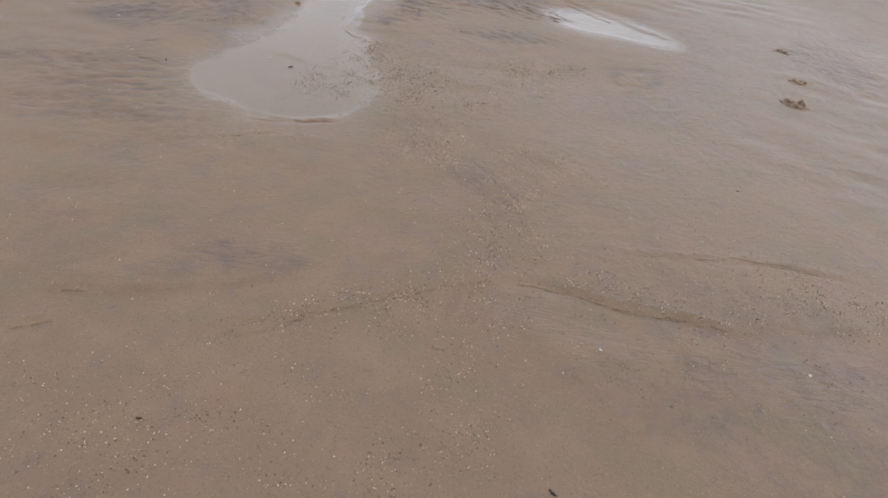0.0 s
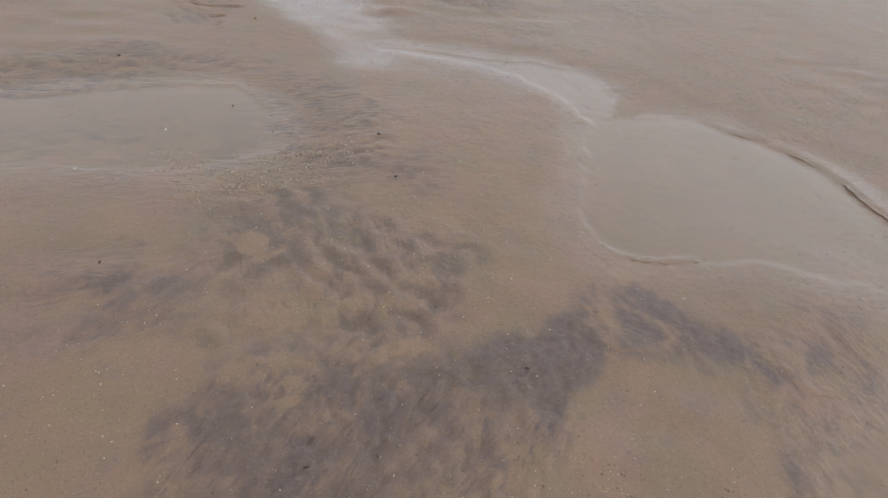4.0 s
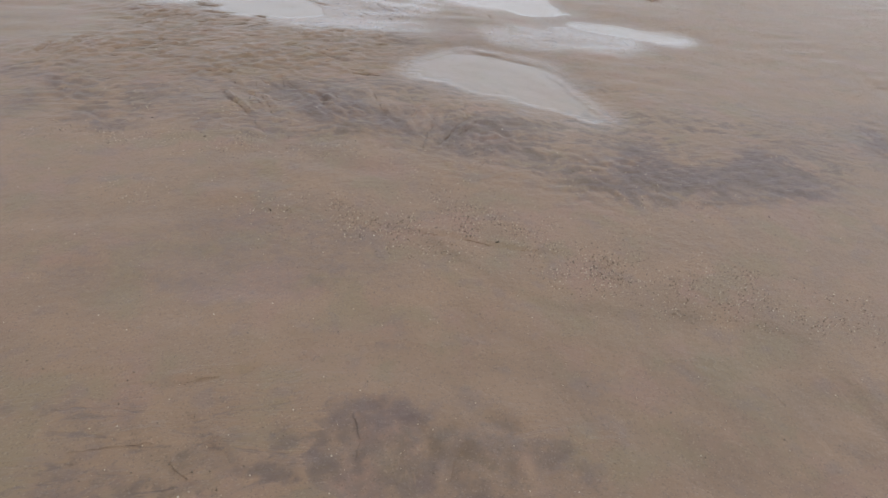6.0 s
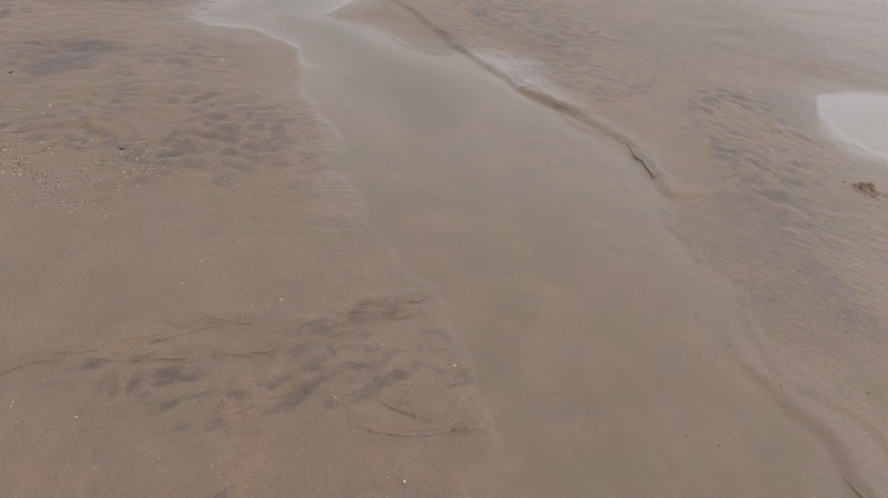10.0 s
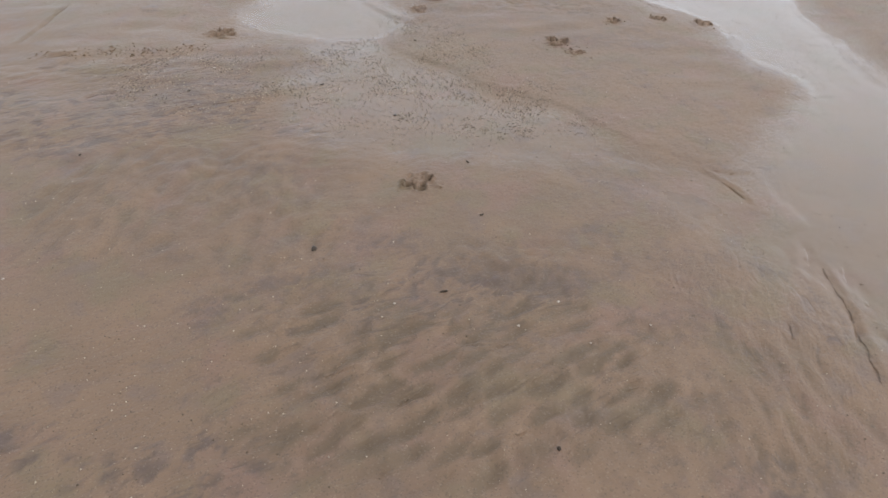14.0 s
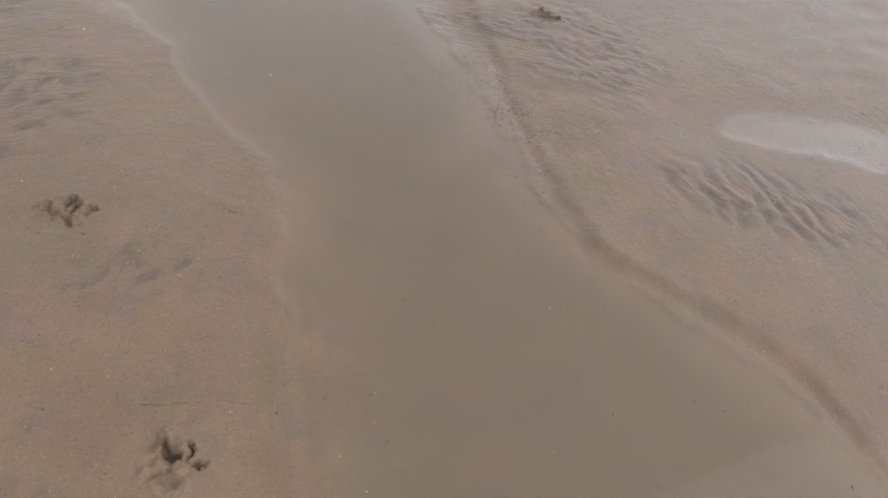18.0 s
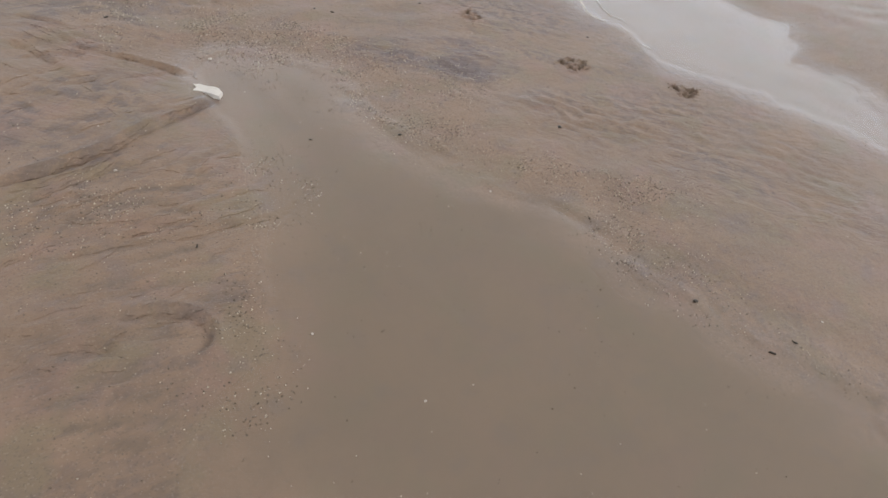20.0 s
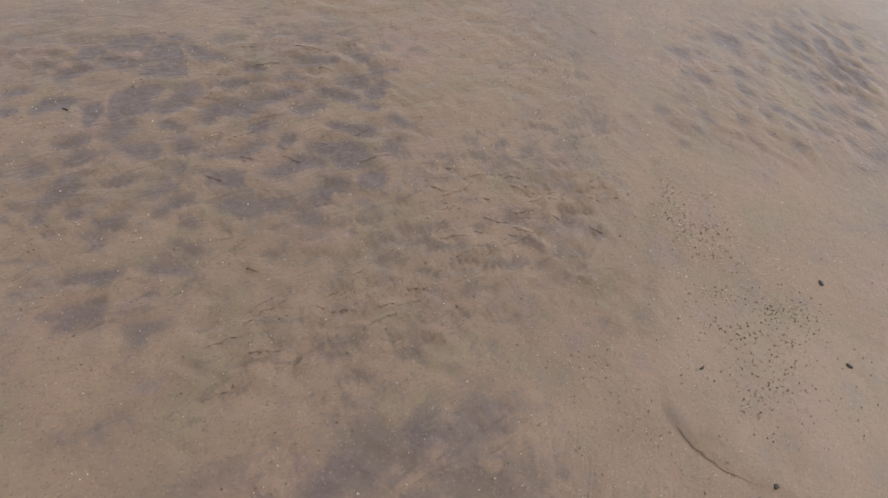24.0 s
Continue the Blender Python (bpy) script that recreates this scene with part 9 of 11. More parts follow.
crease(.6, .015, [(-1.96, 11.31), (-1.85, 11.25), (-1.77, 11.26)])
crease(.6, .012, [(-2.14, 28.17), (-2.05, 28.18), (-1.97, 28.20), (-1.88, 28.25)])
crease(.6, .012, [(-2.11, 28.12), (-2.02, 28.14), (-1.93, 28.18), (-1.88, 28.23)])
crease(.5, .012, [(-2.08, 28.09), (-2.04, 28.10), (-1.99, 28.11)])
crease(.5, .012, [(-2.12, 28.04), (-2.06, 28.06), (-1.98, 28.07)])
crease(.5, .012, [(-1.95, 27.96), (-1.89, 27.95), (-1.82, 27.94), (-1.76, 27.94)])
crease(.5, .012, [(-1.98, 27.90), (-1.92, 27.92), (-1.84, 27.93)])
crease(.4, .012, [(-1.86, 28.18), (-1.80, 28.22), (-1.73, 28.24)])
crease(.5, .012, [(-1.72, 28.13), (-1.67, 28.18), (-1.65, 28.20)])
crease(.4, .012, [(-1.77, 28.08), (-1.71, 28.11), (-1.67, 28.14)])
crease(.5, .012, [(-1.99, 28.08), (-1.92, 28.08), (-1.83, 28.11)])
crease(.5, .015, [(-1.57, 28.44), (-1.67, 28.42), (-1.76, 28.38), (-1.84, 28.32)])
crease(.9, .02, [(-1.99, 27.68), (-1.94, 27.68), (-1.88, 27.66), (-1.84, 27.61), (-1.84, 27.57), (-1.89, 27.54)])
crease(.5, .015, [(-2.01, 27.64), (-1.93, 27.62), (-1.88, 27.60)])
crease(.7, .02, [(-1.90, 8.00), (-1.81, 8.01), (-1.73, 8.01), (-1.69, 8.04)])
crease(.6, .02, [(-1.85, 7.92), (-1.82, 7.86), (-1.76, 7.82), (-1.75, 7.77)])
crease(.6, .02, [(-1.53, 7.89), (-1.52, 7.82), (-1.54, 7.74)])
crease(.6, .02, [(-1.41, 7.84), (-1.40, 7.77), (-1.37, 7.71)])
crease(.6, .015, [(-1.95, 10.68), (-1.89, 10.66), (-1.82, 10.66), (-1.77, 10.64)])
crease(.6, .015, [(-1.69, 10.63), (-1.66, 10.60), (-1.63, 10.57)])
crease(.5, .015, [(-2.30, 10.80), (-2.24, 10.75), (-2.18, 10.75), (-2.15, 10.69)])
crease(.5, .015, [(-2.17, 10.61), (-2.12, 10.65), (-2.05, 10.67)])
crease(.5, .015, [(-2.50, 10.92), (-2.45, 10.97), (-2.42, 10.99)])
crease(.6, .015, [(-3.52, 17.69), (-3.46, 17.70), (-3.39, 17.77), (-3.33, 17.79)])
crease(.5, .015, [(-3.42, 17.80), (-3.38, 17.72), (-3.34, 17.73)])
crease(.7, .012, [(-1.78, 18.47), (-1.87, 18.32), (-1.90, 18.28)])
crease(.6, .015, [(-2.58, 10.01), (-2.55, 10.08), (-2.54, 10.18)])
crease(.6, .015, [(-2.45, 10.12), (-2.45, 10.21), (-2.38, 10.22)])
crease(.5, .015, [(-2.23, 9.89), (-2.18, 9.92), (-2.17, 9.95), (-2.10, 9.93)])
crease(.6, .015, [(-1.59, 9.70), (-1.58, 9.63), (-1.59, 9.57)])
crease(.6, .015, [(-1.82, 9.57), (-1.80, 9.49), (-1.76, 9.43), (-1.74, 9.36), (-1.72, 9.31)])
crease(.6, .015, [(-1.50, 9.53), (-1.47, 9.49), (-1.44, 9.45), (-1.41, 9.39), (-1.45, 9.31)])
crease(.6, .015, [(-1.07, 9.05), (-1.02, 9.10), (-0.99, 9.17), (-0.98, 9.22)])
crease(.5, .015, [(-1.02, 9.07), (-0.93, 9.15), (-0.89, 9.22)])
crease(.6, .015, [(-1.35, 9.74), (-1.26, 9.71), (-1.17, 9.69)])
crease(.5, .015, [(-1.48, 9.85), (-1.42, 9.83), (-1.36, 9.90)])
crease(.5, .012, [(-2.07, 11.47), (-1.93, 11.55), (-1.78, 11.52)])
crease(.6, .012, [(-2.00, 10.86), (-1.92, 10.81), (-1.86, 10.84)])
crease(.6, .012, [(-1.31, 11.80), (-1.25, 11.67), (-1.18, 11.60)])
crease(.6, .012, [(-0.41, 10.66), (-0.43, 10.53), (-0.49, 10.46)])
crease(.6, .02, [(-0.69, 10.01), (-0.60, 9.95), (-0.48, 9.85), (-0.41, 9.78), (-0.39, 9.70)])
crease(.6, .015, [(-0.94, 3.95), (-0.90, 3.97), (-0.85, 3.98)])
crease(.6, .015, [(-1.02, 3.86), (-0.97, 3.83), (-0.91, 3.84), (-0.87, 3.89)])
crease(.6, .015, [(-1.45, 3.76), (-1.34, 3.71), (-1.22, 3.69)])
crease(.7, .015, [(-0.31, 4.41), (-0.23, 4.50), (-0.13, 4.57)])
crease(.6, .015, [(-0.21, 3.34), (-0.13, 3.32), (-0.07, 3.28)])
crease(.5, .015, [(0.30, 3.44), (0.34, 3.39)])
crease(.6, .015, [(0.54, 3.49), (0.56, 3.46), (0.66, 3.47)])
crease(.6, .015, [(0.67, 3.81), (0.77, 3.73), (0.83, 3.65), (0.95, 3.56)])
crease(.6, .015, [(-1.10, 4.13), (-1.07, 4.09), (-1.05, 4.04), (-1.02, 4.02)])
crease(.6, .02, [(-0.99, 3.94), (-0.94, 3.96), (-0.88, 3.96), (-0.86, 3.93)])
crease(.6, .02, [(-1.15, 3.90), (-1.10, 3.92), (-1.05, 3.91), (-0.99, 3.90), (-0.90, 3.89)])
crease(.5, .015, [(-1.08, 4.32), (-1.00, 4.32), (-0.96, 4.29)])
crease(.5, .015, [(-0.29, 4.43), (-0.20, 4.60), (-0.12, 4.74)])
crease(.6, .015, [(-0.15, 5.42), (-0.03, 5.37), (0.10, 5.38)])
crease(.6, .012, [(0.87, 31.79), (0.92, 31.68), (0.96, 31.55)])
crease(.5, .012, [(0.47, 32.20), (0.46, 32.18), (0.46, 32.15)])
crease(.5, .012, [(0.69, 31.82), (0.74, 31.73), (0.75, 31.66)])
crease(.4, .012, [(0.15, 32.12), (0.23, 32.12), (0.27, 32.11)])
crease(.4, .012, [(1.66, 31.74), (1.61, 31.68), (1.57, 31.59)])
crease(.65, .012, [(0.21, 1.24), (0.39, 1.24), (0.49, 1.19), (0.66, 1.19), (0.78, 1.14)])
crease(.6, .02, [(-0.43, 0.96), (-0.28, 1.03), (-0.14, 1.09), (0.00, 1.16), (0.15, 1.23)])
crease(.6, .02, [(-0.78, 1.03), (-0.68, 1.05), (-0.60, 1.06), (-0.48, 1.09)])
crease(.6, .02, [(-0.78, 0.92), (-0.74, 0.94), (-0.69, 0.96)])
crease(.5, .015, [(0.53, 1.42), (0.81, 1.45), (1.05, 1.45), (1.20, 1.42)])
crease(.6, .012, [(-0.60, 2.00), (-0.50, 1.97), (-0.40, 1.98), (-0.29, 2.02)])
streaks(12, .10, -10, [(-0.20, 3.54), (0.58, 3.73), (0.75, 3.56), (0.48, 3.36), (0.03, 3.29)])
streaks(16, .09, 2, [(-0.05, 5.07), (0.26, 5.10), (0.37, 4.83), (0.23, 4.65), (-0.01, 4.41), (-0.21, 4.48), (-0.18, 4.74)])
streaks(10, .10, 12, [(-1.02, 4.04), (-0.84, 4.04), (-0.60, 3.97), (-0.63, 3.88), (-0.87, 3.86), (-1.01, 3.89)])
streaks(26, .12, 19, [(-2.34, 10.76), (-2.08, 10.70), (-1.98, 10.57), (-2.04, 10.44), (-2.21, 10.42), (-2.35, 10.48)])
streaks(34, .10, -3, [(-2.08, 11.78), (-1.53, 11.76), (-1.74, 11.28), (-1.86, 10.79), (-2.00, 10.82), (-2.10, 11.19)])
streaks(14, .09, 29, [(-1.56, 11.64), (-1.35, 11.67), (-1.14, 11.46), (-1.25, 11.30), (-1.57, 11.31)])
streaks(18, .09, 43, [(-1.99, 10.68), (-1.63, 10.60), (-1.58, 10.47), (-1.67, 10.28), (-1.97, 10.36), (-2.03, 10.52)])
streaks(8, .10, 70, [(-2.56, 11.11), (-2.23, 10.94), (-2.21, 10.83), (-2.36, 10.78), (-2.49, 10.84)])
crease(.6, .015, [(-1.50, 11.10), (-1.45, 11.00), (-1.37, 10.90), (-1.29, 10.81)])
streaks(20, .09, 76, [(-1.44, 10.50), (-1.07, 10.42), (-0.89, 10.31), (-1.09, 10.14), (-1.56, 10.24)])
streaks(10, .08, -61, [(-1.22, 10.89), (-0.86, 10.80), (-0.75, 10.61), (-1.14, 10.53), (-1.24, 10.67)])
streaks(14, .10, 26, [(-2.03, 17.96), (-1.72, 17.86), (-1.78, 17.55), (-2.02, 17.37), (-2.14, 17.44), (-2.13, 17.67)])
streaks(10, .10, 20, [(-3.24, 17.96), (-2.98, 17.90), (-3.04, 17.73), (-3.19, 17.70)])
crease(.7, .012, [(-1.77, 18.46), (-1.84, 18.35), (-1.90, 18.28)])
crease(.65, .012, [(-1.53, 17.93), (-1.56, 17.80), (-1.63, 17.71)])
crease(.7, .015, [(-3.42, 17.66), (-3.38, 17.68), (-3.34, 17.70)])
crease(.7, .015, [(-3.21, 17.73), (-3.16, 17.82), (-3.07, 17.86), (-3.02, 17.86)])
streaks(12, .09, 2, [(-3.09, 18.88), (-2.57, 18.89), (-2.19, 18.56), (-2.35, 18.37), (-2.97, 18.40)])
streaks(16, .12, 51, [(-1.70, 18.81), (-1.63, 18.69), (-1.72, 18.49), (-2.02, 18.30), (-2.05, 18.37), (-1.98, 18.54)])
crease(.7, .02, [(-1.43, 23.57), (-1.36, 23.54), (-1.34, 23.48)])
crease(.65, .0125, [(-1.55, 23.01), (-1.52, 22.96), (-1.55, 22.89)])
crease(.5, .02, [(-1.55, 22.87), (-1.57, 22.73), (-1.57, 22.61), (-1.60, 22.51), (-1.61, 22.40), (-1.62, 22.30), (-1.69, 22.23)])
streaks(14, .16, 14, [(-2.08, 29.04), (-1.64, 28.76), (-1.57, 28.55), (-1.73, 28.36), (-2.14, 28.28)])
streaks(26, .14, 12, [(-2.15, 28.19), (-1.91, 28.17), (-1.60, 28.29), (-1.66, 27.91), (-1.73, 27.73), (-1.88, 27.72), (-2.17, 27.91)])
streaks(16, .12, -12, [(-2.18, 27.84), (-1.77, 27.71), (-1.85, 27.51), (-1.95, 27.45), (-2.20, 27.52)])
crease(.7, .012, [(-1.80, 28.80), (-1.71, 28.72), (-1.62, 28.62)])
crease(.65, .012, [(-1.99, 27.69), (-1.94, 27.68), (-1.89, 27.67), (-1.84, 27.63)])
crease(.65, .012, [(-1.91, 27.60), (-1.86, 27.59), (-1.84, 27.57), (-1.87, 27.54)])
crease(.6, .015, [(-2.17, 27.89), (-2.07, 27.89), (-1.95, 27.90), (-1.85, 27.87), (-1.72, 27.89), (-1.68, 27.89)])
crease(.5, .015, [(-1.68, 27.88), (-1.59, 27.88), (-1.52, 27.93), (-1.49, 27.99)])
bank(.014, .05, [(-0.70, 26.91), (-0.77, 27.16), (-0.87, 27.44), (-0.90, 27.64), (-1.08, 27.93), (-1.15, 28.28), (-1.22, 28.39)])
streaks(12, .14, -48, [(-2.03, 29.15), (-1.88, 28.99), (-1.83, 28.84), (-1.61, 28.65), (-1.65, 28.64), (-1.85, 28.78), (-2.06, 28.96)])
crease(.6, .015, [(0.43, 31.41), (0.35, 31.35), (0.32, 31.27), (0.31, 31.17)])
crease(.5, .012, [(0.17, 30.87), (0.18, 30.84), (0.18, 30.79)])
streaks(40, .10, -63, [(1.08, 32.65), (1.30, 32.08), (0.86, 32.01), (0.63, 32.06), (0.49, 32.35)], 0.22)
streaks(34, .11, -68, [(0.86, 32.01), (1.02, 31.56), (0.80, 31.52), (0.61, 31.62), (0.61, 31.94)], 0.22)
streaks(26, .10, -38, [(0.42, 32.24), (0.59, 31.82), (0.45, 31.77), (0.29, 32.05), (0.15, 32.19)], 0.22)
bank(.008, .05, [(0.63, 31.46), (0.51, 31.42), (0.42, 31.40), (0.37, 31.34), (0.33, 31.28), (0.33, 31.18)])
streaks(24, .12, -72, [(-1.86, 9.60), (-1.57, 9.68), (-1.30, 9.59), (-1.54, 9.18), (-1.70, 9.21), (-1.81, 9.31)])
streaks(20, .12, 79, [(-1.18, 9.44), (-0.80, 9.38), (-1.07, 8.99), (-1.21, 9.02), (-1.23, 9.24)])
streaks(30, .10, 4, [(-2.32, 10.55), (-1.59, 10.55), (-0.90, 10.05), (-1.02, 9.75), (-1.65, 9.74), (-2.19, 9.81)])
streaks(14, .10, 77, [(-2.63, 10.20), (-2.35, 10.23), (-2.30, 9.97), (-2.55, 9.84)])
streaks(14, .10, 46, [(-2.07, 11.63), (-1.50, 11.66), (-1.77, 11.08), (-2.04, 10.81)])
streaks(16, .10, -1, [(-1.04, 4.02), (-0.58, 4.08), (-0.62, 3.65), (-0.85, 3.63), (-1.04, 3.81)])
streaks(18, .10, 9, [(-0.30, 3.50), (0.07, 3.54), (0.40, 3.68), (0.69, 3.62), (0.50, 3.38), (0.19, 3.44), (-0.14, 3.41)])
crease(.6, .02, [(-1.86, 7.83), (-1.84, 7.79), (-1.81, 7.76)])
crease(.6, .02, [(-1.83, 7.93), (-1.81, 7.88), (-1.77, 7.82)])
crease(.6, .02, [(-2.04, 7.85), (-1.99, 7.83), (-1.95, 7.84)])
streaks(26, .11, 8, [(-2.67, 9.91), (-2.19, 10.46), (-1.21, 10.49), (-0.94, 10.03), (-1.14, 9.70), (-1.81, 9.75), (-2.41, 9.65)])
crease(.5, .02, [(-1.29, 8.48), (-1.18, 8.44), (-1.07, 8.37), (-0.90, 8.32)])
streaks(30, .12, -8, [(-1.98, 11.85), (-1.63, 11.82), (-1.68, 11.50), (-2.00, 11.57)])
streaks(14, .10, 1, [(-2.50, 12.69), (-1.99, 12.68), (-1.87, 12.43), (-2.17, 12.44)])
crease(.6, .015, [(-1.38, 11.57), (-1.27, 11.55), (-1.16, 11.52)])
crease(.6, .015, [(-2.02, 12.87), (-1.95, 12.81), (-1.82, 12.79)])
crease(.7, .015, [(-2.63, 13.08), (-2.49, 13.10), (-2.30, 13.05), (-2.12, 13.03), (-1.85, 13.07)])
crease(.5, .02, [(-1.86, 21.74), (-1.90, 21.68), (-1.94, 21.63), (-1.96, 21.55), (-1.99, 21.48)])
crease(.5, .02, [(-2.08, 21.16), (-2.07, 21.09), (-2.03, 21.01), (-2.02, 20.96)])
crease(.6, .02, [(-2.03, 29.16), (-1.98, 29.12), (-1.92, 29.07), (-1.88, 28.99)])
crease(.6, .02, [(-1.92, 28.92), (-1.86, 28.85), (-1.81, 28.80), (-1.76, 28.75), (-1.69, 28.70), (-1.63, 28.62)])
crease(.6, .02, [(-2.06, 28.96), (-2.02, 28.90), (-1.98, 28.82), (-1.96, 28.77)])
crease(.5, .02, [(-1.60, 28.65), (-1.61, 28.61), (-1.61, 28.58)])
# crease that adds to the long edge's painted shadow
crease(1.3, .03, [(-2.15, 28.20), (-2.03, 28.23), (-1.89, 28.28), (-1.81, 28.33), (-1.71, 28.39), (-1.60, 28.44)])
crease(1.2, .03, [(-2.05, 13.06), (-1.94, 13.08), (-1.83, 13.10)])


def sample(field, x, y):
    """A field of the sheet at places of the plan."""
    x, y = np.asarray(x, float), np.asarray(y, float)
    r = np.clip(np.searchsorted(V, y) - 1, 0, len(V) - 2)
    b = np.clip((y - V[r]) / (V[r + 1] - V[r]), 0, 1)
    u = x - (MIDDLE[r] * (1 - b) + MIDDLE[r + 1] * b)
    c = np.clip(np.searchsorted(U, u) - 1, 0, len(U) - 2)
    a = np.clip((u - U[c]) / (U[c + 1] - U[c]), 0, 1)
    return (field[r, c] * (1 - a) + field[r, c + 1] * a) * (1 - b) + (field[r + 1, c] * (1 - a) + field[r + 1, c + 1] * a) * b


def height_at(x, y):
    return float(sample(Z, [x], [y])[0])


# ---- helpers for meshes ----
def mesh_from(name, verts, faces, mat, smooth=True):
    """A mesh from arrays; all faces have the same number of corners."""
    verts, faces = np.asarray(verts, np.float32), np.asarray(faces, np.int32)
    me = bpy.data.meshes.new(name)
    me.vertices.add(len(verts))
    me.vertices.foreach_set("co", verts.ravel())
    k = faces.shape[1]
    me.loops.add(faces.size)
    me.loops.foreach_set("vertex_index", faces.ravel())
    me.polygons.add(len(faces))
    me.polygons.foreach_set("loop_start", np.arange(0, faces.size, k, dtype=np.int32))
    me.polygons.foreach_set("use_smooth", np.full(len(faces), smooth))
    me.update(calc_edges=True)
    me.materials.append(mat)
    return me


def put_fields(me, **fields):
    for name, values in fields.items():
        me.attributes.new(name, "FLOAT", "POINT").data.foreach_set("value", np.asarray(values, np.float32).ravel())


def grid_faces(rows, cols):
    i = np.arange(rows * cols).reshape(rows, cols)
    return np.stack([i[:-1, :-1], i[:-1, 1:], i[1:, 1:], i[1:, :-1]], -1).reshape(-1, 4)


RNG = np.random.RandomState(7)

KINDS = {}

# ---- paw prints: a finer patch of sand set into the sheet ----
PRINTS = []


def paw_print(x, y, size, degrees):
    PRINTS.append((x, y, 1.15 * size, degrees))


def build_print(x, y, size, degrees, seed):
    """Torn, crumbling pads: ragged pits with a broken lip, no two alike."""
    rng = np.random.RandomState(1000 + seed)
    n, reach = 60, size * 1.02
    g = np.linspace(-1, 1, n)
    a, c = np.meshgrid(g, g)
    lx, ly = a * reach, c * reach
    ca, sa = np.cos(radians(degrees)), np.sin(radians(degrees))
    wx, wy = x + lx * ca - ly * sa, y + lx * sa + ly * ca
    z = sample(Z, wx, wy)
    rough = cloud(wx, wy, 0.011, 200 + seed % 9, 3) - 0.5
    torn = cloud(wx, wy, 0.026, 240 + seed % 7, 3) - 0.5
    px = lx / size + 0.42 * (cloud(wx, wy, 0.030, 300, 4) - 0.5)
    py = ly / size + 0.42 * (cloud(wx, wy, 0.030, 310, 4) - 0.5)
    dent, rim = np.zeros_like(z), np.zeros_like(z)
    toes = ((-0.29, 0.06, 25), (-0.12, 0.25, 8), (0.12, 0.26, -8), (0.29, 0.08, -25))
    pads = [(tx + rng.uniform(-0.06, 0.06), ty + rng.uniform(-0.07, 0.07), rng.uniform(0.045, 0.080), rng.uniform(0.14, 0.22), ta + rng.uniform(-25, 25), rng.choice((0.35, 0.7, 1.0, 1.3, 1.5))) for tx, ty, ta in toes]
    pads.append((0.0, -0.17, rng.uniform(0.14, 0.24), rng.uniform(0.08, 0.14), rng.uniform(-20, 20), rng.uniform(0.35, 1.0)))
    for tx, ty, rx, ry, ta, deep in pads:
        qa, qc = turned(px - tx, py - ty, ta)
        r = np.sqrt((qa / rx) ** 2 + (qc / ry) ** 2)
        pit = np.clip(1.05 - r, 0, 1) * 1.2
        pit = np.where(qc > 0, step(0.0, 0.35, pit), pit)  # steep towards the claws, a ramp behind
        dent = np.maximum(dent, deep * pit * (0.75 + 0.9 * torn))
        rim = np.maximum(rim, deep * np.exp(-(((r - 1.2) / 0.2) ** 2)) * (0.6 + 0.4 * np.sign(qc)))
    scuff = np.exp(-((px / 0.42) ** 2 + ((py - 0.02) / 0.42) ** 2) ** 2)
    fade = 1 - step(0.55, 0.80, np.sqrt(a * a + c * c))
    crack = np.clip(1 - np.abs(torn) / 0.05, 0, 1) * scuff * step(-0.1, 0.2, rough)
    depth = 0.0125 * size / 0.11
    z = z + fade * (-depth * dent + 0.5 * depth * rim * (1 - np.clip(dent, 0, 1)) + 0.017 * rough * scuff - 0.003 * crack)
    r = np.sqrt(a * a + c * c)
    z = z + 0.0003 - 0.006 * step(0.78, 0.95, r)
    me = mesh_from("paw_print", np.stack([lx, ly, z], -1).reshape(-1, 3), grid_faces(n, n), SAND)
    # pits toned by depth: brown churned sand with shade painted in
    stain_shade = fade * np.clip(0.9 * dent + 0.6 * crack + 0.22 * scuff * step(0.5, 0.75, rough + 0.5), 0, 1)
    put_fields(me, dark=np.maximum(sample(DARK, wx, wy), 0.22 * dent * fade), wet=sample(WET, wx, wy) * (1 - 0.8 * scuff * fade), stain_shade=np.maximum(sample(STAIN_SHADE, wx, wy), stain_shade), flow_x=sample(FLOW_X, wx, wy), flow_y=sample(FLOW_Y, wx, wy), rip=sample(RIP, wx, wy), silt=sample(SILT, wx, wy), film=sample(FILM, wx, wy) * (1 - scuff * fade))
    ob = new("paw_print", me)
    ob.matrix_world = pose(x, y, 0, 0, 0, degrees)
    DIGS.append((x, y, reach))
    tagged(ob, "dog paw print with torn, crumbling edges in wet sand" if size > 0.095 else "small shallow dog paw print in wet sand", "paw print", "paw prints")

    def on_patch(field, qx, qy):
        i, k = np.clip((qx / reach + 1) / 2 * (n - 1), 0, n - 1.001), np.clip((qy / reach + 1) / 2 * (n - 1), 0, n - 1.001)
        i0, k0 = i.astype(int), k.astype(int)
        i, k = i - i0, k - k0
        return (field[k0, i0] * (1 - i) + field[k0, i0 + 1] * i) * (1 - k) + (field[k0 + 1, i0] * (1 - i) + field[k0 + 1, i0 + 1] * i) * k

    # the pressed hollows of the pads
    turn, ring = np.linspace(0, 2 * np.pi, 14, endpoint=False), np.array([0.05, 0.3, 0.5, 0.7])
    for tx, ty, rx, ry, ta, deep in pads:
        if deep < 0.4:
            continue
        ea, ec = (ring[:, None] * np.cos(turn)) * rx * size, (ring[:, None] * np.sin(turn)) * ry * size
        sa2, ca2 = np.sin(radians(ta)), np.cos(radians(ta))
        qx, qy = tx * size + ea * ca2 - ec * sa2, ty * size + ea * sa2 + ec * ca2
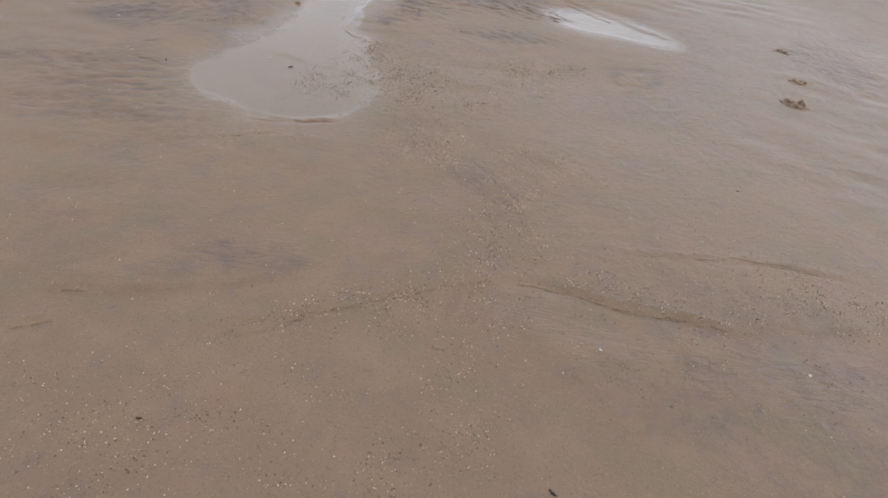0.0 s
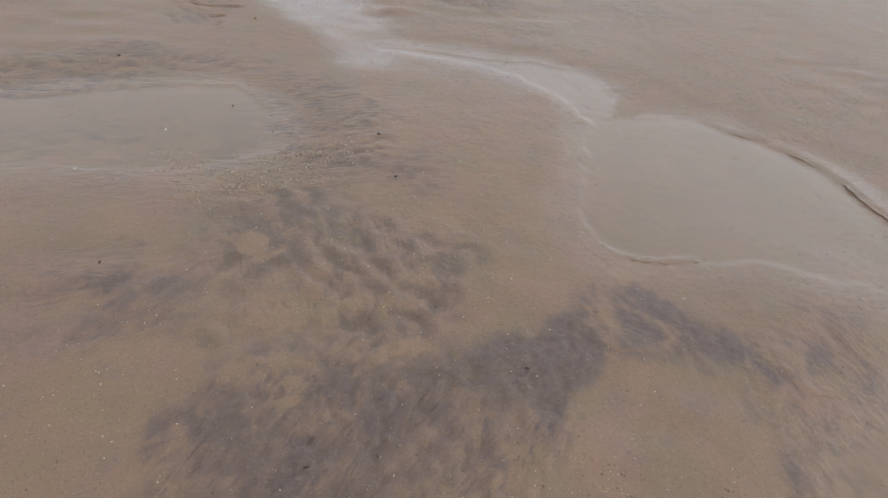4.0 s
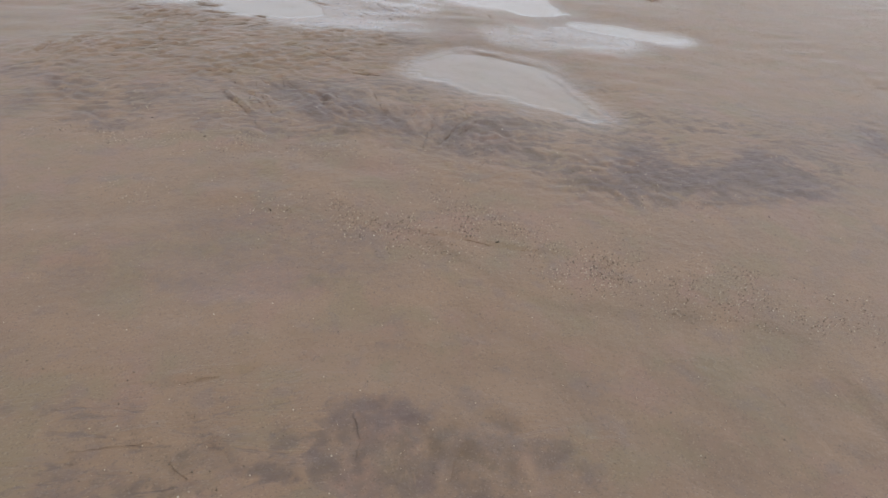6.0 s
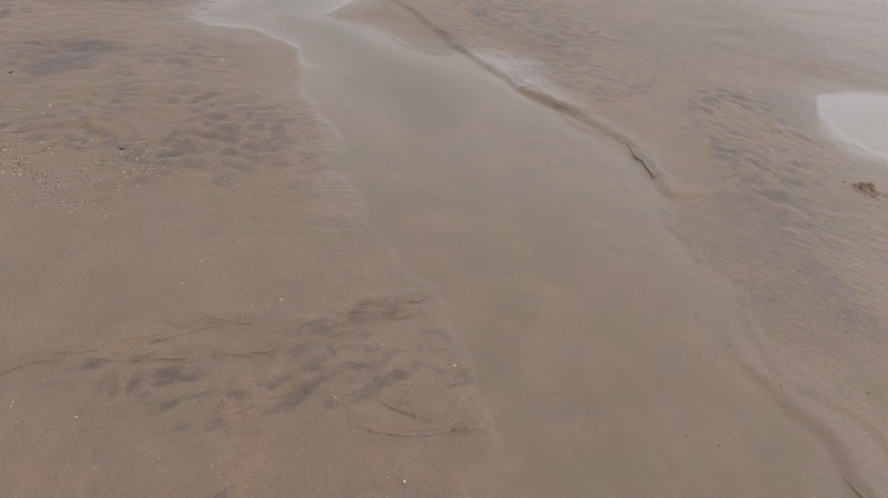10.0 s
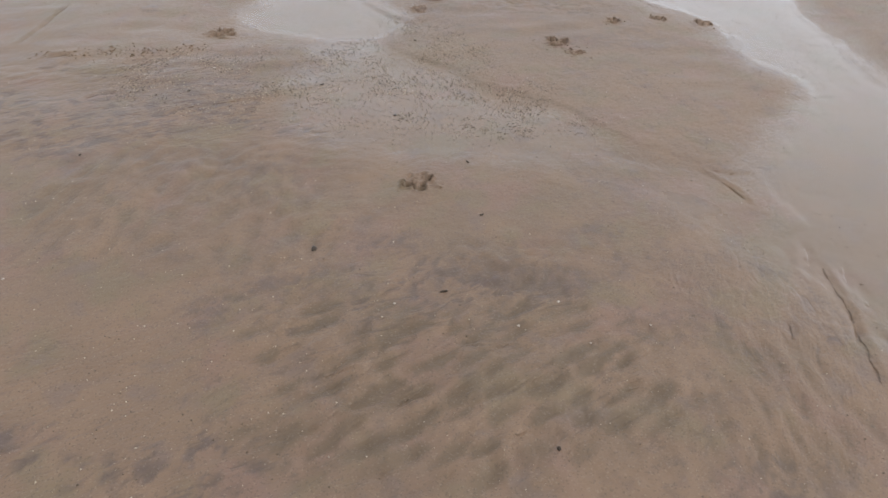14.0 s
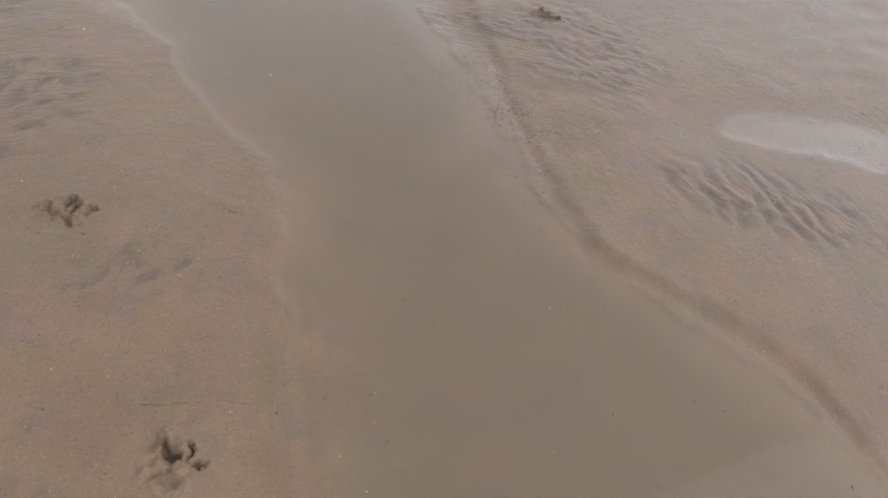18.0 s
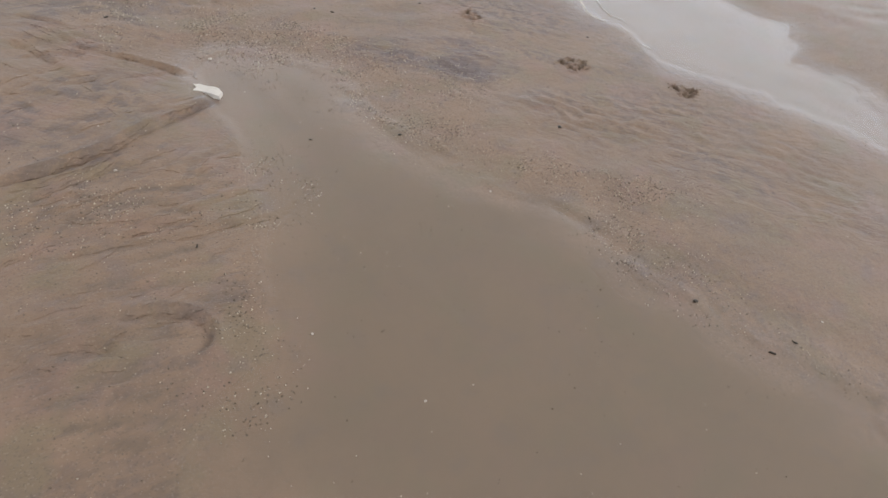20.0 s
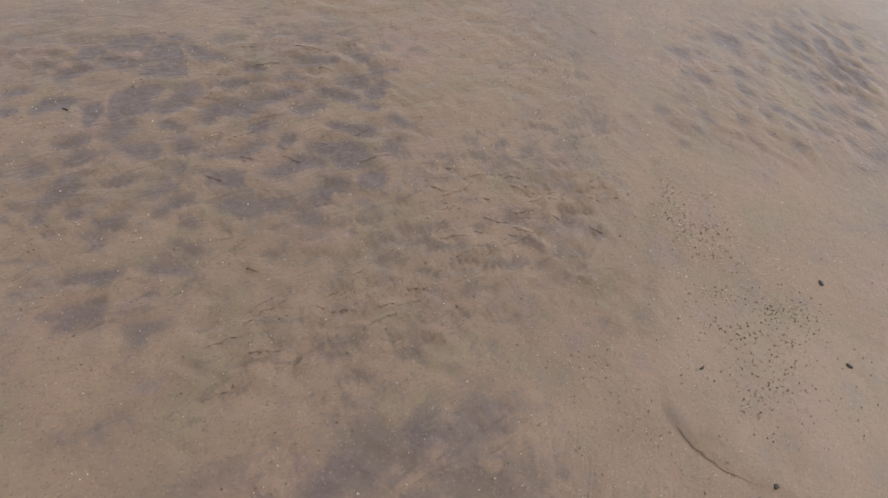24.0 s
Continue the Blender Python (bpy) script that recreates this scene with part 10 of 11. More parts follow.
        grit_ = cloud(qx + x, qy + y, 0.006, 40 + seed % 5, 2) - 0.5
        fade = 1 - (ring[:, None] / 0.7) ** 2
        qz = on_patch(z, qx, qy) - 0.0004 + 0.006 * grit_ * fade * min(deep, 1)
        k = np.arange(4 * 14).reshape(4, 14)
        around_ = np.roll(k, -1, 1)
        faces = np.stack([k[:-1], around_[:-1], around_[1:], k[1:]], -1).reshape(-1, 4)[:, ::-1]
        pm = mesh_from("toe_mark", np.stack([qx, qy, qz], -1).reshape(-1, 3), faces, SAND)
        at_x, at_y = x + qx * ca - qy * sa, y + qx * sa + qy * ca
        # darkest at the middle: more painted shade over the churned brown
        put_fields(pm, dark=on_patch(np.maximum(sample(DARK, wx, wy), 0.20 * dent), qx, qy) + 0.06 * fade * deep, wet=0.3 * sample(WET, at_x, at_y), stain_shade=np.clip(on_patch(stain_shade, qx, qy) + 0.35 * fade, 0, 1), flow_x=np.ones_like(qx), flow_y=np.zeros_like(qx), rip=np.zeros_like(qx), silt=np.zeros_like(qx), film=np.zeros_like(qx))
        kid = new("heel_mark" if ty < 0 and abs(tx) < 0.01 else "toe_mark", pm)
        kid.parent = ob
    # clods thrown up round it
    for _ in range(rng.randint(3, 7)):
        r_, a_ = size * rng.uniform(0.45, 0.75), rng.uniform(0, 6.283)
        qx, qy = r_ * np.cos(a_), r_ * np.sin(a_)
        clods = KINDS.setdefault("sand_clod", [blob("sand_clod", 0.5, 0.42, 0.36, 0.5, CRUMB, q, 1) for q in (21, 22, 23)])
        kid = new("sand_clod", clods[rng.randint(3)])
        s_ = rng.uniform(0.003, 0.009)
        kid.parent = ob
        kid.matrix_local = pose(qx, qy, float(on_patch(z, np.array([qx]), np.array([qy]))[0]) + 0.1 * s_, 0, 0, rng.uniform(0, 360)) @ Matrix.Diagonal((s_, s_, s_, 1))
    return ob


# ---- small things ----
def blob(name, rx, ry, rz, rag, mat, seed, detail=2):
    """A worn lump, its base flattened."""
    bm = bmesh.new()
    bmesh.ops.create_icosphere(bm, subdivisions=detail, radius=1)
    for v in bm.verts:
        f = 1 + rag * (noise.noise(v.co * 1.6 + Vector((seed * 7.1, seed, 0))) + 0.5 * noise.noise(v.co * 4 + Vector((seed, 3, 1))))
        v.co = Vector((v.co.x * rx * f, v.co.y * ry * f, max(v.co.z, -0.35) * rz * f))
    me = bpy.data.meshes.new(name)
    bm.to_mesh(me)
    bm.free()
    me.materials.append(mat)
    for p in me.polygons:
        p.use_smooth = True
    return me


def shell_mesh(seed):
    """A ribbed fan shell of unit width, hollow side down."""
    bm = bmesh.new()
    rng = random.Random(seed)
    rings, spokes, rows = 6, 15, []
    for r in range(rings + 1):
        t = r / rings
        row = []
        for k in range(spokes):
            a = radians(-65 + 130 * k / (spokes - 1))
            rib = 1 + 0.05 * math.cos(k * math.pi) * t
            row.append(bm.verts.new((math.sin(a) * t * 0.56 * rib, (math.cos(a) * t - 0.45) * 0.95 * rib, 0.34 * math.sin(t * 2.5) * math.cos(a * 0.9) + 0.02 * rng.random())))
        rows.append(row)
    for r in range(rings):
        for k in range(spokes - 1):
            bm.faces.new((rows[r][k], rows[r + 1][k], rows[r + 1][k + 1], rows[r][k + 1]))
    bmesh.ops.remove_doubles(bm, verts=bm.verts, dist=0.004)
    bmesh.ops.solidify(bm, geom=bm.faces[:], thickness=0.06)
    me = bpy.data.meshes.new("shell")
    bm.to_mesh(me)
    bm.free()
    me.materials.append(SHELL)
    return me


def strip_mesh(name, seed, mat, width, thick, curl):
    """A torn, curled strip of unit length."""
    rng = random.Random(seed)
    bm = bmesh.new()
    n, rows = 9, []
    side = 0.0
    for k in range(n):
        t = k / (n - 1) - 0.5
        side += rng.uniform(-1, 1) * curl
        w = width * (1 - (2 * abs(t)) ** 3 * 0.7) * rng.uniform(0.7, 1.2)
        top = thick * (1 + 1.5 * rng.random())
        rows.append([bm.verts.new((t, side - w, -0.02)), bm.verts.new((t, side - w * 0.5, top)), bm.verts.new((t, side + w * 0.5, top * rng.uniform(0.5, 1.2))), bm.verts.new((t, side + w, -0.02))])
    for k in range(n - 1):
        for j in range(3):
            bm.faces.new((rows[k][j], rows[k + 1][j], rows[k + 1][j + 1], rows[k][j + 1]))
        bm.faces.new((rows[k][3], rows[k + 1][3], rows[k + 1][0], rows[k][0]))
    bm.faces.new(rows[0])
    bm.faces.new(rows[-1][::-1])
    me = bpy.data.meshes.new(name)
    bm.to_mesh(me)
    bm.free()
    me.materials.append(mat)
    return me


def place(kind, makers, x, y, size, tilt, label, category, group, sink=0.1):
    meshes = KINDS.setdefault(kind, [m() for m in makers])
    ob = new(kind, meshes[RNG.randint(len(meshes))])
    s = size * RNG.uniform(0.9, 1.15)
    ob.matrix_world = pose(x, y, max(height_at(x, y), -0.02) - sink * s * 0.1 + 0.0005, RNG.uniform(-tilt, tilt), RNG.uniform(-tilt, tilt), RNG.uniform(0, 360)) @ Matrix.Diagonal((s, s, s, 1))
    return tagged(ob, label, category, group)


def shell(x, y, size):
    place("shell", [lambda: shell_mesh(1), lambda: shell_mesh(2), lambda: shell_mesh(3)], x, y, size * 0.75, 14, "small off-white ribbed shell fragment lying on wet sand", "shell", "scattered shells")


def seaweed_scrap(x, y, size):
    label = "small torn black-brown scrap of seaweed on wet sand" if size < 0.02 else "dark curled piece of seaweed on wet sand"
    place("seaweed_scrap", [lambda: strip_mesh("seaweed_scrap", 4, WEED, 0.16, 0.10, 0.10), lambda: strip_mesh("seaweed_scrap", 5, WEED, 0.24, 0.13, 0.07), lambda: blob("seaweed_scrap", 0.5, 0.36, 0.25, 0.5, WEED, 6)], x, y, size, 6, label, "seaweed", "seaweed scraps")


def pebble(x, y, size):
    place("pebble", [lambda: blob("pebble", 0.5, 0.4, 0.35, 0.35, STONE, 1), lambda: blob("pebble", 0.5, 0.33, 0.3, 0.45, STONE, 2)], x, y, size, 8, "small orange-brown weathered pebble half sunk in sand", "pebble", "pebbles")


def twig(x, y, size):
    place("twig", [lambda: strip_mesh("twig", 11, WOOD, 0.07, 0.10, 0.05)], x, y, size, 3, "short dark twig lying in the shallow water", "twig", "twigs")


def foam_patch(x, y, size):
    """A low raft of bubbles: many small domes."""
    rng = np.random.RandomState(int(abs(x * 9130 + y * 771)) % 99999)
    bm = bmesh.new()
    for _ in range(110):
        a, r = rng.uniform(0, 6.283), size * rng.rand() ** 0.6
        cx, cy, q = 0.9 * r * np.cos(a), r * np.sin(a) * 0.22 + 0.12 * size * np.sin(5 * r / size), size * rng.uniform(0.008, 0.03)
        made = bmesh.ops.create_icosphere(bm, subdivisions=1, radius=q)
        for v in made["verts"]:
            v.co = Vector((v.co.x + cx, v.co.y + cy, max(v.co.z, -0.2 * q) * 0.4))
    me = bpy.data.meshes.new("foam_patch")
    bm.to_mesh(me)
    bm.free()
    me.materials.append(SCUM)
    ob = new("foam_patch", me)
    ob.matrix_world = pose(x, y, max(height_at(x, y), LEVEL) + 0.0005, 0, 0, rng.uniform(0, 180))
    tagged(ob, "thin broken patch of white sea foam on the sand", "foam", "foam patches")


def many_domes(name, p, q, z, flat, mat):
    """Small uneven domes of radius q at the places p."""
    bm = bmesh.new()
    bmesh.ops.create_icosphere(bm, subdivisions=1, radius=1)
    unit = np.array([v.co[:] for v in bm.verts])
    faces = np.array([[v.index for v in f.verts] for f in bm.faces])
    bm.free()
    rng = np.random.RandomState(len(p))
    unit = unit[None] * rng.uniform(0.7, 1.25, (len(p), 1, 3)) * (1 + 0.22 * rng.uniform(-1, 1, (len(p), len(unit), 1)))
    unit[..., 2] = np.maximum(unit[..., 2], -0.3) * flat
    verts = unit * q[:, None, None] + np.concatenate([p, z[:, None]], 1)[:, None, :]
    faces = faces[None] + (np.arange(len(p)) * unit.shape[1])[:, None, None]
    return mesh_from(name, verts.reshape(-1, 3), faces.reshape(-1, 3), mat)


def foam_line(width, points):
    """A rim of bubbles along the water's edge."""
    line = rounded(points, False)
    rng = np.random.RandomState(len(points) * 31)
    seg = np.linalg.norm(np.diff(line, axis=0), axis=1)
    total = seg.sum()
    count = min(int(total * 30 / width), 2600)
    at = rng.uniform(0, total, count)
    k = np.minimum(np.searchsorted(np.cumsum(seg), at), len(seg) - 1)
    t = rng.rand(count)[:, None]
    p = line[k] * (1 - t) + line[k + 1] * t + rng.normal(0, width * 0.22, (count, 2))
    q = width * rng.uniform(0.05, 0.13, count)
    me = many_domes("foam_line", p, q, np.maximum(sample(Z, p[:, 0], p[:, 1]), LEVEL), 0.6, FOAM)
    tagged(new("foam_line", me), "narrow white foam rim along the puddle's edge", "foam", "foam rims")


def crumbs(count, reach, points):
    """Lumps of kicked-up sand round prints and tracks: nobody counts them."""
    rng = np.random.RandomState(int(count * 13 + points[0][1] * 100) % 9999)
    p = np.repeat(np.array(points), count, 0) + rng.normal(0, 1, (count * len(points), 2)) * (reach, reach * 0.6)
    q = 0.0012 + 0.0036 * rng.rand(len(p)) ** 2
    me = many_domes("sand_crumbs", p, q, sample(Z, p[:, 0], p[:, 1]) + q * 0.15, 0.7, CRUMB)
    tagged(new("sand_crumbs", me), "loose crumbs of kicked-up brown sand", "sand crumbs", kind="stuff")


def board(x, y):
    """A flat slab of dried foam stuck at the water's edge, one corner torn."""
    outline = [(-0.045, 0.030), (-0.030, 0.036), (0.0, 0.024), (0.028, 0.016), (0.042, 0.000), (0.038, -0.030), (0.020, -0.026), (-0.006, -0.010), (-0.040, -0.006), (-0.034, 0.014)]
    bm = bmesh.new()
    top = [bm.verts.new((px, py, 0.009 + 0.002 * math.sin(px * 90))) for px, py in outline]
    low = [bm.verts.new((px * 1.06, py * 1.06, -0.004)) for px, py in outline]
    bm.faces.new(top[::-1])
    for k in range(len(top)):
        bm.faces.new((top[k], top[k - 1], low[k - 1], low[k]))
    bmesh.ops.triangulate(bm, faces=bm.faces[:])
    bmesh.ops.subdivide_edges(bm, edges=bm.edges[:], cuts=2, use_grid_fill=True)
    for v in bm.verts:
        v.co += 0.0016 * noise.noise_vector(v.co * 60)
    me = bpy.data.meshes.new("foam_slab")
    bm.to_mesh(me)
    bm.free()
    me.materials.append(FOAM)
    ob = new("foam_slab", me)
    ob.matrix_world = pose(x, y, max(height_at(x, y), LEVEL) + 0.001, 0, 0, -25)
    tagged(ob, "flat torn slab of cream-white dried sea foam at the water's edge", "foam")


board(-1.590, 28.507)
crumbs(26, .03, [(-3.32, 20.76), (-3.23, 20.73), (-3.12, 20.70), (-2.99, 20.65), (-2.85, 20.62)])
crumbs(20, .035, [(-3.12, 20.72), (-3.06, 20.68), (-2.99, 20.67), (-2.93, 20.65), (-2.83, 20.61)])
crumbs(16, .05, [(-1.44, 20.07), (-1.43, 20.01)])
crumbs(10, .06, [(-1.28, 20.87), (-1.22, 20.77)])
crumbs(14, .05, [(-1.36, 21.97), (-1.24, 21.95), (-1.36, 22.55)])
crumbs(30, .06, [(-0.63, 23.47), (-0.56, 23.37), (-1.04, 23.27), (-0.95, 23.17), (0.01, 23.71), (0.15, 23.60)])
crumbs(8, .05, [(-0.98, 29.47), (-0.93, 29.37)])
crumbs(10, .05, [(-0.86, 17.68), (-0.78, 17.56)])
foam_line(.018, [(0.28, 29.18), (0.21, 29.01), (0.15, 28.84), (0.09, 28.74), (0.09, 28.67), (0.12, 28.64)])
foam_line(.012, [(0.11, 28.40), (0.12, 28.37)])
foam_line(.008, [(0.24, 28.84), (0.20, 28.75), (0.18, 28.67), (0.21, 28.64)])
foam_patch(-1.966, 26.708, .03)
foam_patch(-1.973, 26.871, .03)
foam_patch(-1.670, 28.436, .035)
foam_patch(-1.609, 28.349, .035)
foam_patch(-1.605, 28.254, .035)
foam_patch(-1.636, 28.153, .045)
foam_patch(-1.599, 28.095, .045)
foam_patch(-1.689, 27.780, .03)
foam_patch(-1.759, 28.530, .03)
foam_patch(-1.589, 28.560, .03)
paw_print(1.57, 2.70, .11, -18)
paw_print(1.80, 3.44, .07, -8)
paw_print(1.70, 2.99, .07, -8)
paw_print(1.98, 4.83, .09, -26)
paw_print(0.76, 11.58, .10, -31)
paw_print(0.83, 11.01, .10, -31)
paw_print(1.40, 11.18, .10, -31)
paw_print(-1.14, 11.23, .12, -32)
paw_print(-0.66, 11.15, .12, -32)
paw_print(-0.75, 11.15, .06, -7)
paw_print(0.18, 12.18, .06, -7)
paw_print(-0.26, 13.29, .10, -35)
paw_print(-0.17, 12.86, .10, -35)
paw_print(1.20, 13.96, .10, -35)
paw_print(-1.22, 15.73, .11, -36)
paw_print(-1.55, 16.74, .1, -36)
paw_print(-1.88, 17.44, .12, -47)
paw_print(-1.78, 17.06, .12, -47)
paw_print(-0.85, 18.12, .1, -47)
paw_print(-2.45, 19.42, .11, -18)
paw_print(-0.72, 20.07, .09, -48)
paw_print(-2.69, 20.74, .12, -33)
paw_print(-1.70, 20.79, .11, -58)
paw_print(-1.21, 20.66, .11, -58)
paw_print(-1.48, 20.13, .11, -58)
paw_print(-1.83, 20.70, .08, -58)
paw_print(-0.88, 20.18, .08, -58)
paw_print(-1.10, 20.23, .08, -58)
paw_print(-1.48, 20.02, .08, -58)
paw_print(-2.67, 22.41, .11, -29)
paw_print(-2.56, 21.88, .12, -24)
paw_print(-2.14, 21.75, .12, -39)
paw_print(-1.20, 21.43, .12, -69)
paw_print(-1.39, 21.94, .15, -59)
paw_print(-1.30, 21.99, .08, -59)
paw_print(-0.81, 23.38, .17, -77)
paw_print(-0.44, 23.61, .10, -77)
paw_print(-0.09, 23.61, .10, -77)
paw_print(-0.61, 23.32, .10, -77)
paw_print(-2.39, 24.35, .10, -42)
paw_print(-2.33, 24.94, .10, -42)
paw_print(-2.63, 23.39, .12, -36)
paw_print(-2.55, 22.88, .1, -31)
paw_print(-2.52, 22.90, .08, -31)
paw_print(-1.09, 22.88, .12, -76)
paw_print(-1.31, 22.50, .12, -76)
paw_print(0.22, 27.08, .1, -55)
paw_print(0.55, 26.80, .1, -55)
paw_print(-0.34, 28.31, .11, -55)
paw_print(-0.04, 28.02, .11, -55)
paw_print(-0.49, 28.79, .11, -47)
paw_print(-1.21, 30.13, .11, -30)
paw_print(-1.55, 30.49, .09, -10)
paw_print(-0.85, 29.32, .1, -55)
paw_print(-0.65, 25.21, .1, -61)
paw_print(-0.62, 25.84, .1, -61)
pebble(-0.677, 3.193, .03)
pebble(-0.989, 7.161, .016)
pebble(-1.844, 12.199, .02)
pebble(-2.682, 21.432, .02)
seaweed_scrap(0.295, 0.677, .018)
seaweed_scrap(-0.442, 0.741, .01)
seaweed_scrap(1.025, 1.854, .01)
seaweed_scrap(-0.976, 2.326, .014)
seaweed_scrap(-0.544, 2.428, .014)
seaweed_scrap(-1.197, 3.246, .03)
seaweed_scrap(-0.101, 3.282, .012)
seaweed_scrap(0.108, 3.059, .012)
seaweed_scrap(-0.798, 3.371, .012)
seaweed_scrap(0.339, 4.391, .025)
seaweed_scrap(-0.546, 5.092, .01)
seaweed_scrap(-0.826, 4.279, .01)
seaweed_scrap(-1.381, 4.560, .01)
seaweed_scrap(-0.803, 4.004, .01)
seaweed_scrap(-0.959, 3.911, .01)
seaweed_scrap(-1.370, 4.155, .01)
seaweed_scrap(-1.398, 5.560, .01)
seaweed_scrap(-0.660, 5.856, .01)
seaweed_scrap(-0.817, 4.681, .01)
seaweed_scrap(-1.008, 4.947, .01)
seaweed_scrap(-1.193, 7.551, .01)
seaweed_scrap(-0.174, 7.952, .01)
seaweed_scrap(-1.072, 8.394, .01)
seaweed_scrap(-1.662, 8.637, .01)
seaweed_scrap(-1.942, 7.400, .01)
seaweed_scrap(-2.213, 10.097, .01)
seaweed_scrap(-2.041, 9.301, .01)
seaweed_scrap(-1.861, 9.131, .01)
seaweed_scrap(-1.237, 9.703, .01)
seaweed_scrap(-1.375, 10.019, .01)
seaweed_scrap(-2.353, 11.770, .01)
seaweed_scrap(-2.399, 11.798, .01)
seaweed_scrap(-1.487, 10.797, .01)
seaweed_scrap(-2.046, 12.604, .02)
seaweed_scrap(-2.837, 15.350, .014)
seaweed_scrap(-3.360, 16.890, .014)
seaweed_scrap(-2.583, 15.562, .014)
seaweed_scrap(-2.554, 15.206, .014)
seaweed_scrap(-2.142, 17.909, .016)
seaweed_scrap(-2.404, 17.879, .016)
seaweed_scrap(-2.308, 17.240, .012)
seaweed_scrap(-2.687, 17.413, .012)
seaweed_scrap(-1.725, 17.273, .012)
seaweed_scrap(-2.810, 19.265, .02)
seaweed_scrap(-2.598, 18.995, .02)
seaweed_scrap(-3.271, 19.951, .01)
seaweed_scrap(-2.271, 19.465, .01)
seaweed_scrap(-2.370, 19.214, .01)
seaweed_scrap(-2.607, 18.536, .01)
seaweed_scrap(-2.001, 20.374, .012)
seaweed_scrap(-2.481, 20.133, .012)
seaweed_scrap(-2.340, 19.825, .012)
seaweed_scrap(-2.910, 20.253, .012)
seaweed_scrap(-1.987, 21.596, .014)
seaweed_scrap(-2.160, 21.480, .014)
seaweed_scrap(-2.204, 21.423, .014)
seaweed_scrap(-2.038, 21.863, .014)
seaweed_scrap(-1.978, 21.275, .010)
seaweed_scrap(-2.790, 22.266, .010)
seaweed_scrap(-2.655, 21.783, .010)
seaweed_scrap(-2.597, 22.929, .012)
seaweed_scrap(-2.583, 22.963, .012)
seaweed_scrap(-1.860, 22.848, .012)
seaweed_scrap(-2.265, 23.019, .012)
seaweed_scrap(-0.778, 27.051, .014)
seaweed_scrap(-0.892, 26.425, .014)
seaweed_scrap(-1.146, 26.851, .014)
seaweed_scrap(-0.658, 27.976, .014)
seaweed_scrap(-1.797, 27.841, .014)
seaweed_scrap(-1.768, 29.071, .014)
seaweed_scrap(-1.398, 28.178, .010)
seaweed_scrap(-1.153, 28.106, .010)
seaweed_scrap(-1.168, 29.354, .010)
seaweed_scrap(-0.100, 28.504, .010)
seaweed_scrap(-1.889, 29.730, .014)
seaweed_scrap(-1.006, 28.944, .014)
seaweed_scrap(-0.625, 28.951, .010)
seaweed_scrap(-0.544, 29.066, .010)
seaweed_scrap(-1.059, 28.989, .010)
seaweed_scrap(-0.896, 29.635, .014)
seaweed_scrap(-0.975, 29.761, .01)
seaweed_scrap(-1.376, 30.035, .01)
seaweed_scrap(-0.657, 31.261, .02)
seaweed_scrap(0.217, 30.335, .01)
seaweed_scrap(0.461, 30.247, .01)
seaweed_scrap(0.371, 30.533, .01)
seaweed_scrap(0.628, 30.725, .035)
seaweed_scrap(0.468, 30.645, .012)
seaweed_scrap(0.113, 31.064, .012)
seaweed_scrap(0.331, 31.213, .012)
seaweed_scrap(0.726, 32.694, .014)
seaweed_scrap(0.823, 31.060, .014)
seaweed_scrap(0.626, 31.033, .014)
seaweed_scrap(0.526, 31.332, .014)
seaweed_scrap(-1.098, 6.364, .012)
seaweed_scrap(-0.661, 6.112, .012)
seaweed_scrap(-1.475, 6.755, .012)
seaweed_scrap(-2.685, 14.238, .012)
seaweed_scrap(-1.178, 14.207, .012)
seaweed_scrap(-2.385, 13.788, .012)
seaweed_scrap(-0.821, 27.241, .012)
seaweed_scrap(-0.701, 27.049, .012)
seaweed_scrap(-0.862, 27.585, .012)
shell(0.125, 1.995, .012)
shell(0.440, 1.047, .012)
shell(0.919, 1.042, .012)
shell(-0.633, 2.491, .012)
shell(-1.308, 2.704, .012)
shell(-1.138, 2.387, .012)
shell(0.228, 2.397, .012)
shell(-1.119, 2.373, .008)
shell(-0.585, 2.550, .008)
shell(-0.275, 2.429, .008)
shell(0.251, 2.355, .008)
shell(-0.395, 2.243, .008)
shell(-0.595, 4.268, .012)
shell(-0.625, 4.157, .012)
shell(-1.113, 4.062, .012)
shell(-1.089, 4.015, .012)
shell(-0.711, 4.209, .012)
shell(-0.806, 4.785, .007)
shell(-0.644, 4.697, .007)
shell(-0.773, 4.381, .007)
shell(-0.433, 4.131, .007)
shell(-1.178, 4.141, .007)
shell(-0.889, 4.597, .007)
shell(-0.726, 3.931, .007)
shell(-0.689, 3.919, .007)
shell(-0.199, 4.622, .02)
shell(-1.025, 4.487, .007)
shell(-1.195, 4.496, .007)
shell(-0.466, 4.488, .007)
shell(-0.368, 4.451, .007)
shell(-1.397, 8.471, .007)
shell(-1.729, 7.101, .007)
shell(-1.791, 6.982, .007)
shell(-1.154, 7.360, .007)
shell(-0.592, 7.152, .007)
shell(-1.098, 6.895, .007)
shell(-0.744, 6.921, .007)
shell(-1.875, 10.041, .008)
shell(-2.065, 10.485, .008)
shell(-2.103, 10.033, .008)
shell(-1.569, 9.397, .008)
shell(-0.827, 9.108, .008)
shell(-1.645, 9.612, .008)
shell(-1.072, 10.858, .009)
shell(-1.905, 11.295, .009)
shell(-0.781, 10.584, .009)
shell(-0.788, 11.259, .009)
shell(-1.656, 11.172, .009)
shell(-0.088, 11.433, .009)
shell(-1.142, 12.343, .008)
shell(-2.073, 13.165, .008)
shell(-1.774, 12.927, .008)
shell(-1.940, 12.712, .008)
shell(-1.582, 12.356, .008)
shell(-1.623, 12.092, .008)
shell(-2.061, 15.702, .007)
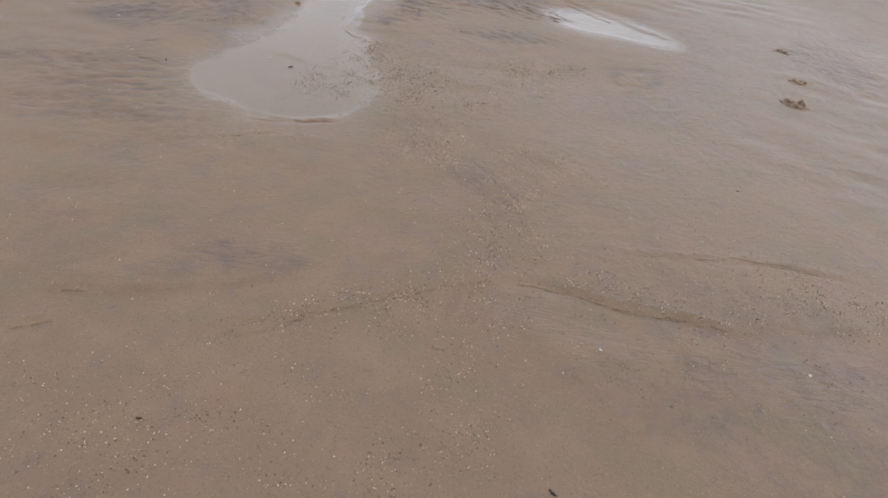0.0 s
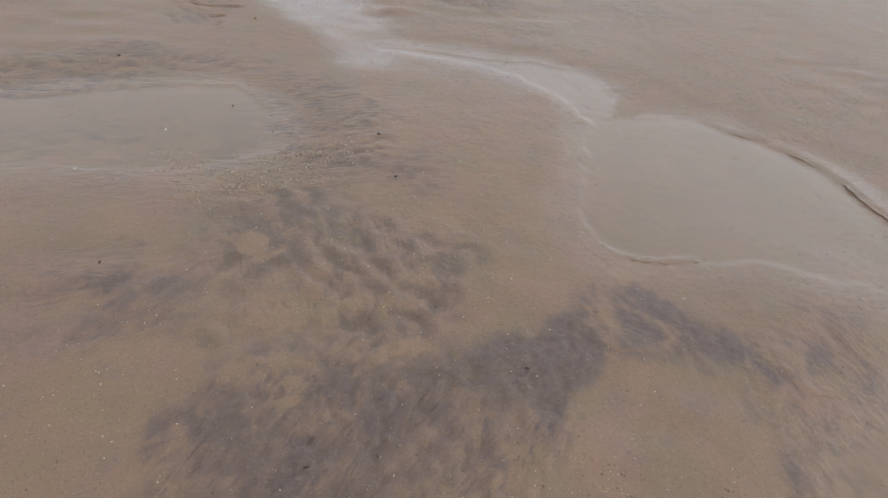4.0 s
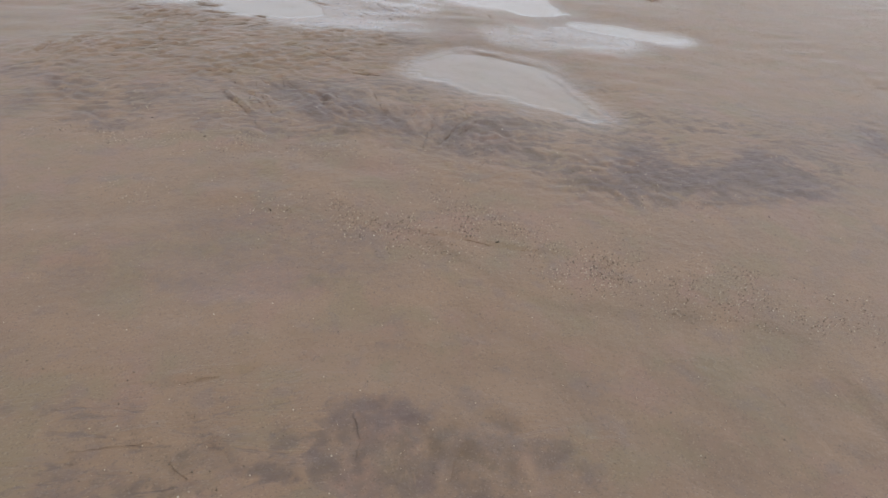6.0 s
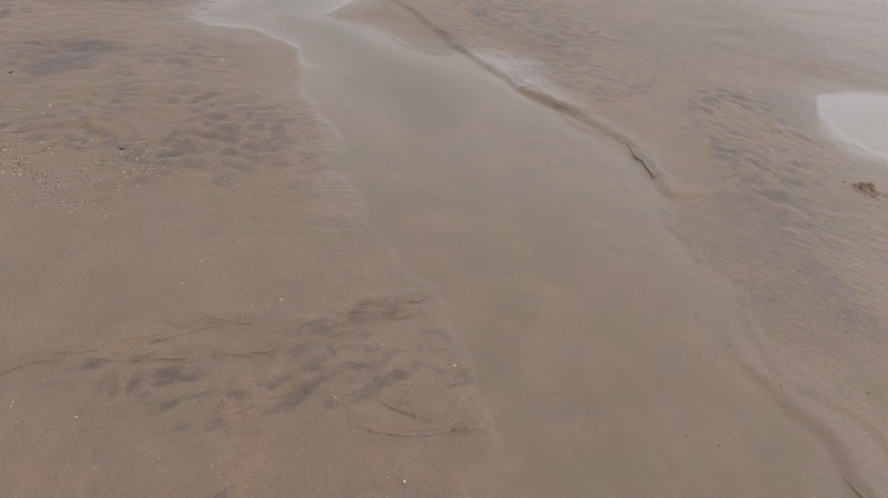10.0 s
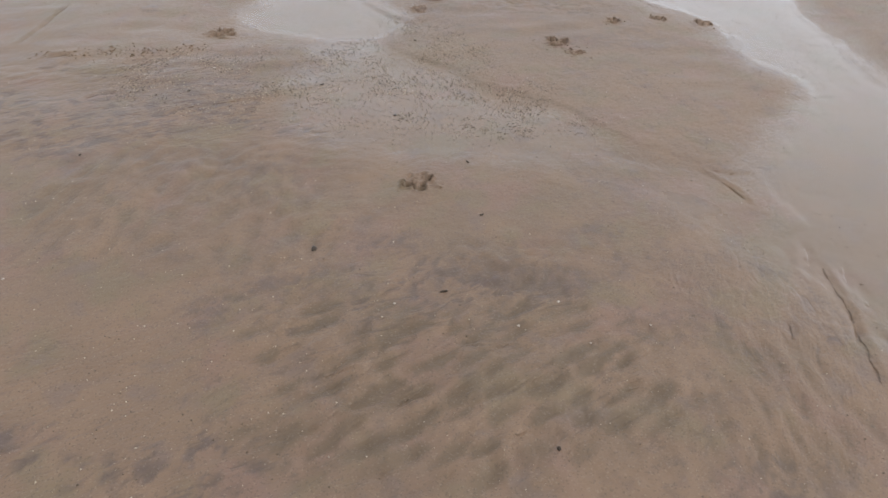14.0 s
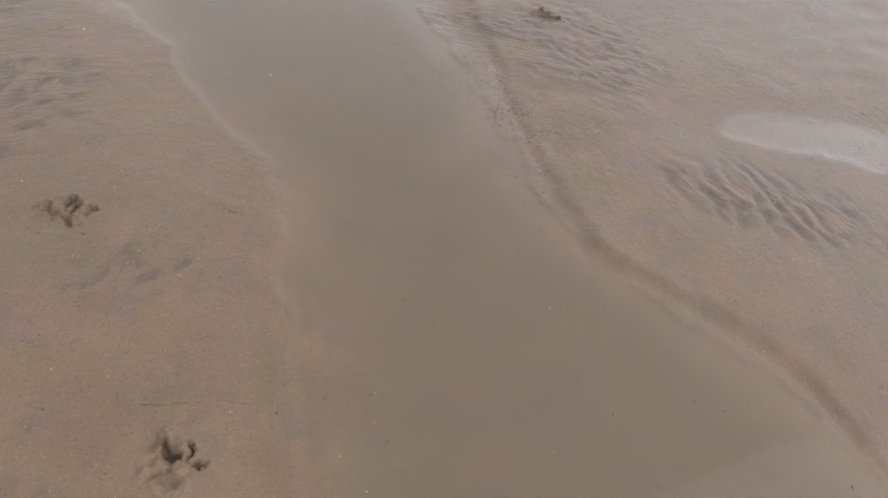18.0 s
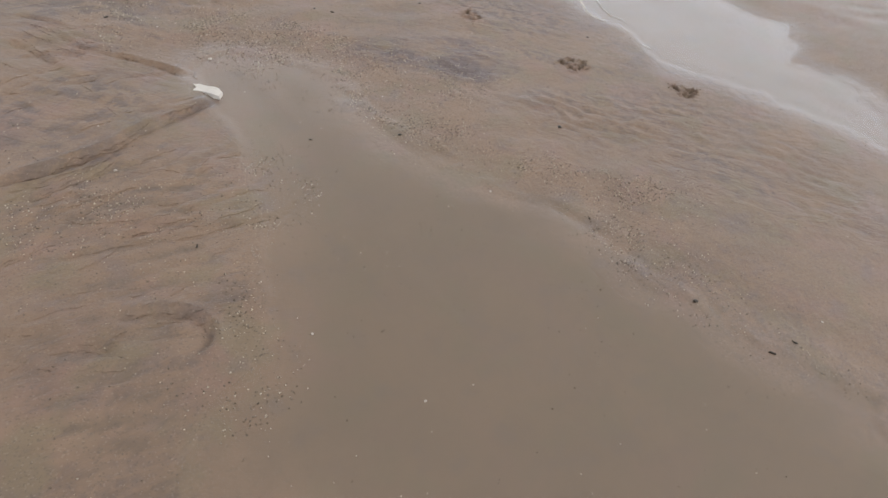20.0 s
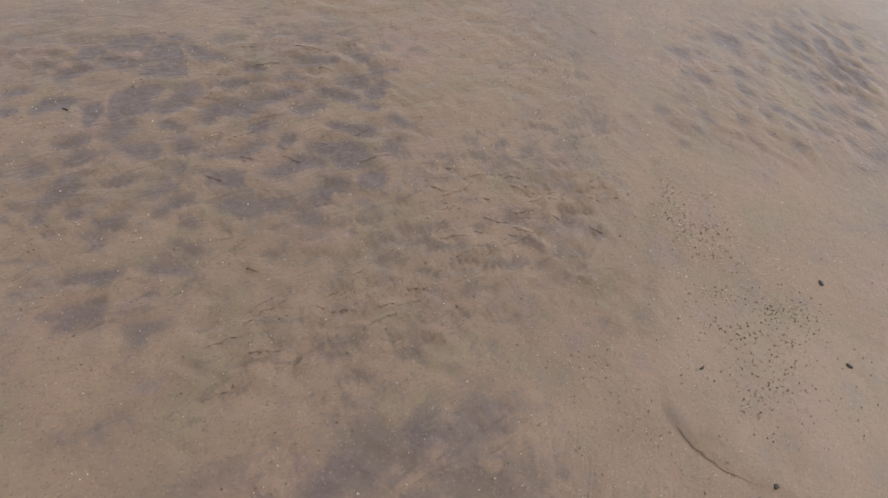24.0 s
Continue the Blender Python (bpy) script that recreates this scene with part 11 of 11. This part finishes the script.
shell(-1.739, 14.956, .007)
shell(-2.512, 15.809, .007)
shell(-2.626, 14.811, .007)
shell(-2.326, 15.191, .007)
shell(-1.243, 15.508, .007)
shell(-2.169, 17.209, .008)
shell(-2.076, 16.835, .008)
shell(-2.069, 16.822, .008)
shell(-2.589, 17.246, .008)
shell(-2.764, 17.783, .008)
shell(-3.237, 17.826, .008)
shell(-3.203, 17.925, .008)
shell(-2.267, 16.819, .008)
shell(-2.714, 19.006, .008)
shell(-3.468, 19.454, .008)
shell(-2.244, 18.704, .008)
shell(-2.392, 18.721, .008)
shell(-2.381, 18.853, .008)
shell(-2.502, 18.830, .008)
shell(-2.789, 20.414, .014)
shell(-1.279, 21.597, .012)
shell(-1.480, 21.406, .01)
shell(-1.183, 21.564, .01)
shell(-2.001, 21.897, .01)
shell(-1.398, 21.409, .01)
shell(-1.750, 21.518, .01)
shell(-2.432, 22.518, .006)
shell(-2.688, 22.299, .006)
shell(-2.888, 21.926, .006)
shell(-1.519, 22.034, .006)
shell(-2.343, 23.477, .006)
shell(-1.355, 22.765, .006)
shell(-2.076, 22.944, .006)
shell(-1.960, 22.866, .006)
shell(-1.341, 22.570, .006)
shell(-2.192, 23.256, .006)
shell(-2.187, 23.138, .006)
shell(-1.694, 26.473, .008)
shell(-0.669, 26.780, .008)
shell(-0.598, 26.617, .008)
shell(-1.703, 27.090, .008)
shell(-0.303, 26.487, .008)
shell(-1.903, 28.179, .012)
shell(-1.349, 28.219, .007)
shell(-1.906, 28.383, .007)
shell(-1.487, 28.485, .007)
shell(-1.392, 28.271, .007)
shell(-1.149, 28.204, .007)
shell(-1.525, 28.719, .016)
shell(-1.457, 28.747, .007)
shell(-1.013, 28.367, .007)
shell(-1.100, 28.327, .007)
shell(-0.560, 28.651, .007)
shell(-1.631, 28.954, .007)
shell(-1.034, 30.082, .008)
shell(-1.134, 29.995, .008)
shell(-1.258, 31.034, .008)
shell(-0.819, 29.897, .008)
shell(-0.685, 30.848, .01)
shell(-0.107, 31.471, .008)
shell(0.072, 30.687, .008)
shell(0.040, 31.274, .008)
shell(0.738, 31.357, .008)
shell(1.631, 31.024, .008)
shell(-1.296, 6.211, .008)
shell(-0.979, 5.934, .008)
shell(-0.440, 6.272, .008)
shell(-1.513, 5.996, .008)
shell(-2.566, 14.022, .008)
shell(-2.378, 13.677, .008)
shell(-1.210, 13.899, .008)
shell(-2.097, 14.289, .008)
shell(-2.045, 25.626, .008)
shell(-1.702, 25.254, .008)
shell(-0.905, 25.112, .008)
shell(-1.046, 27.781, .008)
shell(-1.661, 27.508, .008)
shell(-0.585, 27.060, .008)
shell(-1.531, 27.271, .008)
twig(-3.275, 17.241, .04)
twig(-2.479, 17.377, .03)
for k, (px, py, size, turn) in enumerate(PRINTS):
    build_print(px, py, size, turn, k)
for px, py, reach in DIGS:
    s = around([(px, py)], reach)
    d = np.hypot(X[s] - px, Y[s] - py) / reach
    Z[s] -= 0.030 * (1 - step(0.40, 0.66, d))

# ---- the sheet of sand ----
me = mesh_from("ground", np.stack([X, Y, Z], -1).reshape(-1, 3), grid_faces(*X.shape), SAND)
put_fields(me, dark=np.clip(DARK, 0, 1), wet=np.clip(WET, 0, 1), stain_shade=np.clip(STAIN_SHADE, 0, 1), flow_x=FLOW_X, flow_y=FLOW_Y, rip=RIP, silt=SILT, film=FILM)
tagged(new("ground", me), "wet tan beach sand with ripples and dark mineral streaks", "sand", kind="structure")

# ---- crisp cut edges: a ragged lip over a dark face with painted shade, along every bank and crease ----
def cut_edge(line, height, sway, grain_, seed, at):
    seg = np.linalg.norm(np.diff(line, axis=0), axis=1)
    along = np.concatenate([[0], np.cumsum(seg)])
    total = along[-1]
    n = max(int(total / 0.006), 8)
    t = np.linspace(0, total, n)
    px, py = np.interp(t, along, line[:, 0]), np.interp(t, along, line[:, 1])
    px, py = np.convolve(np.pad(px, 6, "edge"), np.ones(13) / 13, "valid"), np.convolve(np.pad(py, 6, "edge"), np.ones(13) / 13, "valid")
    dx, dy = np.gradient(px), np.gradient(py)
    size = np.hypot(dx, dy) + 1e-9
    nx, ny = -dy / size, dx / size
    shift = -sway * (cloud(px, py, grain_, seed) - 0.5) + 0.006 * (cloud(px, py, 0.03, 131, 3) - 0.5) + 0.005 * (cloud(px, py, 0.009, 132, 2) - 0.5)
    px, py = px + nx * shift, py + ny * shift
    way = t / total
    ends = step(0, 0.15, way) * step(0, 0.15, 1 - way)
    ends = ends * (0.1 + 0.9 * step(0.38, 0.62, cloud(px + at, py, 0.11 if height > 0.0072 else 0.05, 133, 3)))  # the edge comes and goes
    h = np.clip(height * 0.45, 0.0012, 0.0045) * ends
    rows = []
    for off, share, drop in ((0.016, 0.0, -0.0012), (0.007, 0.5, 0.0), (0.0012, 1.0, 0.0), (0.0, 0.8, 0.0), (0.0012, 0.1, 0.0), (-0.004, -0.15, 0.0), (-0.012, 0.0, -0.0012)):
        x, y = px + nx * off, py + ny * off
        lump = 0.35 * (cloud(x, y, 0.008, 134, 2) - 0.5)
        rows.append(np.stack([x, y, sample(Z, x, y) + drop - 0.0010 * (1 - ends) + h * (share + lump * (share > 0))], -1))
    verts = np.stack(rows, 1)
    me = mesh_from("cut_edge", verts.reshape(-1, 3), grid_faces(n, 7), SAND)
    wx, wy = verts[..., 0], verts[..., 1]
    # tone below the lip: dark-brown cut sand and painted shade together
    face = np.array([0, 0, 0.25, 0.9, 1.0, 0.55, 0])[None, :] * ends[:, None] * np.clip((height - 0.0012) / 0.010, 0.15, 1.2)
    put_fields(me, dark=np.clip(np.maximum(sample(DARK, wx, wy), 0.32 * face), 0, 1), wet=np.clip(sample(WET, wx, wy) * (1 - 0.7 * face), 0, 1), stain_shade=np.clip(np.maximum(sample(STAIN_SHADE, wx, wy), 0.6 * face), 0, 1), flow_x=sample(FLOW_X, wx, wy), flow_y=sample(FLOW_Y, wx, wy), rip=sample(RIP, wx, wy), silt=sample(SILT, wx, wy) * (1 - face), film=sample(FILM, wx, wy) * np.clip(1 - face, 0, 1))
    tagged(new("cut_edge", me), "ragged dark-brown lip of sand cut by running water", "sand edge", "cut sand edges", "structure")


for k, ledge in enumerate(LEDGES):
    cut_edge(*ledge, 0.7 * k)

# ---- the water, pool by pool ----
SIDE = 0.05
wx0, wy0 = -8.0, -1.0
wi, wj = 320, 760
cx, cy = np.meshgrid(wx0 + (np.arange(wi) + 0.5) * SIDE, wy0 + (np.arange(wj) + 0.5) * SIDE)
owner = np.full(cx.shape, -1)
for k, poly in enumerate(POOLS):
    lo, hi = poly.min(0) - 0.1, poly.max(0) + 0.1
    i0, i1 = np.clip(((lo[0] - wx0) / SIDE, (hi[0] - wx0) / SIDE + 1), 0, wi).astype(int)
    j0, j1 = np.clip(((lo[1] - wy0) / SIDE, (hi[1] - wy0) / SIDE + 1), 0, wj).astype(int)
    s = np.s_[j0:j1, i0:i1]
    owner[s] = np.where((area_distance(cx[s], cy[s], poly) < 0.05) & (owner[s] < 0), k, owner[s])
for k in range(len(POOLS)):
    jj, ii = np.nonzero(owner == k)
    if not len(jj):
        continue
    corner = np.stack([jj * (wi + 1) + ii, jj * (wi + 1) + ii + 1, (jj + 1) * (wi + 1) + ii + 1, (jj + 1) * (wi + 1) + ii], -1)
    used, back_ = np.unique(corner, return_inverse=True)
    verts = np.stack([wx0 + (used % (wi + 1)) * SIDE, wy0 + (used // (wi + 1)) * SIDE, np.full(len(used), LEVEL)], -1)
    ob = new("puddle", mesh_from("puddle", verts, back_.reshape(-1, 4), WATER))
    tagged(ob, "shallow still puddle of clear water mirroring a grey sky", "water", "puddles", "structure")

# ---- loose grit: broken shell and coarse grains ----
area = np.outer(np.gradient(V), np.gradient(U))
clump = step(0.38, 0.68, cloud(X, Y, 0.045, 45, 3)) * (0.5 + 0.5 * step(0.35, 0.6, cloud(X, Y, 0.25, 48, 2)))  # grains lie in strings and clusters
share = np.where(area < 0.0006, 30000 * area * np.clip(GRITTY, 0, 2) / 1.7 * (0.30 + 1.3 * clump), 0)
row, col = np.nonzero(share > 0)
number = RNG.poisson(share[row, col])
row, col = np.repeat(row, number), np.repeat(col, number)
gx = X[row, col] + (RNG.rand(len(row)) - 0.5) * np.gradient(U)[col] * 1.6
gy = Y[row, col] + (RNG.rand(len(row)) - 0.5) * np.gradient(V)[row] * 1.6
gz = sample(Z, gx, gy)
tri = np.array([(1, 0, -0.2), (-0.5, 0.87, -0.2), (-0.5, -0.87, -0.2), (0.1, 0.05, 1.15)])
turn = RNG.uniform(0, 6.283, len(gx))
heavy = 0.9 + 0.10 * GRITTY[row, col]
size = (0.0010 + 0.0020 * RNG.rand(len(gx)) ** 2.3) * heavy
lx, ly = tri[:, 0] * RNG.uniform(0.7, 1.4, (len(gx), 1)), tri[:, 1]
ca, sa = np.cos(turn)[:, None], np.sin(turn)[:, None]
verts = np.stack([gx[:, None] + size[:, None] * (lx * ca - ly * sa), gy[:, None] + size[:, None] * (lx * sa + ly * ca), gz[:, None] + size[:, None] * tri[:, 2]], -1)
faces = (np.arange(len(gx))[:, None, None] * 4 + np.array([(0, 1, 3), (1, 2, 3), (2, 0, 3)])).reshape(-1, 3)
tagged(new("grit", mesh_from("grit", verts.reshape(-1, 3), faces, GRIT, False)), "loose pale and dark shell grit strewn over the sand", "grit", kind="stuff")
